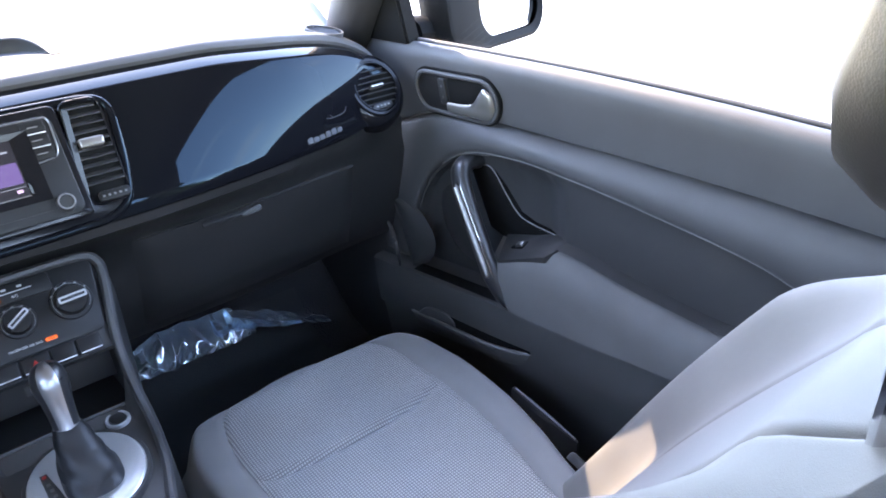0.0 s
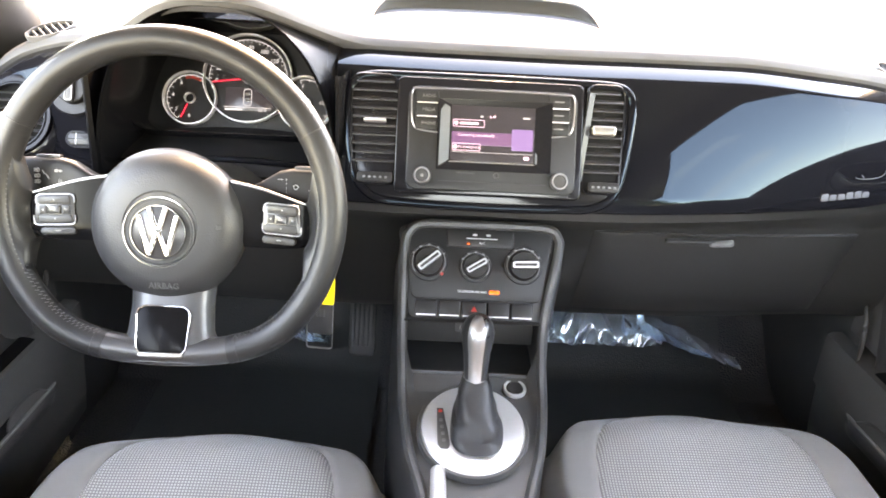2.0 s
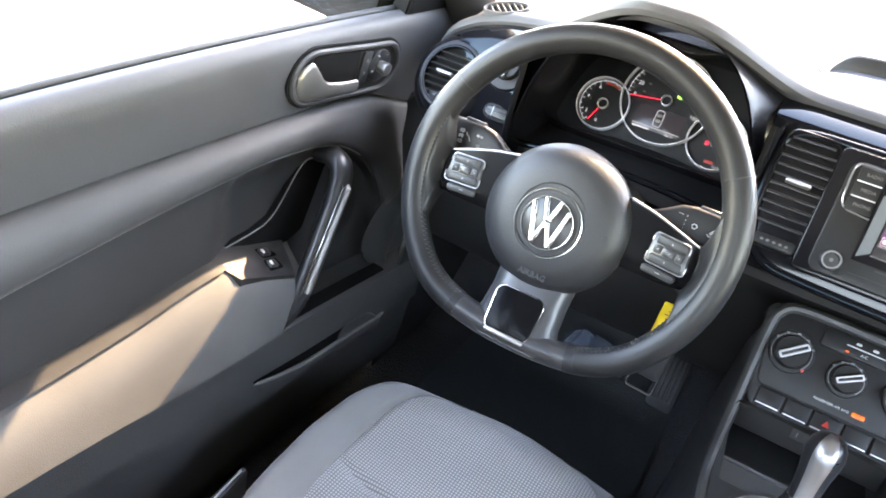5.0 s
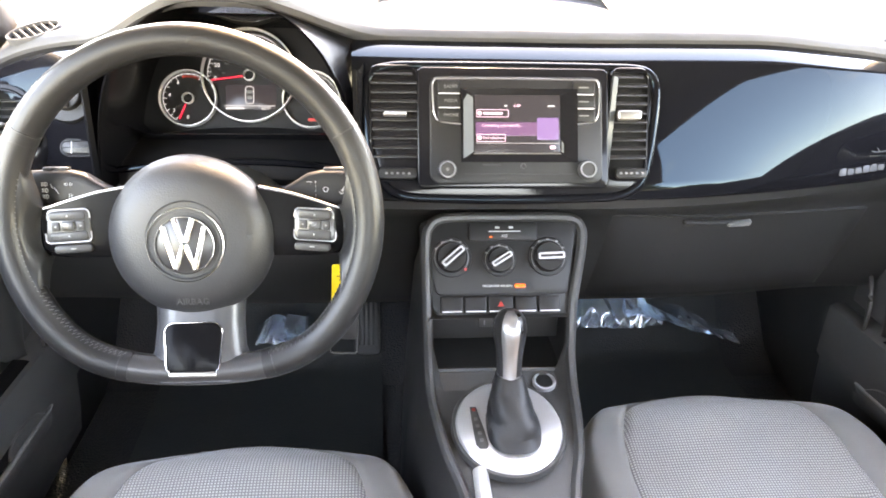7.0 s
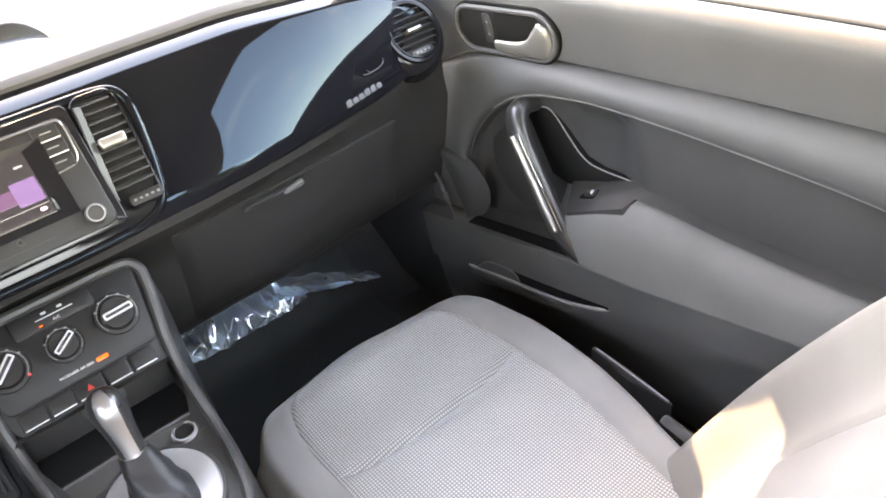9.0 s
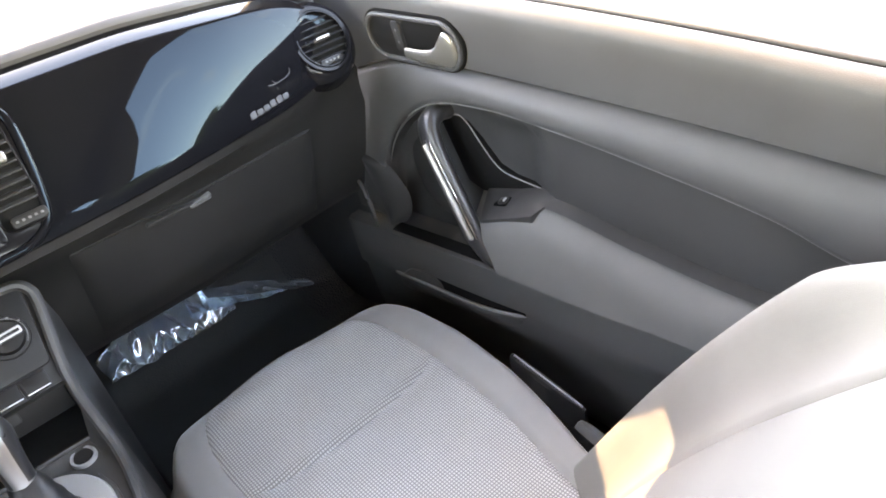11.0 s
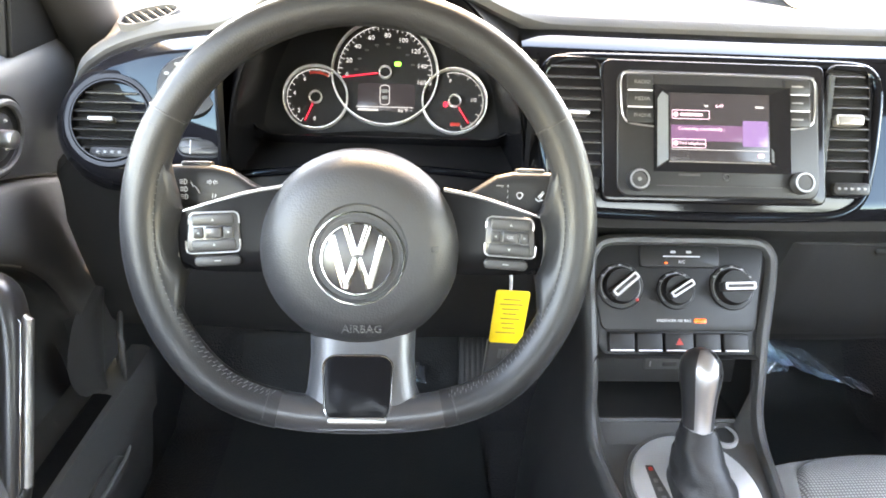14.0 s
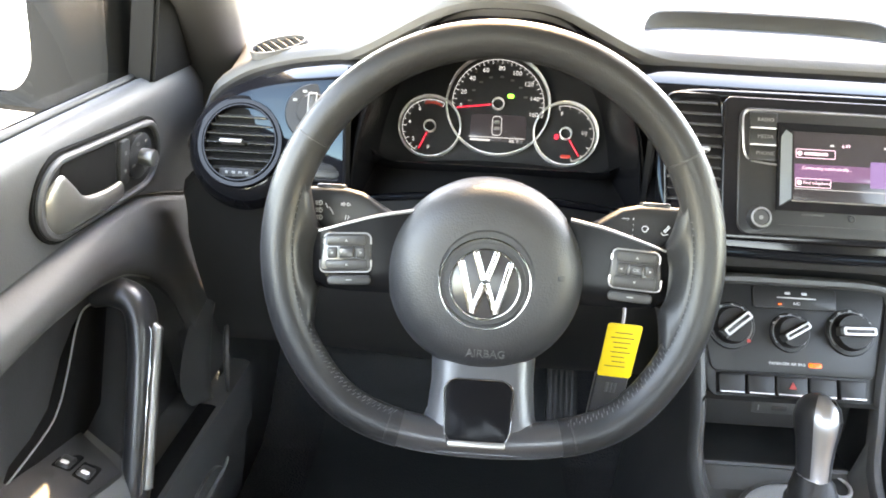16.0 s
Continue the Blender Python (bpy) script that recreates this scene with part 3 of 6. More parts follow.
    part("pocket_lip", bm, PIPEM, low, "map pocket lip painted pale for its highlight")
    bm = bmesh.new()
    hump = spline([(0.118, 0.183, 0), (0.095, 0.202, 0), (0.067, 0.2125, 0), (0.027, 0.2155, 0), (0.006, 0.209, 0), (-0.001, 0.197, 0)], 16)
    grid(bm, [[(side * 0.6645, p[0], p[1]), (side * 0.661, p[0], p[1] - 0.002), (side * 0.6605, p[0] * 0.9 + 0.006, curve([(0.0, 0.19), (0.12, 0.178)], p[0]))] for p in hump])
    part("pocket_hump", bm, DOORL, low)
    # pull handle with its bright strip
    bm = bmesh.new()
    top, foot = Vector((0.664, -0.030, 0.500)), Vector((0.662, -0.138, 0.290))
    pts = spline([(0.715, -0.040, 0.518), (0.694, -0.040, 0.520), (0.674, -0.044, 0.508), (0.666, -0.060, 0.47), (0.663, -0.092, 0.40), (0.662, -0.122, 0.335), (0.668, -0.15, 0.288)], 30)
    tube(bm, [(side * p[0], p[1], p[2]) for p in pts], [0.0135] * 8 + [0.0135] * 16 + [0.013, 0.012, 0.011, 0.010, 0.008, 0.004], 18, side=(0, 1, 0), flat=1.45)
    pull = part("pull_handle", bm, SATIN, d, "black leaning pull handle")
    for dy, dz, r, mat, lab in ((0.0, 0.0, 0.0058, LEVERM, "pale satin silver strip"), (-0.0125, 0.003, 0.0013, BADGEM, "thin bright line beside the strip")):
        a, b = Vector((0.6525, -0.0535 + dy, 0.490 + dz)), Vector((0.6492, -0.121 + dy, 0.348 + dz))
        bm = bmesh.new()
        tube(bm, [(side * (a.x + 0.003), a.y + 0.002, a.z + 0.004)] + [(side * v.x, v.y, v.z) for v in (a, a.lerp(b, 0.5), b)] + [(side * (b.x + 0.003), b.y - 0.002, b.z - 0.004)], [r * 0.4, r, r, r, r * 0.4], 10)
        part("chrome_strip", bm, mat, pull, lab)
    # black plate painted as the shaded recess behind the pull, edged with a thin piping
    rm = Matrix(((0, 0, -side, side * 0.7225), (1, 0, 0, 0), (0, 1, 0, 0), (0, 0, 0, 1)))
    edge_line = [(-0.02, 0.50), (-0.06, 0.512), (-0.081, 0.502), (-0.105, 0.47), (-0.131, 0.441), (-0.162, 0.43), (-0.232, 0.422), (-0.235, 0.405), (-0.1, 0.385), (-0.06, 0.40)]
    bm = bmesh.new()
    plate(bm, rm, edge_line, -0.008, 0.0045, 0.001)
    rec = part("pull_recess_shade", bm, CORNERM, d, "black plate for the shaded recess behind the pull")
    bm = bmesh.new()
    tube(bm, [rm @ Vector((p[0], p[1], 0.0045)) for p in spline([(y, z, 0) for y, z in edge_line[:7]], 30)], 0.0010, 6)
    part("recess_piping", bm, PIPEM, rec, "thin pale grey edge line")
    # round bulge of the door loudspeaker ahead of the pull
    bm = bmesh.new()
    sm = Matrix.Translation((side * 0.7275, -0.005, 0.40)) @ pose(0, 0, 0, 0, -90 * side, 0)
    lathe(bm, sm, [(0.090, 0.0), (0.0895, 0.0025), (0.086, 0.0045), (0.05, 0.006), (0.0001, 0.0065)], 40)
    part("speaker_bulge", bm, DOORB, d, "round dark loudspeaker bulge")
    # latch lever in its oval cup
    hm = Matrix(((0, 0, -side, side * 0.7013), (1, 0, 0, -0.016 if side > 0 else -0.023), (0, 1, 0, 0.629 if side > 0 else 0.638), (0, 0, 0, 1))) @ pose(0, 0, 0, 0, 0, 2 if side > 0 else -1) @ pose(0, 0, 0, 7, 0, 0) @ Matrix.Diagonal((1.0 if side > 0 else 1.14, 1, 1, 1))
    oval = rrect(0.212, 0.076, 0.0375, 9)
    cup = rrect(0.196, 0.062, 0.0305, 9)
    bm = bmesh.new()
    band(bm, hm, oval, cup, -0.004, 0.0062, 0.002)
    bez = part("latch_bezel", bm, DOORT, d, "oval charcoal latch surround")
    bm = bmesh.new()
    plate(bm, hm, inset(rrect(0.198, 0.064, 0.0315, 9), 0), -0.003, 0.0008, 0.0004)
    part("cup", bm, PANELM, bez)
    bm = bmesh.new()
    band(bm, hm, rrect(0.219, 0.083, 0.041, 9), rrect(0.211, 0.075, 0.037, 9), -0.004, 0.0022, 0.0006)
    part("groove", bm, CORNERM, bez, "dark groove round the surround")
    # black plate on the cup paints the shade behind the lever
    bm = bmesh.new()
    plate(bm, hm, rrect(0.088, 0.05, 0.008, 5, -0.028, 0.004), -0.002, 0.0016, 0.0005)
    part("recess", bm, CORNERM, bez, "black plate for the shade behind the lever")
    bm = bmesh.new()
    rows = []
    knots = (((-0.096, -0.003, 0.002), 0.010, 0.003), ((-0.090, -0.003, 0.005), 0.0205, 0.0045), ((-0.079, -0.003, 0.007), 0.0262, 0.005), ((-0.066, -0.009, 0.008), 0.0205, 0.005), ((-0.05, -0.0165, 0.008), 0.0125, 0.005), ((-0.02, -0.0195, 0.008), 0.0098, 0.005), ((0.016, -0.0205, 0.006), 0.0088, 0.0045))
    sm_p, sm_w = spline([k[0] for k in knots], 30), spline([(k[1], k[2], 0) for k in knots], 30)
    for p, (w, t, _) in zip(sm_p, sm_w):
        rows.append([hm @ Vector((p[0], p[1] + w * math.cos(a * math.pi / 8), p[2] + t * math.sin(a * math.pi / 8))) for a in range(16)])
    vs = grid(bm, rows, wrap=True)
    cap(bm, vs[0]), cap(bm, vs[-1])
    part("latch_lever", bm, LEVERM, bez, "satin silver latch lever")
    bm = bmesh.new()
    plate(bm, hm, rrect(0.018, 0.046, 0.004, 4, 0.030, 0.003), 0.0, 0.004, 0.001)
    part("lock_switch", bm, BLACK, bez)
    for v in (0.013, -0.006):
        bm = bmesh.new()
        plate(bm, hm, rrect(0.004, 0.0045, 0.0015, 3, 0.030, v), 0.003, 0.0043, 0.0002)
        part("lock_symbol", bm, FAINT, bez)
    if side < 0:
        km = hm @ Matrix.Translation((0.060, 0.002, 0))
        bm = bmesh.new()
        lathe(bm, km, [(0.024, 0.0), (0.024, 0.004), (0.022, 0.0055), (0.0001, 0.0055)], 32)
        dial = part("mirror_dial", bm, SATIN, bez, "round mirror adjuster")
        bm = bmesh.new()
        lathe(bm, km, [(0.0085, 0.005), (0.0095, 0.016), (0.0088, 0.019), (0.006, 0.0205), (0.0001, 0.0205)], 24)
        part("mirror_knob", bm, LEVERM, dial, "silver mirror knob")
        for a in (60, 120, 200, 300):
            bm = bmesh.new()
            plate(bm, km @ pose(0.0175 * math.cos(radians(a)), 0.0175 * math.sin(radians(a)), 0), rrect(0.006, 0.003, 0.001), 0.005, 0.0062, 0.0002)
            part("dial_mark", bm, FAINT, dial)
    # switch pad on the front of the armrest
    p00, p10, p11, p01 = Vector((0.722, -0.100, 0.397)), Vector((0.668, -0.128, 0.372)), Vector((0.668, -0.236, 0.410)), Vector((0.722, -0.262, 0.4345))

    def arm_top(x, y):
        return curve(ARM, min(y, -0.02)) + curve([(0.653, -0.07), (0.659, -0.046), (0.667, -0.03), (0.68, -0.018), (0.70, -0.008), (0.715, -0.003), (0.726, 0.0)], x)

    def pad_spot(u, v, h=0.0):
        p = p00.lerp(p10, u).lerp(p01.lerp(p11, u), v)
        return Vector((side * p.x, p.y, max(p.z, arm_top(p.x, p.y) + 0.002) + h))

    bm = bmesh.new()
    rows = []
    for i in range(15):
        u = min(1.0, max(0.0, (i - 1) / 12))
        row = []
        for j in range(23):
            v = min(1.0, max(0.0, (j - 1) / 20))
            edge = i in (0, 14) or j in (0, 22)
            soft = min(1.0, 6 * min(u, 1 - u), 10 * min(v, 1 - v))
            row.append(pad_spot(u, v, -0.012 if edge else 0.0015 * math.sqrt(max(0.0, soft))))
        rows.append(row)
    grid(bm, rows)
    pad = part("switch_pad", bm, BLACK, d, "charcoal window switch pad")
    for u in ((0.35, 0.7) if side < 0 else (0.5,)):
        p = pad_spot(u, 0.30)
        rise = (pad_spot(u, 0.25).z - pad_spot(u, 0.35).z) / (pad_spot(u, 0.25).y - pad_spot(u, 0.35).y)
        tip = (pad_spot(u + 0.1, 0.3).z - pad_spot(u - 0.1, 0.3).z) / (pad_spot(u + 0.1, 0.3).x - pad_spot(u - 0.1, 0.3).x)
        wm = Matrix.Translation(p + Vector((0, 0, 0.001))) @ pose(0, 0, 0, math.degrees(math.atan(rise)), -math.degrees(math.atan(tip)), 0)
        bm = bmesh.new()
        plate(bm, wm, rrect(0.0175, 0.034, 0.003, 4), -0.006, 0.0012, 0.0006)
        well = part("window_switch", bm, CORNERM, pad, "sunken black window switch")
        bm = bmesh.new()
        plate(bm, wm, rrect(0.013, 0.020, 0.003, 4, 0, -0.005), 0.0, 0.0045, 0.0018)
        part("switch_rocker", bm, SATIN, well)
        bm = bmesh.new()
        plate(bm, wm, rrect(0.0075, 0.0055, 0.002, 4, 0, -0.0105), 0.003, 0.0058, 0.001)
        part("switch_cap", bm, SATSIL, well, "silver switch tip")
    # outer skin, frame and glass
    bm = bmesh.new()
    rows = []
    for y in ys(0.42, -1.05, 0.05):
        s = curve(SILL, y)
        rows.append([(side * 0.74, y, s - 0.02), (side * 0.765, y, s - 0.01), (side * 0.80, y, s - 0.04), (side * 0.86, y, 0.45), (side * 0.87, y, 0.2), (side * 0.83, y, -0.08), (side * 0.74, y, -0.08)])
    grid(bm, rows)
    part("outer_skin", bm, PAINT, d, "black painted door skin")
    bm = bmesh.new()
    rows = []
    for y in ys(0.10, -1.02, 0.04):
        s = curve(SILL, y)
        topz = curve([(-1.05, 1.10), (-0.5, 1.15), (-0.15, 1.13), (0.0, 0.98), (0.1, 0.80)], y)
        rows.append([(side * (0.730 - 0.14 * ((z - 0.7) / 0.45) ** 1.3 if z > 0.7 else 0.730), y, z) for z in [s - 0.02 + (topz - s + 0.02) * k / 6 for k in range(7)]])
    grid(bm, rows)
    pane = part("window_pane", bm, GLASS, d, "clear side window")
    pane.visible_shadow = False
    bm = bmesh.new()
    tube(bm, [(side * 0.7235, y, curve(SILL, y) + 0.0025) for y in ys(0.10, -1.05, 0.05)], 0.0042, 10)
    part("window_seal", bm, RUBBER, d, "black rubber window seal")
    # corner panel with the tweeter
    bm = bmesh.new()
    tri_p = [(0.70, 0.100, 0.702), (0.70, 0.23, 0.708), (0.655, 0.16, 0.88), (0.675, 0.105, 0.88)]
    vi = [bm.verts.new((side * x, y, z)) for x, y, z in tri_p]
    vo = [bm.verts.new((side * (x + 0.03), y, z)) for x, y, z in tri_p]
    bm.faces.new(vi), bm.faces.new(vo[::-1])
    for k in range(4):
        bm.faces.new((vi[k], vi[(k + 1) % 4], vo[(k + 1) % 4], vo[k]))
    bmesh.ops.bevel(bm, geom=bm.edges[:], offset=0.004, segments=2, affect='EDGES')
    part("mirror_corner", bm, CORNERM, d, "plain black corner panel beside the mirror")
    return d


door(1, "charcoal front door with grey cloth armrest and chrome pull")
door(-1, "charcoal driver's door with a mirror knob and chrome pull")


# ---- shell of the car ----
def shell(name, rows, mat, label, wrap=False, angle=50):
    bm = bmesh.new()
    grid(bm, rows, wrap=wrap)
    bmesh.ops.solidify(bm, geom=bm.faces[:], thickness=0.012)
    return tagged(part(name, bm, mat, None, angle=angle), label, name.split("_")[-1], kind="structure")


# unseen roof; front edge set low and forward to shade the seats
rows = []
for y in xs(0.13, -1.65, 0.1):
    half = curve([(-1.7, 0.46), (-1.2, 0.56), (-0.4, 0.61), (0.0, 0.652), (0.13, 0.672)], y)
    zt = curve([(-1.7, 1.04), (-1.2, 1.11), (-0.5, 1.145), (-0.1, 1.12), (0.13, 1.05)], y)
    side_z = curve([(-1.7, 1.0), (-0.8, 1.11), (-0.45, 1.09), (-0.25, 1.04), (-0.06, 0.97), (0.05, 0.91), (0.13, 0.86)], y)
    rows.append([(half * u, y, zt - (zt - side_z) * abs(u) ** 3) for u in [i / 8 - 1 for i in range(17)]])
shell("ceiling", rows, HEADL, "pale cloth headliner inside the roof")
for s in (1, -1):
    bm = bmesh.new()
    pts = spline([(s * 0.735, 0.34, 0.66), (s * 0.695, 0.235, 0.765), (s * 0.668, 0.10, 0.868), (s * 0.645, -0.06, 0.945), (s * 0.625, -0.25, 1.022), (s * 0.61, -0.45, 1.078), (s * 0.59, -0.8, 1.11), (s * 0.5, -1.6, 1.04)], 48)
    tube(bm, pts, [0.056 - 0.018 * smooth_step(9, 20, k) for k in range(48)], 12)
    tagged(part("pillar_trim", bm, PILLAR), "grey windscreen pillar trim running into the roof rail", "pillar", kind="structure")
    # out of view; its flare is added to bound the sky in the fascia
    rows = []
    for k in range(13):
        f = k / 12
        z = 0.60 + 0.53 * f
        y = curve([(0.60, -1.02), (0.75, -0.93), (0.88, -0.72), (0.96, -0.59), (1.13, -0.56)], z)
        x = 0.735 - 0.14 * max(0.0, (z - 0.7) / 0.45) ** 1.3 - 0.012
        rows.append([(s * x, y - w, z) for w in (0.0, 0.1, 0.2, 0.34)])
    shell("rear_pillar", rows, HEADL, "unseen pale pillar, flared to cut the reflected sky")
    shell("side_wall", [[(s * 0.74, y, -0.1), (s * 0.74, y, 0.3), (s * 0.72, y, 0.6)] for y in (-1.0, -1.3, -1.75)], DOORB, "dark trim beside the rear seat")
    # closed panel out of view, added to darken reflections from behind
    shell("rear_quarter", [[(s * 0.722, y, 0.59), (s * 0.70, y, 0.75), (s * 0.66, y, 0.9), (s * (0.52 if y < -1.5 else 0.6), y, 1.10 if y > -1.5 else 1.05)] for y in (-1.12, -1.3, -1.5, -1.75)], PILLAR, "unseen dark panel added to keep sky out of reflections")
    shell("kick_wall", [[(s * 0.70, y, -0.05), (s * 0.69, y, 0.2), (s * 0.69, y, 0.45), (s * 0.72, y, 0.68)] for y in (0.2, 0.4, 0.6, 0.82)], BLACK, "dark footwell side")
# unseen; top edge raised to block sky from the glossy parts
shell("rear_wall", [[(x, -1.75, -0.1), (x, -1.66, 0.5), (x, -1.70, 0.86)] for x in (-0.74, 0, 0.74)], DOORB, "dark rear bulkhead below the rear window")
shell("firewall", [[(x, 0.40, 0.0), (x, 0.46, 0.03), (x, 0.60, 0.2), (x, 0.66, 0.5), (x, 0.80, 0.79)] for x in xs(-0.74, 0.74, 0.1)], CARPET, "black carpeted toe board and bulkhead")
shell("floor", [[(x, y, 0.0) for y in (0.44, 0, -0.5, -1.1, -1.75)] for x in xs(-0.74, 0.74, 0.2)], CARPET, "black carpeted cabin floor")
bm = bmesh.new()
rows = []
for u in [i / 10 - 1 for i in range(21)]:
    bx, by = 0.72 * u, 0.80 - 0.30 * u * u
    tx, ty = 0.665 * u, 0.135 - 0.01 * u * u
    rows.append([(bx + (tx - bx) * k / 8, by + (ty - by) * k / 8, 0.80 - 0.05 * u * u + (0.255 - 0.14 * u ** 4) * k / 8 + 0.03 * math.sin(math.pi * k / 8)) for k in range(9)])
grid(bm, rows)
ws = tagged(part("windscreen", bm, GLASS), "clear curved windscreen above the dashboard", "windscreen", kind="structure")
ws.visible_shadow = False

# ---- outside ----
bm = bmesh.new()
box(bm, Matrix(), -400, 400, -400, 400, -0.5, -0.3)
single("ground", bm, CONCRETE, "pale sunlit concrete lot", "ground", kind="structure")


# a low building and trees behind the car
house = thing("building", "low tan building with dark windows across the lot", "building", (16, -27, -0.3))
bm = bmesh.new()
box(bm, Matrix(), 3, 32, -32, -27, -0.3, 3.6)
part("wall", bm, BRICK, house)
bm = bmesh.new()
box(bm, Matrix(), 2.6, 32.4, -32.4, -26.6, 3.6, 4.1)
part("roof", bm, GREYP, house, "dark flat roof edge")
for k in range(6):
    bm = bmesh.new()
    box(bm, Matrix(), 5 + 4.4 * k, 7.4 + 4.4 * k, -27.05, -26.95, 0.6, 2.4)
    part("window", bm, SATIN, house)
for k, (tx, ty, tall) in enumerate(((6.6, -11.6, 4.9), (19.0, -22.0, 5.2))):
    tree = thing("tree", "leafy green tree beside the lot", "tree", (tx, ty, -0.3), "trees")
    random.seed(20 + k)
    bm = bmesh.new()
    tube(bm, [(tx, ty, -0.3), (tx + 0.1, ty, 1.2), (tx, ty + 0.1, tall * 0.7)], [0.16, 0.12, 0.04], 8)
    for j in range(7):
        a = j * 2.4
        z = 1.4 + 0.28 * j
        tube(bm, [(tx, ty, z), (tx + 0.8 * math.cos(a), ty + 0.8 * math.sin(a), z + 0.7), (tx + 1.3 * math.cos(a), ty + 1.3 * math.sin(a), z + 1.1)], [0.06, 0.04, 0.015], 6)
    part("trunk", bm, BARK, tree, "grey bark trunk")
    verts, faces = [], []
    for j in range(3200):
        a, h = random.uniform(0, 6.283), random.uniform(0, 1)
        r = (0.4 + 1.5 * math.sin(math.pi * (0.15 + 0.8 * h))) * math.sqrt(random.random()) * (0.85 + 0.25 * math.sin(3 * a + 5 * h))
        c = Vector((tx + r * math.cos(a), ty + r * math.sin(a), 1.4 + (tall - 1.4) * h))
        u = Vector((random.gauss(0, 1), random.gauss(0, 1), random.gauss(0, 1))).normalized() * 0.14
        w = u.orthogonal().normalized() * 0.08
        n0 = len(verts)
        verts += [c - u, c + w, c + u, c - w]
        faces.append((n0, n0 + 1, n0 + 2, n0 + 3))
    me = bpy.data.meshes.new("crown")
    me.from_pydata([tree.matrix_world.inverted() @ v for v in verts], [], faces)
    me.materials.append(LEAF)
    crown = new("crown", me)
    crown.parent = tree


# ---- seats ----
def seat(cx, shift, label):
    """A front seat: cushion, leaning backrest and headrest, shifted along the car."""
    s = thing("bucket_seat", label, "car seat", (cx, shift - 0.25, 0.0), "front seats")
    WIDTH = [(-0.5, 0.165), (-0.4, 0.196), (-0.325, 0.222), (-0.23, 0.243), (-0.1, 0.252), (-0.04, 0.247), (0.02, 0.224), (0.05, 0.198), (0.07, 0.172), (0.085, 0.142), (0.093, 0.115), (0.096, 0.09)]

    def top(u, y):
        front = smooth_step(0.0, 0.10, y)
        z = 0.208 + 0.02 * smooth_step(-0.1, 0.02, y) - 0.028 * smooth_step(-0.05, -0.45, y) - 0.034 * front ** 2
        a = abs(u)
        crown = smooth_step(-0.14, 0.06, y)
        z += 0.018 * math.exp(-((a - 0.82) / 0.16) ** 2) * (1 - 0.9 * crown) - 0.009 * crown * a ** 3
        z -= 0.06 * smooth_step(0.86, 1.02, a)
        for c in (0.66,):
            z -= 0.006 * math.exp(-((a - c) / 0.018) ** 2)
        if a < 0.68:
            z -= 0.008 * (1 - min(1.0, a / 0.66) ** 8) * math.exp(-((y + 0.130 + 0.02 * (1 - (a / 0.66) ** 2)) / 0.006) ** 2)
            z += 0.004 * math.cos(a / 0.66 * math.pi / 2)
        return z

    def spot(u, y):
        return (cx + u * curve(WIDTH, y), y + shift, top(u, y))

    def patch(name, mat, lab, us, v0, v1, vn, bend=0.0):
        bm = bmesh.new()
        rows = []
        for u in us:
            k = bend * (1 - (u / 0.66) ** 2)
            rows.append([spot(u, (v0 - (k if v0 < 0 and v0 > -0.4 else 0)) + ((v1 - (k if v1 < 0 and v1 > -0.4 else 0)) - (v0 - (k if v0 < 0 and v0 > -0.4 else 0))) * j / vn) for j in range(vn + 1)])
        grid(bm, rows)
        return part(name, bm, mat, s, lab, angle=80)

    mid = [i / 20 * 0.66 for i in range(-20, 21)]
    patch("front_insert", CLOTH, "fine grey checked cloth", mid, -0.130, 0.095, 44, 0.02)
    patch("rear_insert", CLOTH, "fine grey checked cloth", mid, -0.50, -0.130, 30, 0.02)
    for sg in (-1, 1):
        bm = bmesh.new()
        rows = []
        for y in [-0.5 + 0.596 * j / 70 for j in range(71)]:
            row = [spot(sg * (0.66 + 0.36 * k / 14), y) for k in range(15)]
            x, yy, z = row[-1]
            row += [(x + sg * 0.004, yy + 0.004 * (y > 0.05), z - 0.02), (x + sg * 0.004, yy, 0.10), (x - sg * 0.02, yy - 0.01, 0.05)]
            rows.append(row)
        grid(bm, rows)
        part("bolster", bm, BOLSTER, s, "plain light grey cloth bolster", angle=80)
    bm = bmesh.new()
    fr = [spot(u, 0.0955) for u in [i / 10 * 1.0 - 1.0 for i in range(21)]]
    grid(bm, [[(x, y, z + 0.001), (x, y + 0.006, z - 0.02), (x, y + 0.004, 0.10), (x, y - 0.03, 0.05)] for x, y, z in fr])
    part("front_skirt", bm, BOLSTER, s)
    bm = bmesh.new()
    box(bm, Matrix(), cx - 0.19, cx + 0.19, shift - 0.46, shift + 0.03, 0.0, 0.09, 0.01)
    part("seat_base", bm, RUBBER, s, "black seat base")

    # backrest, leaning
    foot, lean = Vector((cx, shift - 0.47, 0.17)), 35.0
    bmx = plane(foot, -lean) @ Matrix.Diagonal((1, 1, -1, 1))
    HW = [(0.0, 0.165), (0.04, 0.195), (0.09, 0.222), (0.16, 0.238), (0.3, 0.245), (0.45, 0.225), (0.54, 0.19), (0.59, 0.13), (0.605, 0.06)]

    def bspot(u, v):
        a = abs(u)
        h = 0.055 * math.exp(-((a - 0.83) / 0.17) ** 2) * (1 - smooth_step(0.4, 0.58, v)) - 0.07 * smooth_step(0.88, 1.03, a) - 0.05 * smooth_step(0.53, 0.61, v)
        h += 0.012 * math.sin(math.pi * min(1, v / 0.5)) - 0.007 * math.exp(-((a - 0.42) / 0.02) ** 2)
        return bmx @ Vector((u * curve(HW, v), v, h))

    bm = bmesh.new()
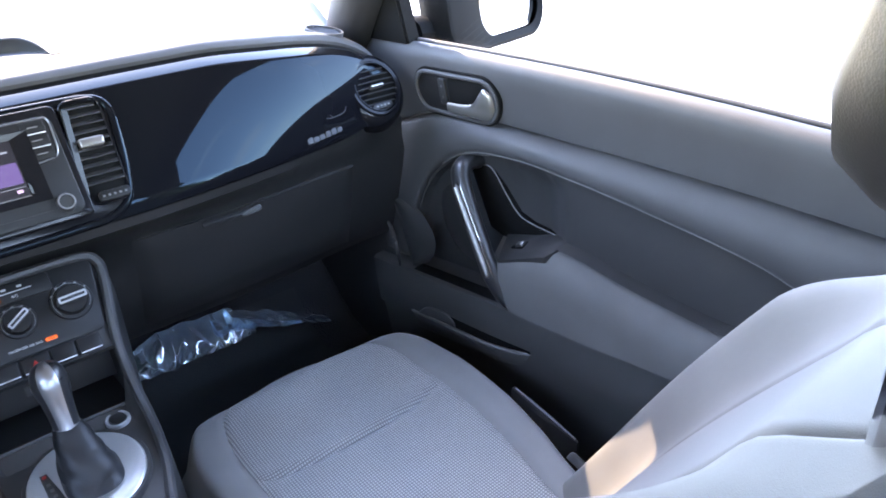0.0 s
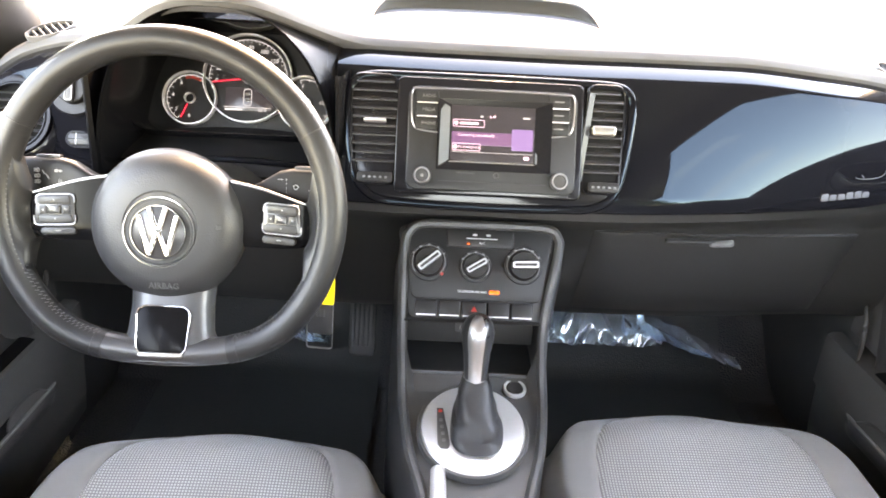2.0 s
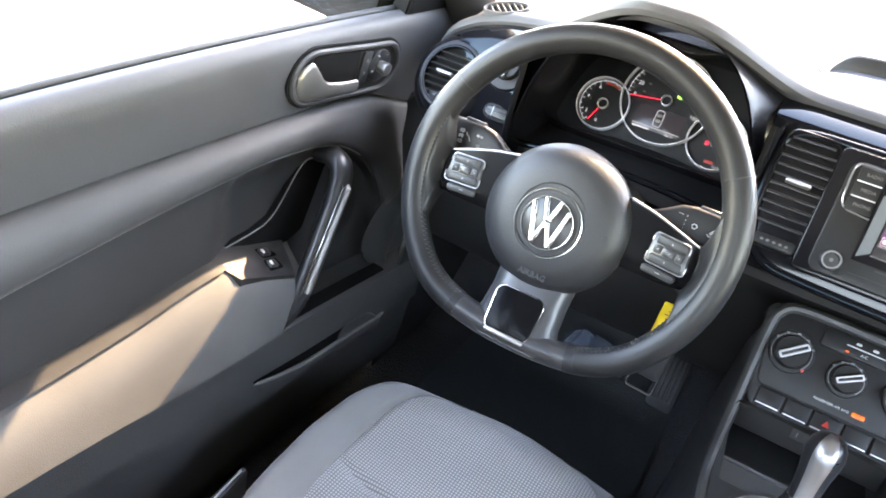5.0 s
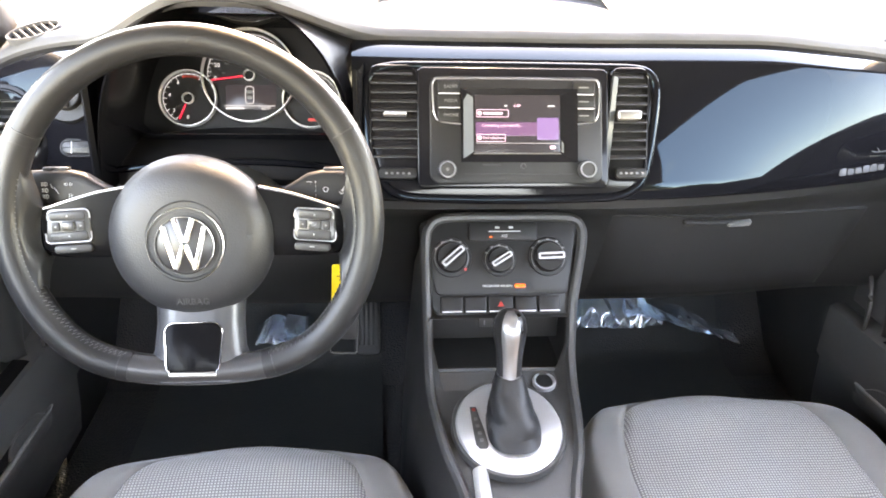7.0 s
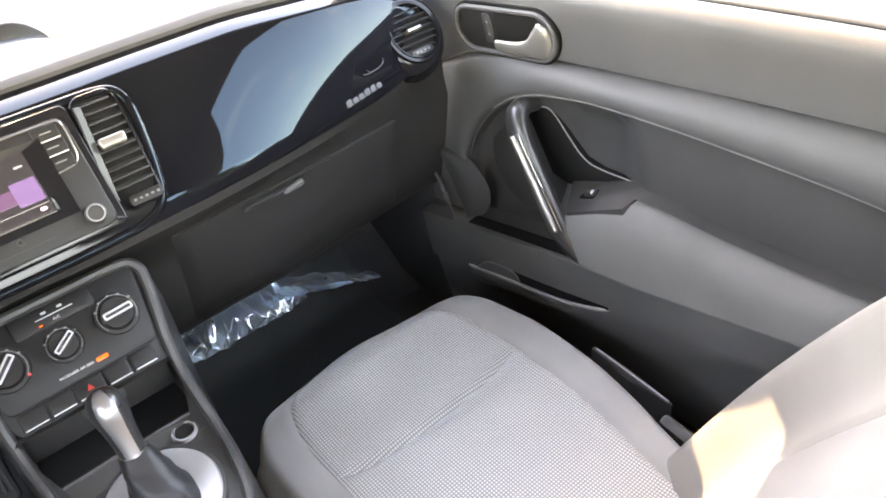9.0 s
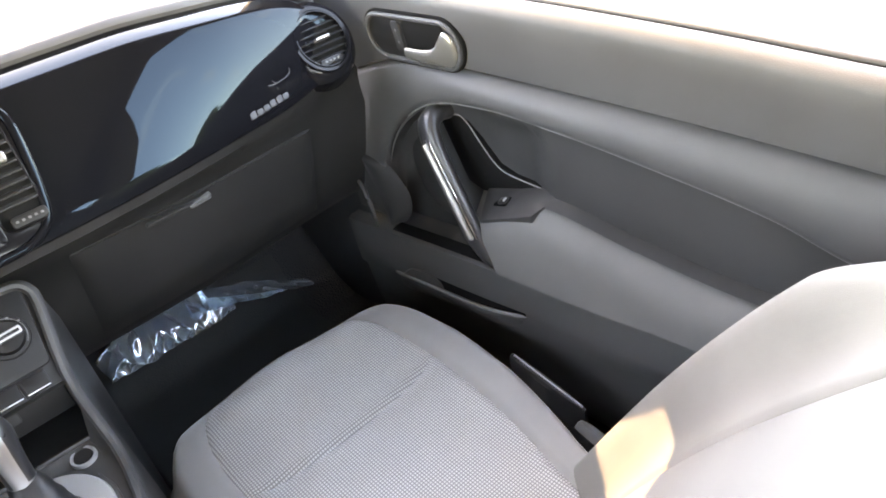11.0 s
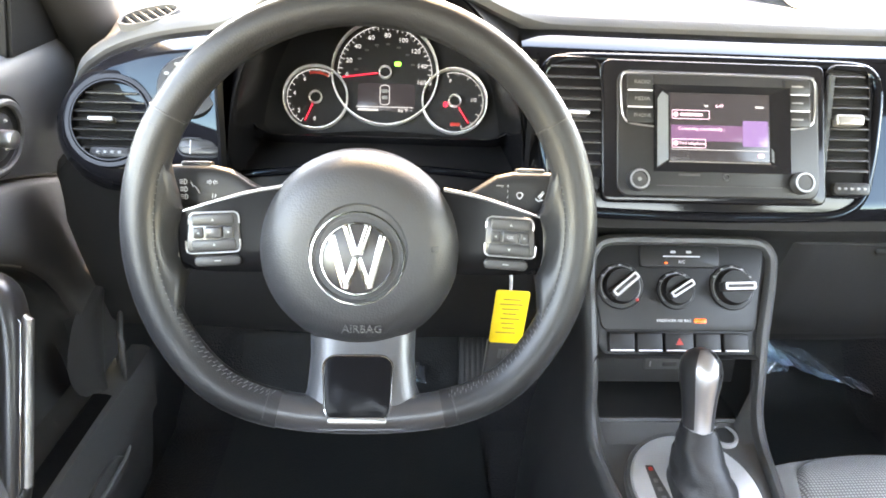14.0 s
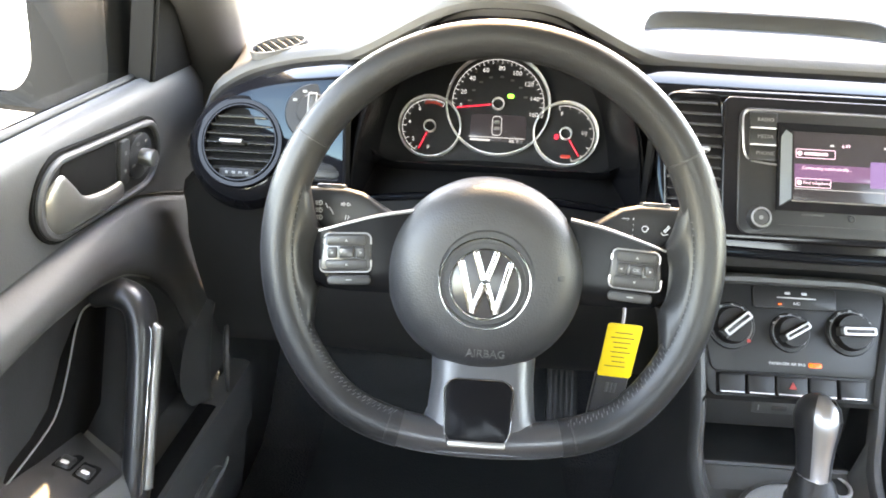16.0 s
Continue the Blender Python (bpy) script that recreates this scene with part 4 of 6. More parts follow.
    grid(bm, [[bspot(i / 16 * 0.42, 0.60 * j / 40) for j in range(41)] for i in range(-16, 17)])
    part("back_insert", bm, BACKM, s, "grey cloth centre, darkened for shade", angle=80)
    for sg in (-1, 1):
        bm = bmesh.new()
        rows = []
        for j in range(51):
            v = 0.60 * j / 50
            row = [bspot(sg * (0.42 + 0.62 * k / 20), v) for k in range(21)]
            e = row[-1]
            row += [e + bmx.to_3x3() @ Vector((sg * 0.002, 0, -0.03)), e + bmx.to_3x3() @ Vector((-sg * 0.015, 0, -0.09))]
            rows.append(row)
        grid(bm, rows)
        part("back_bolster", bm, BACKM, s, "grey cloth side bolster, darkened for shade", angle=80)
    bm = bmesh.new()
    rows = [[bmx @ Vector((u * curve(HW, v) * 0.97, v, -0.10 + 0.05 * smooth_step(0.53, 0.61, v))) for v in [0.6 * j / 20 for j in range(21)]] for u in [i / 8 - 1 for i in range(17)]]
    grid(bm, rows)
    part("back_shell", bm, BLACK, s, "black seat back shell")
    hr = plane((cx + 0.012, shift - 0.865, 0.845), -16) @ Matrix.Diagonal((1, 1, -1, 1))
    bm = bmesh.new()
    prof = rrect(0.245, 0.225, 0.075, 8)
    rows = []
    for h, e in ((-0.06, 0.03), (-0.045, 0.01), (-0.02, 0.0), (0.02, 0.0), (0.045, 0.01), (0.058, 0.03), (0.062, 0.06)):
        rows.append([hr @ Vector((x, y, h)) for x, y in inset(prof, e)])
    vs = grid(bm, rows, wrap=True)
    cap(bm, vs[0]), cap(bm, vs[-1])
    part("headrest", bm, STALKM, s, "black stitched headrest")
    for sg in (-1, 1):
        bm = bmesh.new()
        tube(bm, [bmx @ Vector((sg * 0.07, 0.56, -0.05)), hr @ Vector((sg * 0.07, -0.08, 0))], 0.006, 8)
        part("headrest_post", bm, CHROME, s)
    # side lever and hinge cover
    sg = 1 if cx > 0 else -1
    bm = bmesh.new()
    rows = []
    for k in range(9):
        f = k / 8
        x, y, z = cx + sg * (0.252 - 0.004 * f), shift - 0.21 - 0.14 * f, 0.188 - 0.030 * f
        w = 0.003 + 0.006 * math.sin(math.pi * min(1, 0.1 + f * 0.9)) ** 0.6
        rows.append([(x - sg * w, y, z - 0.05), (x - sg * w * 0.9, y, z - 0.004), (x - sg * w * 0.5, y, z), (x + sg * w * 0.5, y, z), (x + sg * w, y, z - 0.005), (x + sg * w, y, z - 0.05)])
    grid(bm, rows)
    cover = part("side_rail_cover", bm, SATIN, s, "black side cover beside the cushion")
    bm = bmesh.new()
    tube(bm, [(cx + sg * (0.2525 - 0.004 * f), shift - 0.215 - 0.13 * f, 0.1885 - 0.028 * f) for f in [k / 8 for k in range(9)]], 0.0014, 6)
    part("cover_edge", bm, TRIMM, cover, "thin bright silver edge")
    bm = bmesh.new()
    plate(bm, Matrix.Translation((cx + sg * 0.236, shift - 0.375, 0.115)) @ pose(0, 0, 0, 10, sg * 55, 0), rrect(0.06, 0.075, 0.022), 0, 0.015, 0.006)
    part("hinge_cover", bm, DOORC, s, "grey hinge cover")
    return s


seat(0.358, 0.0, "light grey cloth passenger seat with checked centre, sun on its back")
seat(-0.332, -0.085, "light grey cloth driver's seat with checked centre")

# ---- steering wheel ----
WM = plane((-0.331, -0.146, 0.627), 17.6)
wheel = thing("steering_wheel", "black leather three-spoke steering wheel with flat bottom", "steering wheel", WM.translation)
RIM = []
for k in range(96):
    a = 2 * math.pi * k / 96
    x, y = 0.1695 * math.cos(a), 0.1695 * math.sin(a)
    if y < -0.11:
        y = -0.11 - (abs(y) - 0.11) + 5.4 * (abs(y) - 0.11) ** 2
    RIM.append((x, y))


def rim_piece(i0, i1, r, mat, name, label):
    bm = bmesh.new()
    n = (i1 - i0)
    rows = []
    for i in range(i0, i1 + 1):
        p0, p, p1 = RIM[(i - 1) % 96], RIM[i % 96], RIM[(i + 1) % 96]
        t = Vector((p1[0] - p0[0], p1[1] - p0[1], 0)).normalized()
        o = Vector((t.y, -t.x, 0))
        row = []
        for k in range(16):
            a = 2 * math.pi * k / 16
            row.append(WM @ (Vector((p[0], p[1], 0)) + o * math.cos(a) * r + Vector((0, 0, math.sin(a) * r * 1.08))))
        rows.append(row)
    vs = grid(bm, rows, wrap=True)
    cap(bm, vs[0]), cap(bm, vs[-1])
    return part(name, bm, mat, wheel, label)


rim_piece(7, 41, 0.0151, LEATHER, "rim", "smooth black leather upper rim")
rim_piece(41, 66, 0.0153, LEATHER, "rim", "")
rim_piece(66, 78, 0.0146, SATIN, "rim_foot", "satin black flat foot of the rim")
rim_piece(78, 103, 0.0153, LEATHER, "rim", "")
for i0, i1 in ((44, 65), (79, 100)):
    for i in range(i0, i1):
        for half in (0.0, 0.5):
            p, q = Vector(RIM[i % 96]), Vector(RIM[(i + 1) % 96])
            c = p.lerp(q, half + 0.25)
            inward = -c.normalized()
            bm = bmesh.new() if (i == i0 and half == 0) else bm
            base = Vector((c.x, c.y, 0)) + Vector((inward.x, inward.y, 0)) * 0.0138 + Vector((0, 0, 0.0075))
            tdir = Vector(((q - p).x, (q - p).y, 0)).normalized()
            for sg in (-1, 1):
                a = base + tdir * 0.001 * sg
                b = base + tdir * 0.0025 * sg + Vector((inward.x, inward.y, 0)) * 0.0022 * sg + Vector((0, 0, -0.0028 * sg))
                tube(bm, [WM @ a, WM @ b], 0.00045, 4)
    part("stitching", bm, STITCH, wheel, "grey cross stitching inside the rim")

for i in (8, 40, 65, 79):
    p0, p, p1 = RIM[(i - 1) % 96], RIM[i], RIM[(i + 1) % 96]
    t = Vector((p1[0] - p0[0], p1[1] - p0[1], 0)).normalized()
    o = Vector((t.y, -t.x, 0))
    bm = bmesh.new()
    loop = [WM @ (Vector((p[0], p[1], 0)) + o * math.cos(a * math.pi / 12) * 0.0149 + Vector((0, 0, math.sin(a * math.pi / 12) * 0.0161))) for a in range(25)]
    tube(bm, loop, 0.0008, 5, caps=False, side=WM.to_3x3() @ t)
    part("rim_seam", bm, RUBBER, wheel, "dark seam in the leather")

# airbag hub
bm = bmesh.new()
lathe(bm, WM @ Matrix.Translation((-0.003, -0.017, -0.016)), [(0.068, -0.03), (0.079, -0.012), (0.0803, 0.001), (0.0785, 0.008), (0.072, 0.0175), (0.0635, 0.0245), (0.053, 0.028), (0.038, 0.029), (0.0365, 0.0275), (0.0001, 0.0275)], 64)
hub = part("airbag_cover", bm, HUBM, wheel, "round grained black airbag cover")
HM = WM @ Matrix.Translation((-0.004, -0.0215, 0.0115))
bm = bmesh.new()
ring(bm, HM, 0.0350, 0.0366, -0.001, 0.0018, 56)
part("badge_ring", bm, BADGEM, hub, "chrome badge ring")
bm = bmesh.new()
lathe(bm, HM, [(0.0325, 0.0), (0.032, 0.0006), (0.0001, 0.0006)], 48)
part("badge_field", bm, HUBM, hub)
bm = bmesh.new()
HE = HM @ Matrix.Diagonal((1.13, 1.13, 1, 1))
lathe(bm, HE, [(0.0245, 0.0), (0.0242, 0.0026), (0.0235, 0.0032), (0.0001, 0.0032)], 48)
part("badge_disc", bm, SATIN, hub, "dark round badge disc")


def stroke(bm, m, a, b, w, h0, h1):
    a, b = Vector(a), Vector(b)
    t = (b - a).normalized()
    n = Vector((-t.y, t.x)) * w / 2
    plate(bm, m, [(a - n).to_tuple(), (b - n).to_tuple(), (b + n).to_tuple(), (a + n).to_tuple()], h0, h1, 0.0005)


bm = bmesh.new()
ring(bm, HE, 0.0234, 0.0250, 0.002, 0.0048, 56)
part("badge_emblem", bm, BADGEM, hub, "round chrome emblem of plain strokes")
for sg in (-1, 1):
    for p, q in (((0.0075, 0.0222), (0.0014, 0.0028)), ((0.0172, 0.0155), (0.0084, -0.0200)), ((0.0080, -0.0205), (0.0006, 0.0005))):
        bm = bmesh.new()
        stroke(bm, HE, (sg * p[0], p[1]), (sg * q[0], q[1]), 0.0046, 0.002, 0.0050)
        part("emblem_stroke", bm, BADGEM, hub)
words("airbag_word", "AIRBAG", 0.009, WM @ Matrix.Translation((0, -0.0775, 0.0118)) @ pose(0, 0, 0, 8), GREYP, hub, 0.0004)
for sg in (-1, 1):
    bm = bmesh.new()
    plate(bm, WM @ Matrix.Translation((sg * 0.056, -0.014, 0.0105)) @ pose(0, 0, 0, 0, sg * 12, 0), rrect(0.006, 0.0045, 0.0008), 0, 0.0006, 0.0002)
    part("horn_mark", bm, BLACK, hub)

# side spokes with their switches
RIMM, WM = WM, WM @ Matrix.Translation((0, -0.004, -0.014))
for sg in (-1, 1):
    bm = bmesh.new()
    rows = []
    for x, y1, y0, h in ((0.060, 0.0365, -0.033, 0.004), (0.090, 0.0315, -0.033, 0.0058), (0.115, 0.0240, -0.033, 0.0065), (0.132, 0.0185, -0.032, 0.006), (0.142, 0.0150, -0.030, 0.005), (0.146, 0.012, -0.027, 0.001)):
        rows.append([WM @ Vector((sg * x, y1 + (y0 - y1) * k / 10, h - 0.006 * max(0.0, k / 5 - 1) ** 8)) for k in range(11)] + [WM @ Vector((sg * x, y0, -0.018)), WM @ Vector((sg * x, y1, -0.018))])
    grid(bm, rows, wrap=True)
    spoke = part("spoke", bm, INSERTM, wheel, "glossy black spoke")
    bm = bmesh.new()
    rows = []
    for k in range(-1, 18):
        v = min(16, max(0, k)) / 16
        y_in, y_out = 0.0165 - 0.049 * v, 0.052 - 0.125 * v
        e = Vector((0.1445 - 0.006 * abs(2 * v - 1) ** 3, y_in - 0.004, -0.0095))
        x_out = math.sqrt(0.1695 ** 2 - y_out ** 2)
        w = Vector((x_out, y_out, 0)).normalized()
        o = Vector((x_out, y_out, 0.0095)) - w * 0.0125
        row = []
        for j in range(9):
            f = j / 8
            p = e.lerp(o, f)
            p.z = e.z + (o.z - e.z) * (f * f * (3 - 2 * f)) - (0.022 if k in (-1, 17) else 0.0)
            p.y += 0.012 * math.sin(math.pi * f) * (-1 if v < 0.5 else 1) * abs(2 * v - 1)
            row.append(RIMM @ Vector((sg * p.x, p.y, p.z)))
        rows.append(row)
    grid(bm, rows)
    part("spoke_root", bm, LEATHER, wheel, "black leather where spoke meets rim", angle=70)
    bm = bmesh.new()
    line = [(0.063, 0.036, 0.0045), (0.09, 0.0308, 0.006), (0.115, 0.0235, 0.0065), (0.132, 0.018, 0.006), (0.1405, 0.0152, 0.005)]
    tube(bm, [WM @ Vector((sg * x, y, h)) for x, y, h in spline(line, 14)], [0.0017 - 0.0008 * k / 13 for k in range(14)], 8)
    part("spoke_edge", bm, GRIPM, spoke, "thin bright upper edge strip")
    pm = WM @ Matrix.Translation((sg * 0.1165, -0.001, 0.0068)) @ pose(0, 0, 0, 0, -sg * 4, -sg * 3) @ Matrix.Diagonal((0.84, 0.84, 1, 1))
    padw = [(x - sg * 0.0, y) for x, y in rrect(0.047, 0.0375, 0.0055, 4)]
    padw = [(x * (1 - 0.12 * (y + 0.0) / 0.02 * (1 if x * sg > 0 else 0)), y) for x, y in padw]
    bm = bmesh.new()
    plate(bm, pm, padw, -0.002, 0.003, 0.0012)
    keypad = part("switch_block", bm, SATIN, spoke, "black wheel switch block")
    for y0, y1 in ((0.009, 0.03), (-0.03, -0.010)):
        bm = bmesh.new()
        line = [p for p in padw if y0 < p[1] < y1]
        line = sorted(line, key=lambda p: math.atan2(p[0], p[1] if y1 > 0 else -p[1]))
        ends = ((line[0][0], 0.008 if y1 > 0 else -0.007), (line[-1][0], 0.008 if y1 > 0 else -0.007))
        line = [ends[0]] + line + [ends[1]]
        tube(bm, [pm @ Vector((x, y, 0.0026)) for x, y in line], 0.0007, 6)
        part("switch_frame", bm, GRIPM, spoke, "silver line round the switches")
    for y, w in ((0.0118, 0.038), (-0.0118, 0.040)):
        bm = bmesh.new()
        plate(bm, pm, rrect(w, 0.0105, 0.003, 3, 0, y), 0.002, 0.0042, 0.001)
        part("rocker", bm, BLACK, keypad)
    for x in (-0.0135, 0.0135):
        bm = bmesh.new()
        plate(bm, pm, rrect(0.009, 0.0105, 0.002, 3, x, 0), 0.002, 0.0042, 0.001)
        part("arrow_key", bm, BLACK, keypad)
    bm = bmesh.new()
    plate(bm, pm, rrect(0.0145, 0.0105, 0.002, 3), 0.002, 0.0055, 0.001)
    part("centre_key", bm, SATIN, keypad)
    for x, y in ((0, 0.0115), (0, -0.0115), (-0.0135, 0), (0.0135, 0)):
        bm = bmesh.new()
        d = 0.0014
        o = Vector((x, y))
        w = o.normalized() if sg > 0 or y == 0 else Vector((0, 1))
        t = Vector((-w.y, w.x))
        tri_o = [(o + w * d * 1.2).to_tuple(), (o + t * d - w * d * 0.6).to_tuple(), (o - t * d - w * d * 0.6).to_tuple()]
        plate(bm, pm, tri_o, 0.0038, 0.0045, 0.00005)
        part("key_mark", bm, DIMW, keypad)
    if sg > 0:
        words("key_word", "OK", 0.0045, pm @ Matrix.Translation((0, 0, 0.0056)), DIMW, keypad, 0.0001)
    bm = bmesh.new()
    plate(bm, pm, rrect(0.042, 0.0095, 0.0042, 5, -sg * 0.002, -0.0265), -0.002, 0.0028, 0.0012)
    lowkey = part("lower_key", bm, BLACK, spoke, "slim black key under the block")
    bm = bmesh.new()
    plate(bm, pm, rrect(0.006, 0.0012, 0.0005, 3, -sg * 0.002, -0.0265), 0.0025, 0.0032, 0.0001)
    part("key_mark", bm, DIMW, lowkey)

# lower spoke
WM = RIMM
bm = bmesh.new()
rows = []
for y, w, h in ((-0.066, 0.046, -0.008), (-0.080, 0.043, -0.005), (-0.105, 0.042, 0.001), (-0.130, 0.044, 0.008), (-0.145, 0.05, 0.012), (-0.158, 0.054, 0.013)):
    rows.append([WM @ Vector((w * u, y, h - 0.014 * abs(u) ** 5 + 0.001)) for u in [k / 8 - 1 for k in range(17)]] + [WM @ Vector((w, y, h - 0.026)), WM @ Vector((-w, y, h - 0.026))])
grid(bm, rows, wrap=True)
low = part("lower_spoke", bm, FOOTM, wheel, "satin grey lower spoke")
SI = WM @ Matrix.Translation((-0.003, -0.1185, 0.005)) @ pose(0, 0, 0, -14.5) @ Matrix.Translation((0, 0.111, -0.0115))
bm = bmesh.new()
plate(bm, SI, [(x * (1 - 0.06 * (-(y + 0.111)) / 0.03), y) for x, y in rrect(0.053, 0.050, 0.010, 6, 0, -0.1185)], 0.010, 0.0145, 0.001)
part("spoke_insert", bm, INSERTM, low, "glossy black insert")
bm = bmesh.new()
band(bm, SI, [(x * (1 - 0.06 * (-(y + 0.111)) / 0.03), y) for x, y in rrect(0.0556, 0.0526, 0.0112, 6, 0, -0.1185)], [(x * (1 - 0.06 * (-(y + 0.111)) / 0.03), y) for x, y in rrect(0.053, 0.050, 0.010, 6, 0, -0.1185)], 0.009, 0.0148, 0.0005)
part("insert_frame", bm, BADGEM, low, "thin bright frame round the insert")
bm = bmesh.new()
plate(bm, SI, rrect(0.046, 0.005, 0.002, 3, 0, -0.1435), 0.009, 0.0155, 0.001)
part("foot_strip", bm, LEVERM, low, "short silver strip at the foot")

# steering column
bm = bmesh.new()
cm = WM
lathe(bm, cm @ Matrix.Translation((0, -0.012, 0)), [(0.055, -0.012), (0.06, -0.05), (0.062, -0.09), (0.066, -0.2), (0.07, -0.28)], 32, 1.0, 0.85)
column = part("column_shroud", bm, BLACK, None, "")
tagged(column, "black plastic steering column shroud behind the wheel", "column")
for sg in (-1, 1):
    st = thing("column_stalk", "black control stalk with white symbols beside the wheel", "stalk", WM @ Vector((sg * 0.06, 0.02, -0.04)), "column stalks")
    bm = bmesh.new()
    rows = []
    for x, y, w, t in ((0.045, 0.012, 0.009, 0.012), (0.075, 0.014, 0.011, 0.012), (0.093, 0.020, 0.0145, 0.011), (0.108, 0.0255, 0.0185, 0.0105), (0.122, 0.0275, 0.0195, 0.010), (0.15, 0.0275, 0.0195, 0.009), (0.166, 0.0275, 0.0185, 0.008), (0.168, 0.0275, 0.0165, 0.005)):
        ring_pts = []
        for a in range(24):
            c, sn = math.cos(a * math.pi / 12), math.sin(a * math.pi / 12)
            ring_pts.append(WM @ Vector((sg * x, y + w * math.copysign(abs(c) ** 0.55, c), -0.035 + t * math.copysign(abs(sn) ** 0.55, sn))))
        rows.append(ring_pts)
    vs = grid(bm, rows, wrap=True)
    cap(bm, vs[0]), cap(bm, vs[-1])
    part("stalk_arm", bm, STALKM, st)
    bm = bmesh.new()
    box(bm, WM @ Matrix.Translation((sg * 0.136, 0.048, -0.034)), -0.012, 0.012, -0.002, 0.0018, -0.006, 0.003, 0.001)
    part("stalk_slider", bm, SATIN, st, "small slider on top of the stalk")

    def mark(strokes, u, v):
        bm = bmesh.new()
        m = WM @ Matrix.Translation((sg * u, v, -0.0257))
        for a, b in strokes:
            stroke(bm, m, a, b, 0.0007, 0.0, 0.0009)
        part("stalk_mark", bm, WHITE, st)

    def arc(cx, cy, r, a0, a1):
        pts = [(cx + r * math.cos(radians(a0 + (a1 - a0) * k / 6)), cy + r * math.sin(radians(a0 + (a1 - a0) * k / 6))) for k in range(7)]
        return list(zip(pts, pts[1:]))

    lamp = arc(0, 0, 0.002, -90, 90) + [((0, -0.002), (0, 0.002))] + [((-0.0035, d), (-0.0008, d)) for d in (-0.0013, 0, 0.0013)]
    if sg < 0:
        for v in (0.0335, 0.0275, 0.0215):
            mark(lamp, 0.144 - 0.05 * (0.0335 - v), v)
        mark([((-0.003, 0.003), (-0.001, -0.001)), ((0.001, -0.001), (0.004, -0.006)), ((0.0, 0.0), (0.003, -0.004))], 0.136, 0.0305)
        mark(arc(0, 0, 0.0026, -60, 240) + [((-0.0005, 0), (0.001, 0.001))], 0.157, 0.0275)
        for q in (-1, 1):
            mark([((q * 0.0006, 0.0), (q * 0.002, 0.0017)), ((q * 0.0006, 0.0), (q * 0.002, -0.0017)), ((q * 0.002, 0.0006), (q * 0.0042, 0.0006)), ((q * 0.002, -0.0006), (q * 0.0042, -0.0006))], 0.122, 0.0335)
        mark([((-0.002, -0.002), (-0.0015, 0.002)), ((0.0, -0.002), (0.0005, 0.002)), ((0.0005, 0.0), (0.002, 0.0006))], 0.120, 0.0225)
        for v in (0.0365, 0.0195):
            mark([((-0.003, 0), (0.003, 0))], 0.157, v)
    else:
        for v, w in ((0.0350, 0.003), (0.0305, 0.003), (0.0262, 0.0022), (0.0225, 0.0018)):
            mark([((-w, 0.0006), (w, 0.0006)), ((-w, -0.0008), (w * 0.7, -0.0008))], 0.110, v)
        for v in (0.0355, 0.031, 0.0265, 0.022):
            mark([((0, -0.001), (0, 0.001))], 0.1165, v)
        mark(arc(0, 0.0, 0.0028, 20, 160) + [((-0.0028, 0.001), (-0.001, -0.002)), ((0.0028, 0.001), (0.001, -0.002)), ((-0.001, -0.002), (0.001, -0.002))], 0.1265, 0.0275)
        mark([((-0.004, -0.002), (-0.002, -0.004)), ((-0.002, -0.004), (0.002, -0.003)), ((-0.002, -0.001), (0.002, 0.004)), ((-0.001, -0.002), (0.003, 0.003))], 0.144, 0.0275)
        mark(arc(0, 0.0, 0.0026, 30, 150) + [((-0.002, -0.003), (0.002, -0.003)), ((0, -0.003), (0, 0.002))], 0.1545, 0.0255)
        words("stalk_word", "OFF", 0.0042, WM @ Matrix.Translation((0.1545, 0.0315, -0.0247)), DIMW, st, 0.0001)


# ---- radio ----
RM = plane((0.012, 0.0, 0.627), 26.8)
radio = thing("car_radio", "dark grey touchscreen radio with silver trim and two knobs", "car radio", RM.translation)


def put(name, m, outline, h0, h1, edge, mat, parent, label=""):
    bm = bmesh.new()
    plate(bm, m, outline, h0, h1, edge)
    return part(name, bm, mat, parent, label)


put("surround", RM, rrect(0.2265, 0.141, 0.008, 4, -0.0050, 0.045), -0.004, 0.0115, 0.002, SPOKEM, radio, "glossy black surround")
face = put("radio_face", RM, rrect(0.204, 0.1245, 0.012, 6, -0.002, 0.042), 0.004, 0.0135, 0.0015, PANELM, radio, "dark grey faceplate")
bm = bmesh.new()
half_trim = [(0.066, 0.0487), (0.080, 0.0500), (0.0915, 0.0525), (0.0965, 0.060), (0.0982, 0.078), (0.0985, 0.0945), (0.0955, 0.1000), (0.088, 0.1012)]
tube(bm, [RM @ Vector((p[0], p[1], 0.0138)) for p in spline([(-0.002 - u, v, 0) for u, v in half_trim] + [(-0.002, 0.1018, 0)] + [(-0.002 + u, v, 0) for u, v in half_trim[::-1]], 80)], 0.0010, 6)
part("silver_trim", bm, GRIPM, radio, "silver bracket round the keys")
for sg, c, names in ((-1, -0.0815, ("RADIO", "MEDIA", "PHONE")), (1, 0.0775, ("", "", ""))):
    for k, word in enumerate(names):
        v = 0.0920 - 0.0165 * k
        key = put("radio_key", RM, rrect(0.0265, 0.0152, 0.002, 3, c, v), 0.012, 0.0152, 0.0008, PANELM, radio)
        if word:
            words("key_word", word, 0.0052, RM @ Matrix.Translation((c + 0.002, v, 0.0154)), FAINT, key, 0.0001)
        else:
            put("key_bar", RM, rrect(0.012, 0.0016, 0.0006, 2, c, v), 0.0149, 0.0155, 0.0001, FAINT, key)
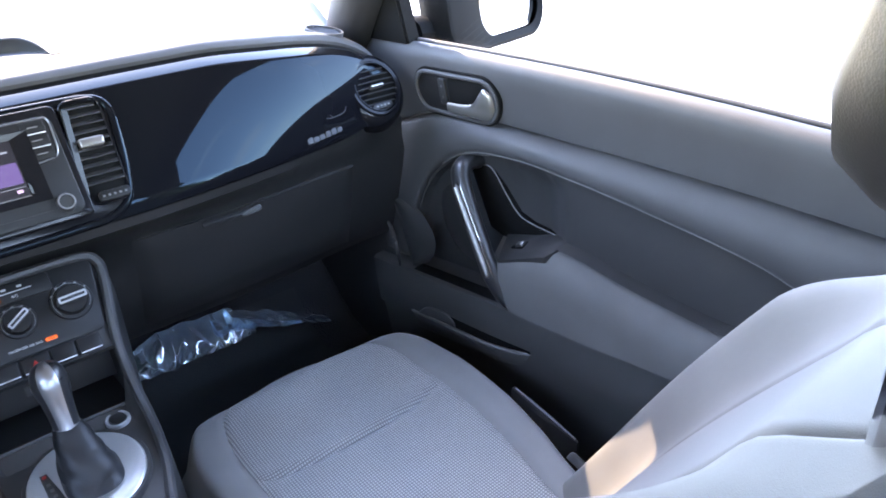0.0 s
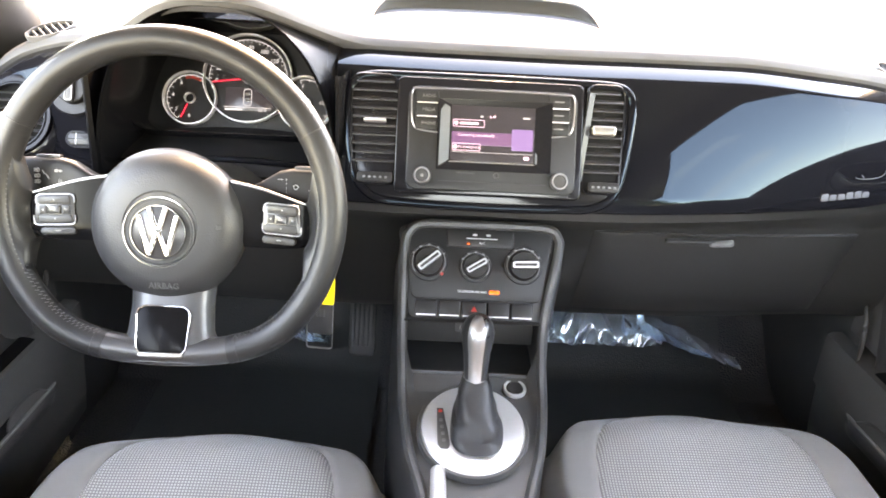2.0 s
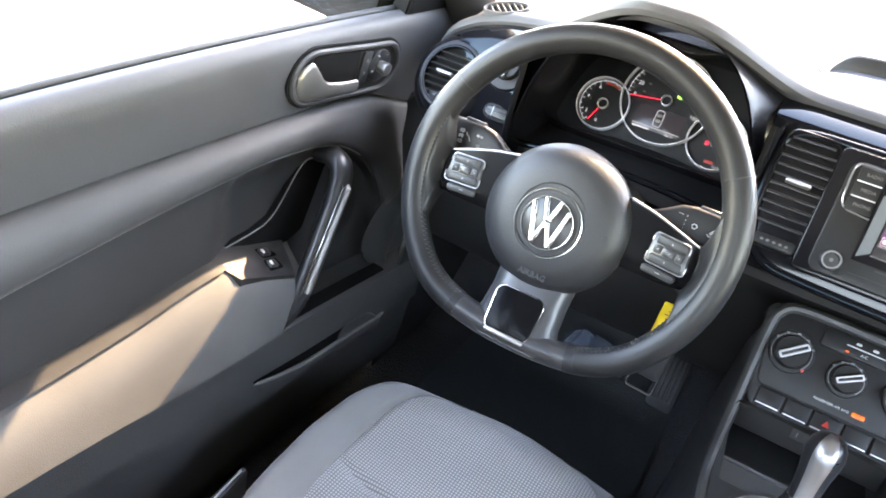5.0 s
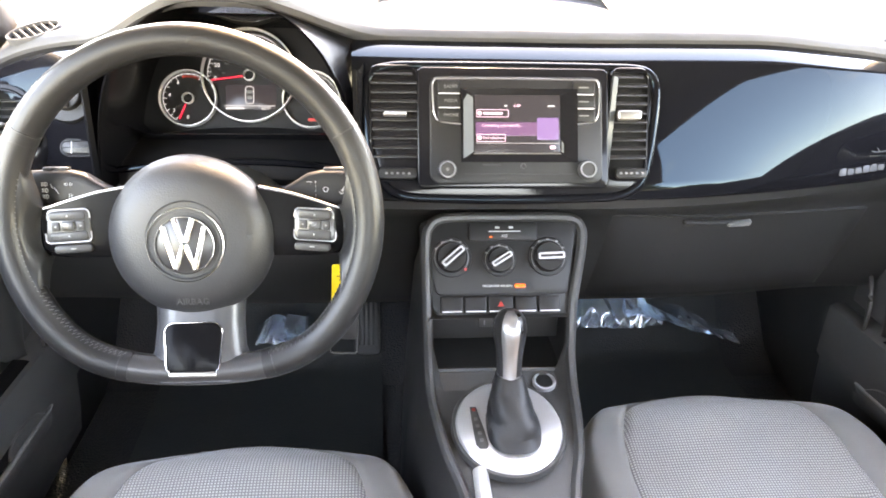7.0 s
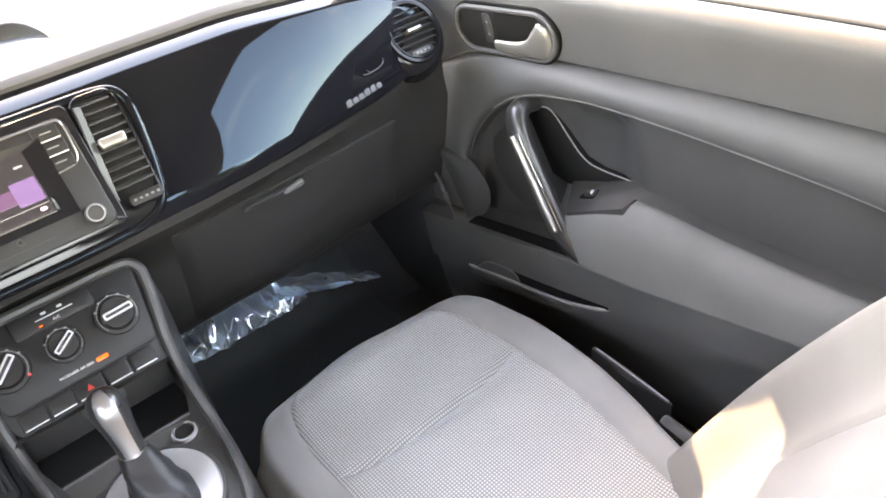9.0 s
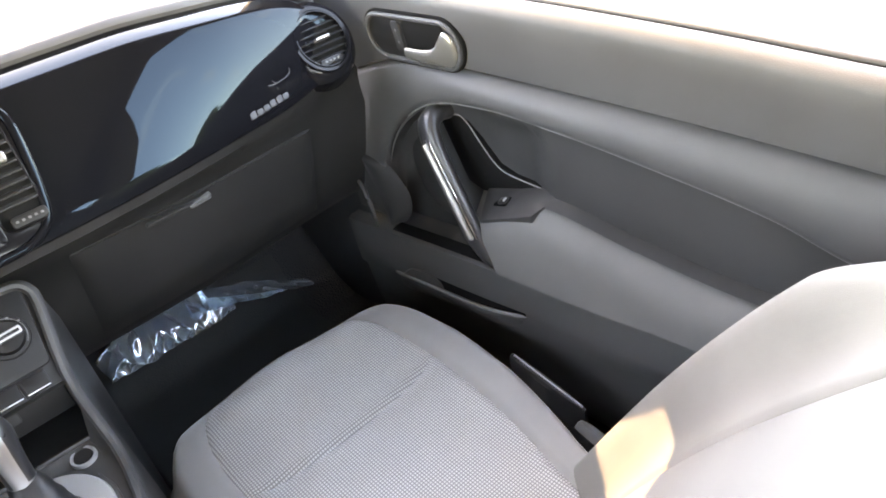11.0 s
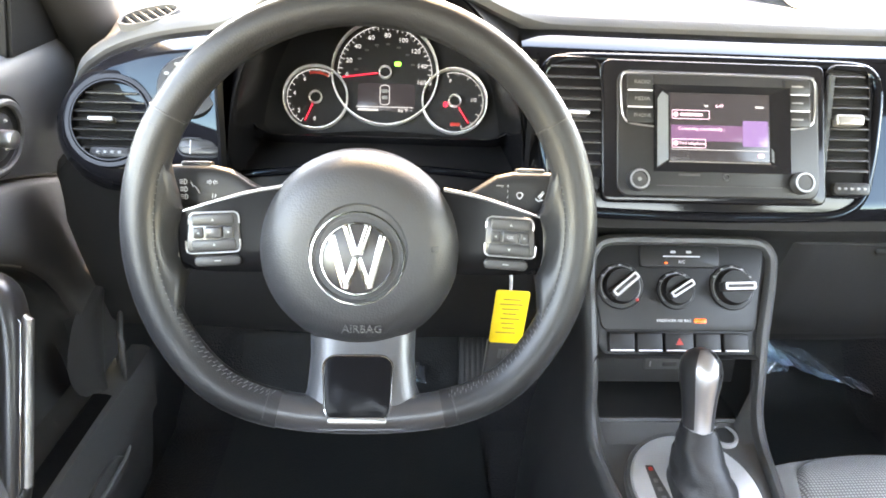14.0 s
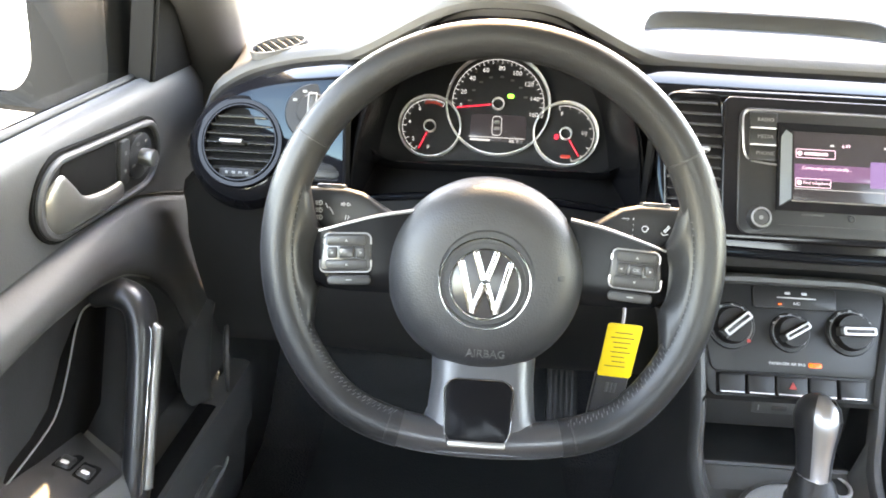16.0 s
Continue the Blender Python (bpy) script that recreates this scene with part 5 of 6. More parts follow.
        if k < 2:
            put("key_strip", RM, rrect(0.0245, 0.0009, 0.0003, 1, c, v - 0.0080), 0.013, 0.0157, 0.0001, SATSIL, key, "thin silver line under the key")
# screen sunk behind a bright slanted frame
bm = bmesh.new()
outer = [(-0.068, 0.0045), (0.0695, 0.0045), (0.0695, 0.090), (-0.068, 0.090)]
inner = [(-0.0525, 0.0155), (0.049, 0.0155), (0.049, 0.083), (-0.0525, 0.083)]
vo = [bm.verts.new(RM @ Vector((x, y, 0.0165))) for x, y in outer]
vi = [bm.verts.new(RM @ Vector((x, y, 0.0142))) for x, y in inner]
vb = [bm.verts.new(RM @ Vector((x, y, 0.010))) for x, y in outer]
for k in range(4):
    bm.faces.new((vo[k], vo[(k + 1) % 4], vi[(k + 1) % 4], vi[k]))
    bm.faces.new((vb[k], vb[(k + 1) % 4], vo[(k + 1) % 4], vo[k]))
part("screen_frame", bm, SPOKEM, radio, "slanted satin frame of the screen", smooth=False)
# lighter facets laid on the dark frame paint its reflection
bm = bmesh.new()
bm.faces.new([bm.verts.new(RM @ Vector(p)) for p in ((-0.0655, 0.0085, 0.0168), (-0.0535, 0.0165, 0.0148), (-0.0535, 0.0795, 0.0148), (-0.0600, 0.0835, 0.0158), (-0.0650, 0.076, 0.0167))])
part("frame_cheek_sheen", bm, FACETM, radio, "slanted cheek painted pale for a reflection", smooth=False)
bm = bmesh.new()
bm.faces.new([bm.verts.new(RM @ Vector(p)) for p in ((0.0505, 0.0165, 0.0150), (0.0530, 0.0150, 0.0155), (0.0530, 0.026, 0.0155), (0.0505, 0.030, 0.0150))])
part("frame_cheek_sheen", bm, FACETM, radio, smooth=False)
bm = bmesh.new()
bm.faces.new([bm.verts.new(RM @ Vector(p)) for p in ((-0.0535, 0.0138, 0.0153), (0.050, 0.0138, 0.0153), (0.049, 0.0152, 0.0149), (-0.0525, 0.0152, 0.0149))])
part("frame_foot", bm, LEVERM, radio, smooth=False)
SM = RM @ Matrix.Translation((-0.0015, 0.049, 0)) @ Matrix.Diagonal((0.945, 0.985, 1, 1)) @ Matrix.Translation((-0.0035, -0.053, 0))
screen = put("screen", SM, rrect(0.107, 0.068, 0.001, 2, 0.0035, 0.053), 0.010, 0.0144, 0.0002, SCREEN, radio, "lit touchscreen with a purple menu")
put("menu_band", SM, rrect(0.104, 0.016, 0.001, 2, 0.0035, 0.047), 0.0142, 0.01455, 0.0001, glow("screen_violet", (0.14, 0.08, 0.24), 0.022), screen)
put("menu_tile", SM, rrect(0.027, 0.026, 0.001, 2, 0.0415, 0.0475), 0.0142, 0.0147, 0.0001, PURPLE, screen)
for v, w in ((0.0655, 0.040), (0.0365, 0.036)):
    bm = bmesh.new()
    o = rrect(w, 0.009, 0.0008, 2, -0.0475 + w / 2, v)
    band(bm, SM, o, inset(o, 0.0006), 0.0142, 0.0147, 0.0001)
    part("menu_box", bm, PINK, screen)
    put("menu_icon", SM, rrect(0.005, 0.005, 0.0024, 4, -0.0435, v), 0.0142, 0.0147, 0.0001, PINK, screen)
put("menu_bar", SM, rrect(0.024, 0.0028, 0.0006, 2, -0.027, 0.0655), 0.0142, 0.0147, 0.0001, PINK, screen)
words("menu_word", "Connecting automatically...", 0.0046, SM @ Matrix.Translation((-0.016, 0.0512, 0.0148)), PINK, screen, 0.0001)
words("menu_word", "Find telephone", 0.0046, SM @ Matrix.Translation((-0.026, 0.0365, 0.0148)), PINK, screen, 0.0001)
words("clock", "6:49", 0.005, SM @ Matrix.Translation((0.003, 0.0745, 0.0148)), PINK, screen, 0.0001)
for u, w in ((-0.011, 0.004), (0.046, 0.009)):
    put("status_bar", SM, rrect(w, 0.0022, 0.0004, 2, u, 0.0745), 0.0142, 0.0147, 0.0001, WHITEG, screen)
put("menu_line", SM, rrect(0.104, 0.0006, 0.0001, 1, 0.0035, 0.0303), 0.0142, 0.0147, 0.0001, WHITEG, screen)
put("menu_icon", SM, rrect(0.007, 0.004, 0.0015, 3, 0.0475, 0.0255), 0.0142, 0.0147, 0.0001, PINK, screen)
for u in (-0.0845, 0.0805):
    km = RM @ Matrix.Translation((u, -0.0045, 0)) @ Matrix.Diagonal((0.80, 0.80, 0.9, 1))
    bm = bmesh.new()
    lathe(bm, km, [(0.0138, 0.010), (0.0136, 0.022), (0.0125, 0.0245), (0.0095, 0.025), (0.009, 0.0242), (0.0001, 0.0242)], 36)
    kn = part("radio_knob", bm, BLACK, radio, "round black knob with silver rim")
    bm = bmesh.new()
    ring(bm, km, 0.0098, 0.0122, 0.0235, 0.0256, 36)
    part("knob_rim", bm, GRIPM, kn, "silver rim of the knob")
    if u < 0:
        put("knob_mark", km, rrect(0.005, 0.005, 0.002, 2), 0.024, 0.0246, 0.0001, FAINT, kn)
put("card_slot", RM, rrect(0.022, 0.0022, 0.0009, 3, -0.032, 0.002), 0.0125, 0.0138, 0.0001, RUBBER, radio)
bm = bmesh.new()
ring(bm, RM @ Matrix.Translation((0.005, 0.0, 0)), 0.0021, 0.0036, 0.0125, 0.0145, 20)
part("socket_ring", bm, BLACK, radio)
put("face_groove", RM, rrect(0.13, 0.0007, 0.0001, 1, 0, 0.009), 0.0128, 0.0138, 0.0001, RUBBER, radio)
put("face_groove", RM, rrect(0.13, 0.0007, 0.0001, 1, 0, -0.009), 0.0128, 0.0138, 0.0001, RUBBER, radio)

# raised border that runs round radio and vents
bm = bmesh.new()
line = spline([(0.0, 0.1195, 0), (-0.10, 0.119, 0), (-0.150, 0.1175, 0), (-0.1705, 0.109, 0), (-0.1775, 0.09, 0), (-0.1755, 0.05, 0), (-0.1705, 0.012, 0), (-0.160, -0.016, 0), (-0.137, -0.0325, 0), (-0.09, -0.0365, 0), (0, -0.038, 0), (0.085, -0.0365, 0), (0.125, -0.0335, 0), (0.150, -0.018, 0), (0.160, 0.012, 0), (0.1665, 0.05, 0), (0.1705, 0.09, 0), (0.1655, 0.109, 0), (0.148, 0.1175, 0), (0.095, 0.119, 0), (0.0, 0.1195, 0)], 120)
tube(bm, [RM @ Vector((p[0], p[1], 0.0)) for p in line], 0.0058, 10)
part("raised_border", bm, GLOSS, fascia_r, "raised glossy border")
bm = bmesh.new()
plate(bm, RM, [(p[0], p[1]) for p in line[:-1]], -0.012, 0.0022, 0.001)
part("centre_plate", bm, SPOKEM, fascia_r, "black plate behind radio and vents")

# ---- air vents ----
def flat_vent(u, flip):
    v = thing("air_vent", "upright black centre air vent with slats beside the radio", "air vent", RM @ Vector((u, 0.05, 0)), "air vents")
    outline = [(x + (0.004 * (1 if flip > 0 else -1) * ((y + 0.06) / 0.12 - 0.5)), y) for x, y in rrect(0.059 if flip < 0 else 0.050, 0.136, 0.014, 6)]
    m = RM @ Matrix.Translation((u, 0.0495, 0.0015 + 0.003))
    b = Matrix.Translation((0, dash_bow(0.012 + u) * 0.7, 0))
    m = b @ m
    # flat black plate; the shaded depth of the vent is in its colour
    put("well", m, outline, -0.012, 0.0005, 0.0003, CORNERM, v)
    bm = bmesh.new()
    band(bm, m, outline, inset(outline, 0.0026), -0.012, 0.0048, 0.001)
    part("vent_frame", bm, SPOKEM, v, "thin black vent frame")
    tilt = 26 if flip < 0 else 42
    for k in range(10):
        y = 0.0585 - 0.0107 * k
        w = (0.0535 if flip < 0 else 0.0445) - 0.012 * smooth_step(0.046, 0.065, y)
        bm = bmesh.new()
        o = rrect(0.0017, 0.011, 0.0008, 3)
        sm = m @ Matrix.Translation((0.03 * 0.1 * flip * (y / 0.06) * 0.6, y, 0.001)) @ pose(0, 0, 0, tilt, 0, 0)
        vs = grid(bm, [[sm @ Vector((sx, p, q)) for p, q in o] for sx in (-w / 2, w / 2)], wrap=True)
        cap(bm, vs[0]), cap(bm, vs[-1])
        part("slat", bm, SLATM, v)
    for k in (-1, 0, 1):
        bm = bmesh.new()
        box(bm, m @ Matrix.Translation((0.0145 * k, 0.008, -0.004)), -0.0008, 0.0008, -0.055, 0.055, -0.004, 0.0015)
        part("guide_vane", bm, SLATM, v)
    bm = bmesh.new()
    if flip < 0:
        plate(bm, m @ Matrix.Translation((0, 0.010, 0.005)), rrect(0.027, 0.0045, 0.002, 3), -0.004, 0.006, 0.0015)
    else:
        plate(bm, m @ Matrix.Translation((0.0, 0.010, 0.005)), [(x * (1 + 6 * y), y) for x, y in rrect(0.029, 0.012, 0.003, 4)], -0.004, 0.006, 0.0025)
    part("slider", bm, GRIPM if flip < 0 else LEVERM, v, "silver vent slider")
    if flip > 0:
        bm = bmesh.new()
        rows = [[m @ Vector((x + 0.0016 * k, -0.052 + 0.108 * k / 8, h)) for x, h in ((-0.0335, 0.0), (-0.0330, 0.0085), (-0.0318, 0.0095), (-0.0245, 0.0045), (-0.0238, 0.0))] for k in range(9)]
        grid(bm, rows)
        part("vent_cheek", bm, CHEEKM, v, "pale glossy cheek beside the radio", angle=25)
    put("thumb_plate", m, rrect(0.044 if flip < 0 else 0.038, 0.0125, 0.004, 4, 0.003, -0.0585), 0.0, 0.006, 0.001, PANELM, v)
    for k in range(5):
        put("thumb_mark", m, rrect(0.0034, 0.0028, 0.001, 2, -0.0105 + 0.0066 * k, -0.0585), 0.0055, 0.0066, 0.0002, FAINT, v)
    return v


flat_vent(-0.1440, -1)
flat_vent(0.1345, 1)


def round_vent(x, y, z):
    sg = 1 if x > 0 else -1
    m = plane((x, y, z), 26.8)
    v = thing("air_vent", "round black air vent with slats at the end of the dashboard", "air vent", (x, y, z), "air vents")
    bm = bmesh.new()
    prof = [(0.044, 0.002), (0.052, 0.001), (0.058, -0.004), (0.063, -0.013), (0.066, -0.03)]
    grid(bm, [[m @ Vector((r * math.cos(a * math.pi / 24), 1.05 * r * math.sin(a * math.pi / 24), hh)) for a in range(48)] for r, hh in prof], wrap=True)
    part("vent_pod", bm, SPOKEM, v, "rounded glossy black pod")
    bm = bmesh.new()
    ring(bm, m, 0.0405, 0.0475, -0.01, 0.008, 48, 1.0, 1.06)
    part("outer_ring", bm, SPOKEM, v, "glossy black ring")
    bm = bmesh.new()
    ring(bm, m, 0.0385, 0.0408, -0.01, 0.0095, 48, 1.0, 1.06)
    part("inner_ring", bm, SPOKEM, v)
    # black disc close behind the slats stands for the vent's shaded depth
    bm = bmesh.new()
    lathe(bm, m, [(0.039, -0.012), (0.039, -0.001), (0.0001, -0.001)], 48, 1.0, 1.06)
    part("well", bm, CORNERM, v)
    for k in range(7):
        yy = 0.030 - 0.0096 * k
        w = 2 * math.sqrt(max(0.0001, 0.0385 ** 2 - (yy / 1.06) ** 2))
        bm = bmesh.new()
        box(bm, m @ Matrix.Translation((0, yy, 0.003)) @ pose(0, 0, 0, 24), -w / 2, w / 2, -0.0006, 0.0006, -0.005, 0.005)
        part("slat", bm, SLATM, v)
    bm = bmesh.new()
    plate(bm, m @ Matrix.Translation((sg * 0.004 - 0.004, 0.0, 0.008)), rrect(0.026, 0.005, 0.002, 3), -0.004, 0.007, 0.0015)
    part("slider", bm, LEVERM, v, "silver vent slider")
    put("thumb_plate", m, rrect(0.040, 0.011, 0.005, 4, 0, -0.0335), 0.0, 0.008, 0.001, PANELM, v)
    for k in range(4):
        put("thumb_mark", m, rrect(0.004, 0.003, 0.001, 2, -0.011 + 0.0072 * k, -0.0335), 0.0075, 0.0088, 0.0002, FAINT, v)


round_vent(0.615, face_y(0.615, 0.648) - 0.004, 0.648)
round_vent(-0.603, face_y(0.603, 0.646) - 0.004, 0.646)

for sg in (-1, 1):
    v = thing("demister_vent", "oval slotted demister vent in the dash top", "air vent", (sg * 0.6, 0.2, 0.745), "demister vents")
    m = Matrix.Translation((sg * 0.577, 0.166, pad_z(sg * 0.577, 0.166) + 0.003)) @ pose(0, 0, 0, 20, sg * 14, sg * -12) @ Matrix.Diagonal((0.84, 0.84, 1, 1))
    bm = bmesh.new()
    ring(bm, m, 0.036, 0.041, -0.006, 0.004, 40, 1.0, 0.52)
    part("rim", bm, PAD, v)
    # shallow black disc painted as the shade between the slats
    bm = bmesh.new()
    lathe(bm, m, [(0.037, -0.006), (0.037, -0.001), (0.0001, -0.001)], 36, 1.0, 0.52)
    part("well", bm, CORNERM, v)
    for k in range(6):
        x = -0.026 + 0.0105 * k
        w = 0.52 * math.sqrt(0.036 ** 2 - x * x)
        bm = bmesh.new()
        box(bm, m @ Matrix.Translation((x, 0, 0.001)) @ pose(0, 0, 0, 0, 30, 25), -0.0008, 0.0008, -w, w, -0.003, 0.002)
        part("slat", bm, BLACK, v)

# ---- light switch on the driver's fascia ----
lx, lz = -0.520, 0.685
LM = plane((lx, face_y(lx, lz), lz), 26.8)
lsw = thing("light_switch", "round black headlamp switch with a silver grip", "light switch", LM.translation)
bm = bmesh.new()
lathe(bm, LM, [(0.0325, -0.004), (0.0325, 0.002), (0.031, 0.004), (0.0001, 0.004)], 48)
part("switch_plate", bm, PANELM, lsw)
bm = bmesh.new()
lathe(bm, LM, [(0.019, 0.003), (0.0185, 0.012), (0.017, 0.0135), (0.0001, 0.0135)], 40)
part("switch_dial", bm, PANELM, lsw)
bm = bmesh.new()
o = rrect(0.010, 0.034, 0.002, 3)
band(bm, LM, o, inset(o, 0.0018), 0.012, 0.0195, 0.0005)
part("grip_frame", bm, LEVERM, lsw, "silver grip outline")
put("grip", LM, rrect(0.008, 0.032, 0.002, 3), 0.012, 0.0185, 0.001, BLACK, lsw)
for a in (150, 118, 62, 30):
    put("switch_mark", LM @ pose(0.0255 * math.cos(radians(a)), 0.0255 * math.sin(radians(a)), 0), rrect(0.005, 0.003, 0.001, 2), 0.0035, 0.0046, 0.0001, DIMW, lsw)
fx, fz = -0.510, 0.626
FM = plane((fx, face_y(fx, fz), fz), 26.8)
dim = thing("dimmer_wheel", "small black oval dimmer roller below the headlamp switch", "dimmer", FM.translation)
bm = bmesh.new()
o = rrect(0.047, 0.021, 0.0103, 7)
band(bm, FM, o, inset(o, 0.0018), -0.003, 0.003, 0.0008)
part("dimmer_frame", bm, SATIN, dim)
put("dimmer_roller", FM, inset(o, 0.0018), -0.003, 0.005, 0.003, BLACK, dim)
put("dimmer_line", FM, rrect(0.0012, 0.015, 0.0004, 2, -0.009, 0), 0.004, 0.0056, 0.0002, WHITE, dim)

# ---- dials ----
def dial(u, v, r, ticks, a0, a1, needle, parent):
    m = CM @ Matrix.Translation((u, v, 0))
    bm = bmesh.new()
    ring(bm, m, r - 0.0016, r + 0.0004, -0.01, 0.003, 64)
    d = part("dial_ring", bm, SATSIL, parent, "thin silver dial ring")
    bm = bmesh.new()
    lathe(bm, m, [(r - 0.002, -0.0085), (r - 0.002, -0.0045), (0.0001, -0.0045)], 56)
    part("dial_disc", bm, DIALM, parent, "black dial disc")
    bm = bmesh.new()
    for k in range(ticks + 1):
        a = radians(a0 + (a1 - a0) * k / ticks)
        long = 0.0045 if k % 2 == 0 else 0.0028
        c, s = math.cos(a), math.sin(a)
        r1 = r * 0.87
        stroke(bm, m, (c * (r1 - long), s * (r1 - long)), (c * r1, s * r1), 0.0005, -0.0046, -0.0036)
    part("tick_marks", bm, WHITEG, parent, "white tick marks")
    bm = bmesh.new()
    pts = [(r * 0.88 * math.cos(radians(a0 + (a1 - a0) * k / 30)), r * 0.88 * math.sin(radians(a0 + (a1 - a0) * k / 30))) for k in range(31)]
    tube(bm, [m @ Vector((x, y, -0.004)) for x, y in pts], 0.0004, 4)
    part("scale_line", bm, WHITEG, parent)
    bm = bmesh.new()
    ring(bm, m, 0.0062, 0.0074, -0.005, 0.002, 32)
    part("needle_cap", bm, SATSIL, parent, "silver ring on the needle hub")
    bm = bmesh.new()
    a = radians(needle)
    stroke(bm, m, (0.0085 * math.cos(a), 0.0085 * math.sin(a)), (r * 0.80 * math.cos(a), r * 0.80 * math.sin(a)), 0.0011, -0.003, -0.001)
    part("needle", bm, REDG, parent, "red needle")
    return m


gm = dial(0.0, 0.0, 0.0615, 32, 188, -14, 188, cluster)
for k, t in enumerate(("20", "40", "60", "80", "100", "120", "140", "160")):
    a = radians(188 - 202 * (k + 1) / 8)
    words("dial_number", t, 0.0078, gm @ Matrix.Translation((0.0435 * math.cos(a), 0.0435 * math.sin(a), -0.0042)), WHITEG, cluster, 0.0001)
words("dial_number", "0", 0.0065, gm @ Matrix.Translation((-0.044, -0.0035, -0.0042)), WHITEG, cluster, 0.0001)
put("display", gm, rrect(0.066, 0.032, 0.004, 4, 0.002, -0.0285), -0.006, -0.0042, 0.0002, SCREEN, cluster, "dark trip display")
bm = bmesh.new()
o = rrect(0.0115, 0.0235, 0.004, 5, 0.0, -0.026)
band(bm, gm, o, inset(o, 0.0008), -0.0045, -0.0036, 0.0002)
part("car_symbol", bm, WHITEG, cluster, "outlined car seen from above")
for y in (-0.0215, -0.029):
    put("car_symbol_pane", gm, rrect(0.007, 0.004, 0.001, 2, 0, y), -0.0045, -0.0036, 0.0001, FAINT, cluster)
put("display_line", gm, rrect(0.066, 0.0008, 0.0002, 1, 0.0, -0.040), -0.0045, -0.0036, 0.0001, WHITEG, cluster)
put("trip_bar", gm, rrect(0.024, 0.0022, 0.0006, 2, -0.019, -0.0435), -0.0045, -0.0036, 0.0001, WHITEG, cluster)
words("temperature", "86°F", 0.0062, gm @ Matrix.Translation((0.021, -0.0438, -0.0036)), WHITEG, cluster, 0.0001)
put("green_lamp", gm, rrect(0.0075, 0.005, 0.002, 3, 0.0145, 0.0105), -0.0045, -0.0036, 0.0001, GREENG, cluster, "small green telltale")
for k in range(8):
    a = radians(175 - 180 * k / 8)
    put("inner_scale_bar", gm @ Matrix.Translation((0.0335 * math.cos(a), 0.0335 * math.sin(a), 0)), rrect(0.0045, 0.0022, 0.0004, 1), -0.0046, -0.0041, 0.0001, GREYP, cluster)
lm = dial(-0.079, -0.031, 0.0368, 12, 240, 60, 247, cluster)
for t, a in (("2", 220), ("4", 170), ("6", 122), ("0", 268)):
    words("dial_number", t, 0.0066, lm @ Matrix.Translation((0.0245 * math.cos(radians(a)), 0.0245 * math.sin(radians(a)), -0.0042)), WHITEG, cluster, 0.0001)
bm = bmesh.new()
tube(bm, [lm @ Vector((0.029 * math.cos(radians(a)), 0.029 * math.sin(radians(a)), -0.004)) for a in range(105, 58, -4)], 0.0016, 6)
part("red_zone", bm, RED, cluster, "red zone of the rev counter")
rm2 = dial(0.081, -0.031, 0.0380, 8, 105, -75, -58, cluster)
words("dial_number", "F", 0.0068, rm2 @ Matrix.Translation((-0.005, 0.0235, -0.0042)), WHITEG, cluster, 0.0001)
words("dial_number", "1/2", 0.006, rm2 @ Matrix.Translation((0.022, 0.002, -0.0042)), WHITEG, cluster, 0.0001)
put("red_lamp", rm2, rrect(0.005, 0.0062, 0.002, 3, -0.0105, -0.004), -0.0045, -0.0036, 0.0001, REDG, cluster, "small red telltale")
put("reserve_mark", rm2, rrect(0.012, 0.004, 0.0015, 2, 0.001, -0.027), -0.0045, -0.0036, 0.0001, RED, cluster)
# glossy ledge under the dials
bm = bmesh.new()
rows = []
for k in range(25):
    x = -0.475 + 0.31 * k / 24
    zz = 0.612 + 0.012 * math.cos((x + 0.321) / 0.155 * math.pi / 2)
    rows.append([(x, 0.155, zz + 0.004), (x, 0.12, zz), (x, 0.075, zz - 0.005), (x, 0.055, zz - 0.012), (x, 0.05, zz - 0.03), (x, 0.09, 0.54)])
grid(bm, rows)
part("dial_ledge", bm, DIALM, cluster, "black ledge below the dials")
bm = bmesh.new()
tube(bm, [(r[3][0], r[3][1] - 0.001, r[3][2] + 0.002) for r in rows], [0.001] + [0.0045] * 23 + [0.001], 10)
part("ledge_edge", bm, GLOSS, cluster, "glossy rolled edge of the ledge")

# ---- climate controls ----
HV = plane((0.0035, 0.026, 0.493), 32.7)
climate = thing("climate_panel", "dark climate panel with three rotary dials", "climate control", HV.translation)


def trapeze(o, k=0.085):
    return [(x * (1 + k * y / 0.05), y) for x, y in o]


put("panel_back", HV, trapeze(rrect(0.204, 0.1265, 0.014, 5, 0.004, -0.0133), 0.0815), -0.012, -0.001, 0.002, PANELM, climate, "dark panel")
put("panel_face", HV, trapeze(rrect(0.188, 0.096, 0.008, 5, 0.003, -0.0005), 0.0815), -0.004, 0.002, 0.0012, PANELM, climate, "dark grey faceplate")
top_keys = put("key_block", HV, rrect(0.090, 0.0245, 0.004, 4, 0.0055, 0.0335), -0.001, 0.0045, 0.0012, PANELM, climate, "slim black key block")
put("key_line", HV, rrect(0.042, 0.0012, 0.0003, 1, 0.0075, 0.0335), 0.004, 0.0052, 0.0001, WHITE, top_keys)
words("key_word", "A/C", 0.0048, HV @ Matrix.Translation((0.0075, 0.0275, 0.0046)), WHITE, top_keys, 0.0001)
for u in (-0.002, 0.016):
    put("key_symbol", HV, rrect(0.006, 0.0028, 0.001, 2, u, 0.0385), 0.004, 0.0049, 0.0001, WHITE, top_keys)
put("key_lamp", HV, rrect(0.004, 0.0014, 0.0004, 1, -0.0105, 0.0262), 0.004, 0.0049, 0.0001, AMBER, top_keys)
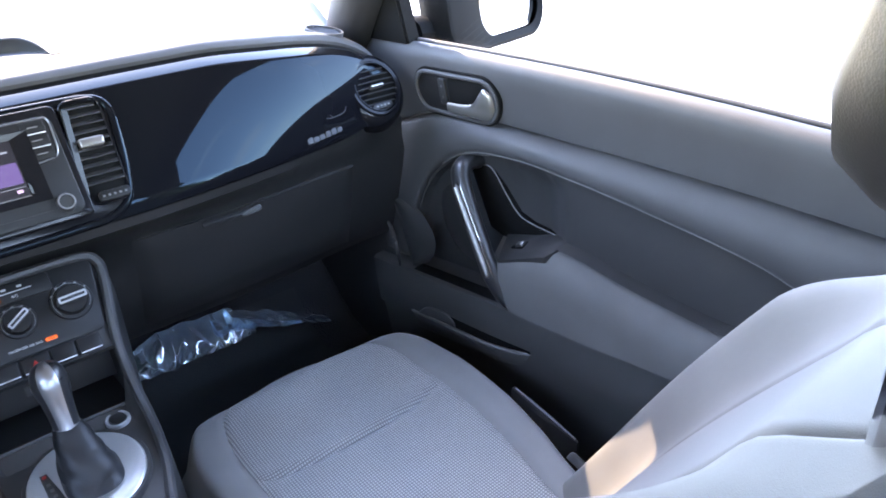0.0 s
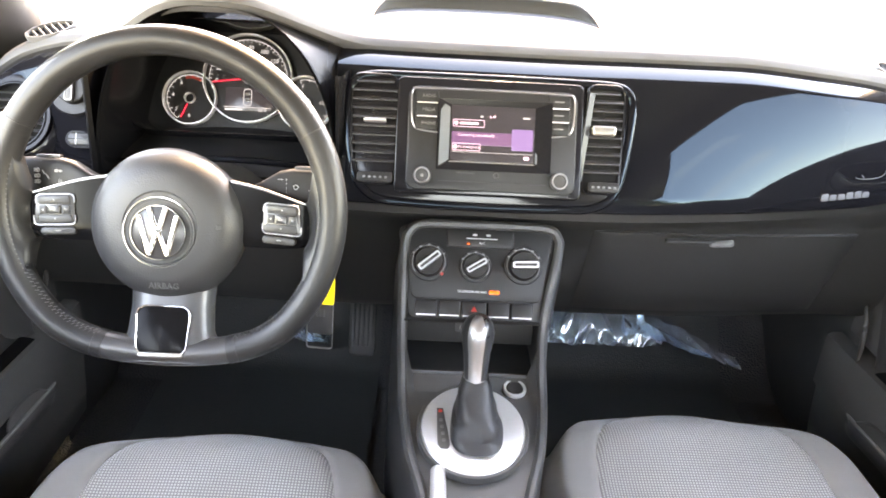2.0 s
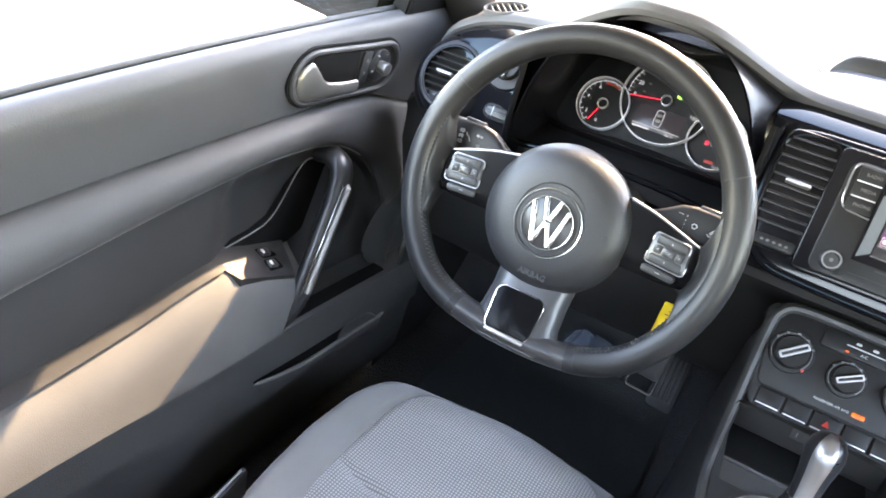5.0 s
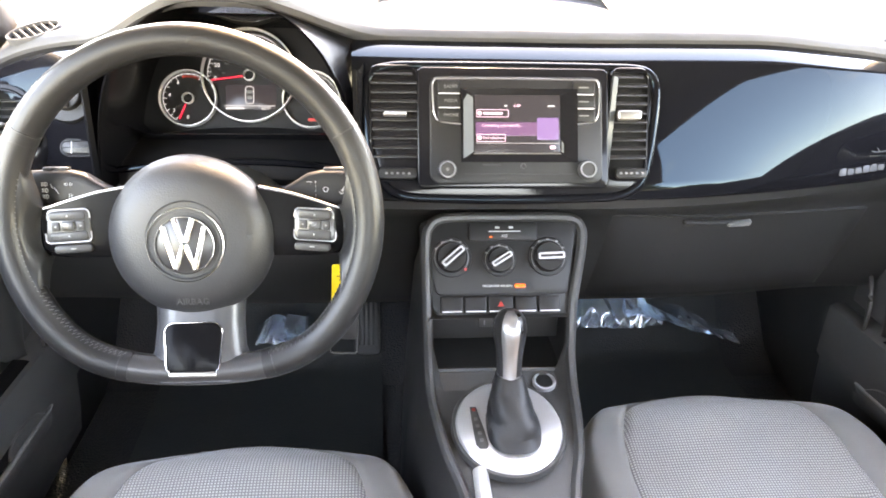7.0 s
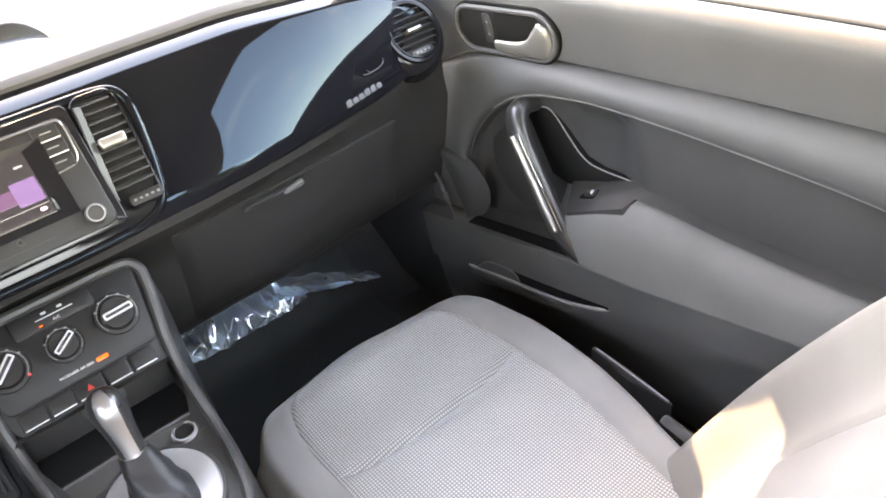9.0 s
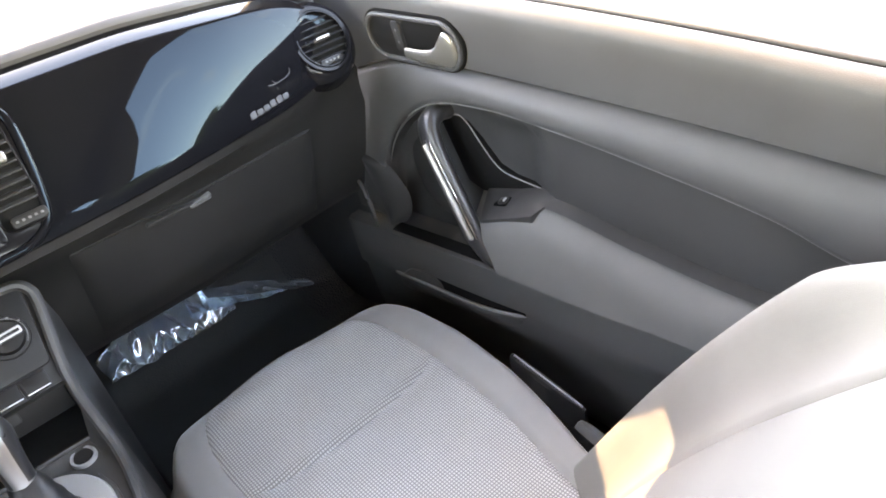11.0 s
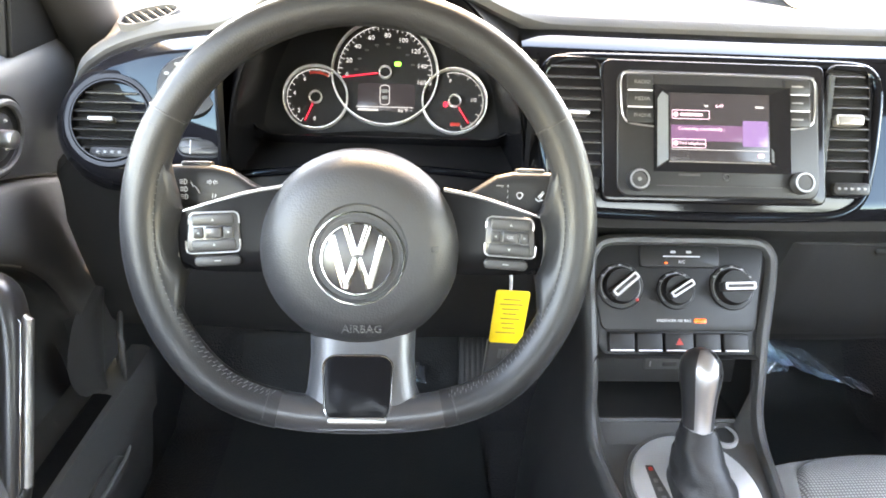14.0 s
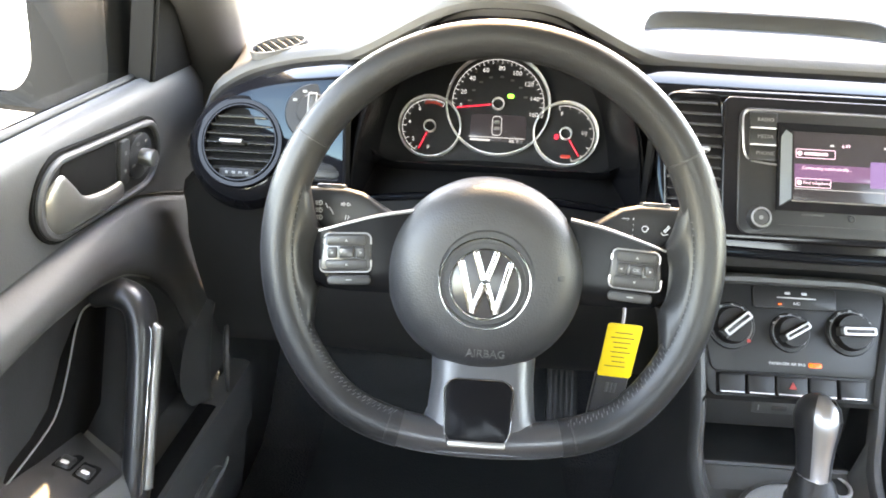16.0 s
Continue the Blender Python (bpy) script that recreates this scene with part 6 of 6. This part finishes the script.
for u, v, r, turn in ((-0.0625, 0.0, 0.0255, 40), (0.0, -0.004, 0.0215, 32), (0.064, 0.0, 0.0255, 2)):
    m = HV @ Matrix.Translation((u, v, 0))
    bm = bmesh.new()
    lathe(bm, m, [(r, 0.0), (r, 0.003), (r - 0.001, 0.0045), (r * 0.8, 0.005), (r * 0.78, 0.0045), (r * 0.75, 0.012), (r * 0.70, 0.0145), (0.0001, 0.0145)], 48)
    dl = part("rotary_dial", bm, PANELM, climate, "round black rotary dial")
    bm = bmesh.new()
    tube(bm, [m @ Vector((r * 0.86 * math.cos(radians(a)), r * 0.86 * math.sin(radians(a)), 0.005)) for a in range(-40, 221, 10)], 0.0005, 4)
    part("dial_arc", bm, DIMW, dl)
    t = m @ pose(0, 0, 0, 0, 0, turn)
    o = rrect(r * 1.5, r * 0.42, r * 0.1, 3)
    put("grip", t, o, 0.012, 0.022, 0.003, BLACK, dl)
    bm = bmesh.new()
    o2 = rrect(r * 1.34, r * 0.34, r * 0.09, 3, r * 0.04, 0)
    band(bm, t, o2, inset(o2, r * 0.1), 0.018, 0.0232, 0.0005)
    part("grip_frame", bm, TRIMM, dl, "silver outline on the grip")
    for k in range(5):
        a = radians(150 - 30 * k)
        put("dial_mark", m, rrect(0.0035, 0.0022, 0.0006, 2, r * 0.9 * math.cos(a), r * 0.9 * math.sin(a)), 0.004, 0.0056, 0.0001, DIMW, dl)
put("red_mark", HV, rrect(0.004, 0.004, 0.0015, 3, -0.0445, -0.0155), 0.001, 0.0052, 0.0001, RED, climate)
words("notice", "PASSENGER AIR BAG", 0.0042, HV @ Matrix.Translation((-0.003, -0.0375, 0.0021)), WHITE, climate, 0.0001)
put("amber_lamp", HV, rrect(0.0135, 0.0046, 0.0005, 1, 0.0265, -0.0375), 0.001, 0.0026, 0.0001, AMBER, climate, "lit amber telltale")
words("lamp_word", "OFF", 0.004, HV @ Matrix.Translation((0.0265, -0.0375, 0.0027)), BLACK, climate, 0.0001)
for k in range(5):
    w = 0.0335 if k == 2 else 0.0295
    u = (-0.0635, -0.0325, 0.0, 0.0325, 0.0635)[k]
    key = put("push_key", HV, rrect(w - 0.001, 0.021, 0.0015, 2, u, -0.0615), -0.002, 0.007, 0.0015, PANELM, climate)
    put("key_strip", HV, rrect(w - 0.004, 0.0016, 0.0004, 1, u, -0.0700), 0.005, 0.0082, 0.0003, SATSIL, key)
    if k == 2:
        bm = bmesh.new()
        plate(bm, HV, [(u - 0.0042, -0.064), (u + 0.0042, -0.064), (u, -0.0565)], 0.006, 0.0078, 0.0001)
        part("hazard_triangle", bm, RED, key, "red hazard triangle")

# ---- centre console ----
console = thing("centre_console", "dark centre console with an open tray and satin grey edges", "console", (0.005, -0.2, 0.1))
bm = bmesh.new()
# open tray below the keys
rows = []
for x in (-0.090, -0.088, 0.092, 0.094):
    f = 0.02 if x in (-0.090, 0.094) else 0.0
    rows.append([(x, -0.022, 0.43 - f * 0.2), (x, 0.11, 0.43), (x, 0.115, 0.42), (x, 0.115, 0.345), (x, 0.11, 0.337), (x, -0.016, 0.338)])
vs = grid(bm, rows)
cap(bm, vs[0]), cap(bm, vs[-1])
part("tray", bm, RUBBER, console, "open black tray")
UM = plane((0.008, 0.0205, 0.397), 3)
usb = put("usb_port", UM, rrect(0.052, 0.015, 0.003, 3, 0, 0), -0.004, 0.0015, 0.001, GREYP, console, "small charcoal socket plate")
put("usb_socket", UM, rrect(0.017, 0.0055, 0.001, 2, 0.004, 0.0), 0.001, 0.0022, 0.0002, RUBBER, usb)
put("usb_mark", UM, rrect(0.0015, 0.007, 0.0005, 2, -0.019, 0.0), 0.001, 0.002, 0.0002, DIMW, usb)
bm = bmesh.new()
grid(bm, [[(x, 0.0225, 0.429), (x, 0.0205, 0.40), (x, 0.0185, 0.375), (x, 0.020, 0.372), (x, 0.03, 0.371)] for x in (-0.086, 0.002, 0.09)])
part("tray_valance", bm, RUBBER, console, "black strip above the open tray")
LEFT = spline([(0.0145, 0.052, 0.5355), (-0.045, 0.052, 0.5355), (-0.073, 0.0505, 0.5335), (-0.0845, 0.0455, 0.5255), (-0.0885, 0.038, 0.512), (-0.089, 0.010, 0.468), (-0.0875, -0.018, 0.415), (-0.0855, -0.031, 0.365), (-0.0835, -0.055, 0.338), (-0.078, -0.10, 0.326), (-0.070, -0.145, 0.318), (-0.055, -0.195, 0.307), (-0.046, -0.25, 0.297), (-0.046, -0.40, 0.28)], 84)
RIGHT = [Vector((2 * curve([(0.33, 0.0075), (0.42, 0.0035), (0.535, 0.0145)], p.z) - p.x, p.y - 0.003 * smooth_step(0.53, 0.49, p.z), p.z)) for p in LEFT]
for pts in (LEFT, RIGHT):
    sg = -1 if pts is LEFT else 1
    bm = bmesh.new()
    rows = []
    for k, p in enumerate(pts):
        t = (pts[min(k + 1, len(pts) - 1)] - pts[max(k - 1, 0)]).normalized()
        o = t.cross(Vector((0, -0.84, 0.54))).normalized() * -sg
        n = t.cross(o).normalized() * sg
        if k == 0:
            o, n = Vector((0, 0.54, 0.84)), Vector((0, -0.84, 0.54))
        rows.append([p + o * a + n * b for a, b in ((-0.004, -0.008), (-0.0035, 0.002), (-0.001, 0.0055), (0.0035, 0.0065), (0.0075, 0.004), (0.0098, -0.003), (0.0105, -0.016))])
    grid(bm, rows)
    part("edge_rail", bm, GREYP, console, "satin charcoal edge rail")
    bm = bmesh.new()
    rows = [[(p.x + sg * 0.0095, p.y + 0.004, p.z - 0.006), (p.x + sg * 0.016, p.y + 0.03, p.z - 0.05), (p.x + sg * 0.025, max(p.y + 0.12, 0.0) if p.y > -0.05 else p.y + 0.06, (p.z - 0.05) * 0.5), (p.x + sg * 0.03, max(p.y + 0.14, 0.0) if p.y > -0.05 else p.y + 0.08, 0.0)] for p in pts if p.z < 0.515]
    grid(bm, rows)
    part("console_side", bm, BLACK, console, "black console flank")
bm = bmesh.new()
rows = []
for a, b in list(zip(LEFT, RIGHT))[20:]:
    if a.y > -0.017:
        continue
    row = []
    for k in range(13):
        q = a.lerp(b, k / 12)
        q.z = min(q.z - 0.002, 0.334 + (q.y + 0.031) * 0.158) if 0 < k < 12 else q.z - 0.002
        row.append(tuple(q))
    rows.append(row)
grid(bm, rows)
part("console_top", bm, GREYP, console, "charcoal console top")
bm = bmesh.new()
tube(bm, [(-0.085, -0.017, 0.3465), (0.0, -0.0185, 0.3475), (0.098, -0.020, 0.3465)], 0.003, 6)
part("tray_lip", bm, GREYP, console, "thin grey lip of the tray")
bm = bmesh.new()
grid(bm, [[(x, -0.018, 0.346), (x, -0.026, 0.341), (x, -0.045, 0.331)] for x in (-0.085, 0.0, 0.098)])
part("tray_sill", bm, GREYP, console)
GM = plane((0.006, -0.111, 0.3275), 90 - 9)
bm = bmesh.new()
sm = plane((0.0655, -0.036, 0.3375), 90 - 9)
ring(bm, sm, 0.0118, 0.0156, -0.003, 0.0025, 36)
soc = part("socket_ring", bm, TRIMM, console, "silver ring of the 12 volt socket")
bm = bmesh.new()
lathe(bm, sm, [(0.011, 0.0), (0.0105, 0.002), (0.0001, 0.0014)], 30)
part("socket_well", bm, RUBBER, soc)

# ---- gear lever ----
lever = thing("gear_lever", "automatic gear lever with silver grip and black boot", "gear lever", GM.translation)
bm = bmesh.new()
lathe(bm, GM, [(0.069, -0.004), (0.0685, 0.002), (0.066, 0.0045), (0.06, 0.005), (0.0001, 0.005)], 64, 0.97, 1.06)
gate = part("gate_plate", bm, SILVER, lever, "oval brushed silver gate plate")
bm = bmesh.new()
ring(bm, GM, 0.0675, 0.0735, -0.006, 0.003, 64, 0.97, 1.06)
part("gate_rim", bm, GREYP, lever, "charcoal rim round the gate")
slot = [(-0.046, 0.029), (-0.038, 0.029), (-0.0355, 0.012), (-0.032, -0.006), (-0.029, -0.03), (-0.0315, -0.036), (-0.0405, -0.036), (-0.0445, -0.030), (-0.0455, -0.008)]
put("position_strip", GM, slot[::-1], 0.004, 0.0058, 0.0004, GREYP, gate, "grey strip of gear marks")
put("gear_mark", GM, rrect(0.0045, 0.0045, 0.001, 2, -0.0415, 0.024), 0.005, 0.0064, 0.0001, RED, gate)
for k in range(4):
    put("gear_mark", GM, rrect(0.0045, 0.005, 0.001, 2, -0.0405 + 0.0012 * k, 0.009 - 0.0108 * k), 0.005, 0.0063, 0.0001, FAINT, gate)
bm = bmesh.new()
rows = []
base_c, top_c = Vector((0.010, -0.118, 0.329)), Vector((0.006, -0.086, 0.392))
for k in range(13):
    f = k / 12
    c = base_c.lerp(top_c, f)
    rx = 0.019 * (1 - f) ** 0.8 + 0.0145
    ry = 0.029 * (1 - f) ** 0.8 + 0.0145
    wob = 0.0009 * math.sin(k * 2.4)
    row = []
    for j in range(32):
        a = 2 * math.pi * j / 32
        q = abs(math.cos(a)) ** 0.75 * (1 if math.cos(a) > 0 else -1), abs(math.sin(a)) ** 0.75 * (1 if math.sin(a) > 0 else -1)
        fold = 1 + 0.055 * math.sin(3 * a + 1.3 * k) * (1 - f) * min(1, 6 * f + 0.15) + wob / 0.03
        row.append((c.x + rx * q[0] * fold, c.y + ry * q[1] * fold, c.z + 0.004 * math.sin(2 * a + k * 0.8) * (1 - f) * f * 4))
    rows.append(row)
grid(bm, rows, wrap=True)
part("boot", bm, HUBM, lever, "soft black leather boot")
ax = (Vector((0.0065, -0.060, 0.462)) - Vector((0.006, -0.086, 0.388))).normalized()
side_v = Vector((1, 0, 0))
rot = Matrix((side_v, ax.cross(side_v), ax)).transposed().to_4x4()
SK = Matrix.Translation((0.006, -0.086, 0.388)) @ rot
bm = bmesh.new()
lathe(bm, SK, [(0.0155, -0.004), (0.0155, 0.003), (0.014, 0.004), (0.014, 0.018)], 32)
part("grip_collar", bm, GRIPM, lever, "silver collar under the grip")
shape = [(0.0138, 0.002), (0.0145, 0.018), (0.0160, 0.035), (0.0182, 0.048), (0.0192, 0.060), (0.0172, 0.071), (0.0125, 0.0785), (0.0065, 0.0822), (0.0001, 0.083)]
bm = bmesh.new()
lathe(bm, SK, shape, 40, 1.08, 1.38)
grip = part("grip", bm, SATIN, lever, "black gear grip")
bm = bmesh.new()
rows = []
for r, hh in [(0.0139, 0.0005)] + shape[:-1]:
    row = []
    for j in range(13):
        a = radians(-131 + 62 * j / 12)
        row.append(SK @ Vector((r * 1.08 * 1.035 * math.cos(a) + 0.0, r * 1.38 * 1.025 * math.sin(a), hh + (0.001 if r < 0.012 else 0))))
    rows.append(row)
grid(bm, rows)
part("grip_inlay", bm, GRIPM, grip, "silver inlay on the grip")

# ---- handbrake ----
hb = thing("handbrake", "black handbrake lever with a silver button", "handbrake", (-0.037, -0.3, 0.28))
bm = bmesh.new()
tube(bm, [(-0.037, -0.232, 0.310), (-0.037, -0.24, 0.310), (-0.037, -0.28, 0.305), (-0.037, -0.40, 0.29)], [0.0125, 0.0135, 0.015, 0.014], 16)
part("brake_grip", bm, LEATHER, hb)
bm = bmesh.new()
tube(bm, [(-0.037, -0.170, 0.315), (-0.037, -0.172, 0.315), (-0.037, -0.238, 0.3105)], [0.007, 0.0092, 0.0098], 16)
part("brake_button", bm, SILVER, hb, "silver release button")

# ---- key in the ignition ----
key = thing("ignition_key", "car key in the ignition with a yellow paper tag", "key", (-0.19, -0.045, 0.53))
bm = bmesh.new()
tube(bm, [(-0.215, 0.01, 0.552), (-0.195, -0.04, 0.55)], [0.016, 0.013], 20)
part("ignition_barrel", bm, SATIN, key, "ignition lock barrel")
bm = bmesh.new()
tube(bm, spline([(-0.196, -0.042, 0.552), (-0.195, -0.05, 0.545), (-0.193, -0.047, 0.535), (-0.192, -0.044, 0.522)], 12), 0.0016, 8)
part("key_loop", bm, SATSIL, key, "thin metal loop")
TM = Matrix(((1, 0, 0, -0.1915), (0, 0, -1, -0.045), (0, 1, 0, 0.493), (0, 0, 0, 1))) @ pose(0, 0, 0, 4, 0, -3)
tag = put("paper_tag", TM, rrect(0.034, 0.062, 0.003, 3), 0.0, 0.0012, 0.0003, YELLOW, key, "yellow handwritten paper tag")
random.seed(11)
for k in range(8):
    put("writing_bar", TM, rrect(0.012 + 0.012 * random.random(), 0.0009, 0.0003, 1, 0.003 * (random.random() - 0.5), 0.021 - 0.0056 * k), 0.001, 0.0015, 0.0001, BLACK, tag)
fob = put("key_fob", TM, rrect(0.033, 0.05, 0.005, 4, -0.0005, -0.055), -0.006, 0.0, 0.002, BLACK, key, "black key fob")
bm = bmesh.new()
o = rrect(0.034, 0.075, 0.004, 4, -0.001, -0.066)
band(bm, TM, o, inset(o, 0.0008), -0.004, -0.001, 0.0003)
part("fob_edge", bm, LEVERM, key, "bright edge of the clear sleeve")
for k in range(3):
    put("writing_bar", TM, rrect(0.003, 0.012, 0.0004, 1, -0.004 + 0.004 * k, -0.045), -0.0005, 0.0005, 0.0001, GREYP, fob)

# ---- badge on the fascia ----
badge = thing("dash_badge", "small chrome script badge and outline emblem on the fascia", "badge", (0.49, 0.064, 0.604))
for k in range(6):
    x = 0.455 + 0.0126 * k
    z = 0.603 + 0.0004 * k
    m = plane((x, face_y(x, z) - 0.0006, z), 26.8, 8)
    hgt = (0.0100, 0.0078, 0.0078, 0.0094, 0.0098, 0.0078)[k]
    bm = bmesh.new()
    lean = [(u + 0.25 * v, v) for u, v in rrect(0.0104, hgt, 0.002, 4, 0, hgt / 2 - 0.0045)]
    plate(bm, m, lean, -0.001, 0.0010, 0.0004)
    part("badge_stroke", bm, SCRIPTM, badge)
bm = bmesh.new()
tube(bm, [(0.452 + 0.0118 * k, face_y(0.452 + 0.0118 * k, 0.5995) - 0.0006, 0.5995 + 0.0004 * k) for k in range(7)], 0.0006, 5)
part("badge_underline", bm, SCRIPTM, badge)
x, z = 0.518, 0.630
m = plane((x, face_y(x, z) - 0.0006, z), 26.8, 8)
bm = bmesh.new()
tube(bm, [m @ Vector(p) for p in spline([(-0.022, -0.003, 0.0005), (-0.012, -0.005, 0.0005), (0.008, -0.004, 0.0005), (0.02, 0.0, 0.0005), (0.024, 0.006, 0.0005)], 16)], 0.0007, 5)
tube(bm, [m @ Vector(p) for p in ((-0.017, 0.007, 0.0005), (-0.008, -0.004, 0.0005))], 0.0006, 5)
part("badge_outline", bm, SCRIPTM, badge)

# ---- footwells ----
for cx, nm in ((0.37, "passenger"), (-0.37, "driver")):
    fm = thing("floor_mat", "black rubber floor mat in the %s footwell" % nm, "floor mat", (cx, 0.2, 0.0), "floor mats")
    bm = bmesh.new()
    rows = []
    for k in range(21):
        x = cx - 0.22 + 0.44 * k / 20
        rows.append([(x, -0.15, 0.013), (x, 0.2, 0.014), (x, 0.42, 0.016), (x, 0.46, 0.035), (x, 0.53, 0.13)])
    grid(bm, rows)
    bmesh.ops.solidify(bm, geom=bm.faces[:], thickness=0.006)
    part("mat_sheet", bm, MATM, fm)


def film(name, label, tops, lows, y0, seed, amp, n, freq=1.0, parent=None):
    """A crumpled strip of clear film hanging between an upper and a lower edge."""
    bm = bmesh.new()
    x0, x1 = tops[0][0], tops[-1][0]
    rows = []
    for i in range(n):
        f = i / (n - 1)
        x = x0 + (x1 - x0) * f
        t, b = curve(tops, x), curve(lows, x)
        t += 0.008 * noise.noise(Vector((x * 30, seed, 1.5)))
        b += 0.006 * noise.noise(Vector((x * 40, seed, 7.5)))
        row = []
        for j in range(19):
            v = j / 18
            q = 1 - 2 * abs(noise.noise(Vector((x * 17 * freq + v * 0.6, seed, v * 0.6))))
            r = 1 - 2 * abs(noise.noise(Vector((x * 31 * freq - v * 0.8, seed + 5, v * 0.9))))
            d = amp * (0.7 * q + 0.4 * r) * (0.35 + 0.65 * math.sin(math.pi * min(1, v + 0.12)))
            row.append((x + 0.35 * amp * q, y0 + 0.05 * v - d, b + (t - b) * v + 0.35 * d))
        rows.append(row)
    grid(bm, rows)
    return part(name, bm, FILM, parent, label, angle=60)


for at, label, sheet, strands in (
    ((0.3, 0.46, 0.1), "crumpled clear plastic film along the passenger toe board",
     ([(0.16, 0.130), (0.263, 0.165), (0.40, 0.158), (0.44, 0.122)], [(0.16, 0.105), (0.236, 0.098), (0.35, 0.098), (0.44, 0.100)], 0.455, 3.3, 0.032, 100, 1.0),
     (((0.36, 0.152), (0.47, 0.108), 0.014), ((0.40, 0.160), (0.56, 0.083), 0.010), ((0.42, 0.128), (0.625, 0.052), 0.012))),
    ((-0.33, 0.41, 0.1), "crumpled scraps of clear plastic film on the driver's toe board",
     ([(-0.40, 0.118), (-0.36, 0.145), (-0.33, 0.128)], [(-0.40, 0.110), (-0.33, 0.112)], 0.40, 8.1, 0.016, 60, 2.2),
     (((-0.34, 0.150), (-0.26, 0.122), 0.008), ((-0.35, 0.128), (-0.25, 0.112), 0.008), ((-0.30, 0.152), (-0.27, 0.115), 0.006)))):
    wrap_film = thing("plastic_film", label, "plastic film", at)
    film("film_sheet", "crumpled clear film", *sheet[:4], sheet[4], sheet[5], sheet[6], parent=wrap_film)
    for q, ((xa, za), (xb, zb), w) in enumerate(strands):
        film("film_strand", "thin bright fold of the film", [(xa, za + w * 0.5), (xb, zb + w * 0.2)], [(xa, za - w * 0.5), (xb, zb - w * 0.2)], sheet[2] - 0.006, sheet[3] + 2 + q, 0.010, 50, 1.6, parent=wrap_film)
for x, z, w, tall in ((-0.272, 0.284, 0.078, 0.048), (-0.175, 0.20, 0.05, 0.12)):
    pd = thing("pedal", "black rubber-faced foot pedal", "pedal", (x, 0.35, z - 0.02), "pedals")
    bm = bmesh.new()
    m = plane((x, 0.33, z), 30)
    plate(bm, m, rrect(w, tall, 0.01, 4), -0.006, 0.006, 0.003)
    part("pedal_pad", bm, RUBBER, pd)
    for k in range(5):
        bm = bmesh.new()
        plate(bm, m, rrect(w * 0.11, tall * 0.7, 0.002, 2, w * 0.17 * (k - 2), 0), 0.005, 0.0085, 0.001)
        part("tread", bm, BLACK, pd)
    bm = bmesh.new()
    tube(bm, spline([(x, 0.34, z + 0.01), (x, 0.40, z + 0.09), (x, 0.45, z + 0.2)], 8), 0.008, 8)
    part("pedal_arm", bm, BLACK, pd)

# wedges of trim in the footwell corners
for sg in (-1, 1):
    bm = bmesh.new()
    front = spline([(0, 0.197, 0.411), (0, 0.172, 0.345), (0, 0.147, 0.266)], 14)
    rear = spline([(0, 0.195, 0.4115), (0, 0.125, 0.402), (0, 0.090, 0.376), (0, 0.073, 0.340), (0, 0.094, 0.296), (0, 0.146, 0.2655)], 14)
    rows = [[(sg * (0.692 - 0.012 * math.sin(math.pi * min(1.0, 0.15 + 0.85 * j / 8))), p.y + (q.y - p.y) * j / 8, p.z + (q.z - p.z) * j / 8) for j in range(9)] for p, q in zip(front, rear)]
    grid(bm, rows)
    bmesh.ops.solidify(bm, geom=bm.faces[:], thickness=0.006)
    wedge = tagged(part("kick_panel", bm, DOORB), "grey trim wedge in the footwell corner", "trim", kind="structure")
    bm = bmesh.new()
    edge = spline([(0.676, 0.215, 0.372), (0.672, 0.190, 0.345), (0.668, 0.172, 0.305), (0.668, 0.168, 0.262)], 14)
    tube(bm, [(sg * p.x, p.y, p.z) for p in edge], [0.0015 + 0.0035 * math.sin(math.pi * k / 13) for k in range(14)], 8)
    part("wedge_edge", bm, BLACK, wedge, "rounded grey edge ahead of the wedge")

# ---- door mirrors ----
for sg in (-1, 1):
    mr = thing("door_mirror", "dark door mirror housing with reflecting glass", "door mirror", (sg * 0.95, 0.17, 0.75), "door mirrors")
    mm = plane((sg * (0.985 if sg > 0 else 0.94), 0.15, 0.757), 4, sg * 14)
    o = rrect(0.235, 0.175, 0.06, 8)
    bm = bmesh.new()
    shell_o = rrect(0.335, 0.190, 0.062, 8, -sg * 0.044, -0.002)
    rows = [[mm @ Vector((x, y, h)) for x, y in inset(shell_o if e != 0.012 else o, e)] for h, e in ((-0.09, 0.05), (-0.07, 0.025), (-0.03, 0.006), (0.0, 0.0), (0.012, 0.002), (0.016, 0.009), (0.008, 0.012))]
    vs = grid(bm, rows, wrap=True)
    cap(bm, vs[0])
    part("housing", bm, CORNERM, mr, "dark mirror housing")
    put("mirror_glass", mm, inset(o, 0.011), -0.002, 0.005, 0.001, MIRROR, mr, "mirror glass")
    bm = bmesh.new()
    rows = []
    for x, y, z, r in ((0.745, 0.16, 0.715, 0.03), (0.80, 0.17, 0.712, 0.028), (0.87, 0.18, 0.72, 0.03), (0.93, 0.18, 0.74, 0.035)):
        rows.append([(sg * x, y + 0.045 * math.cos(a * math.pi / 6), z + r * math.sin(a * math.pi / 6)) for a in range(12)])
    vs = grid(bm, rows, wrap=True)
    cap(bm, vs[0]), cap(bm, vs[-1])
    part("mirror_foot", bm, CORNERM, mr, "black mirror foot")
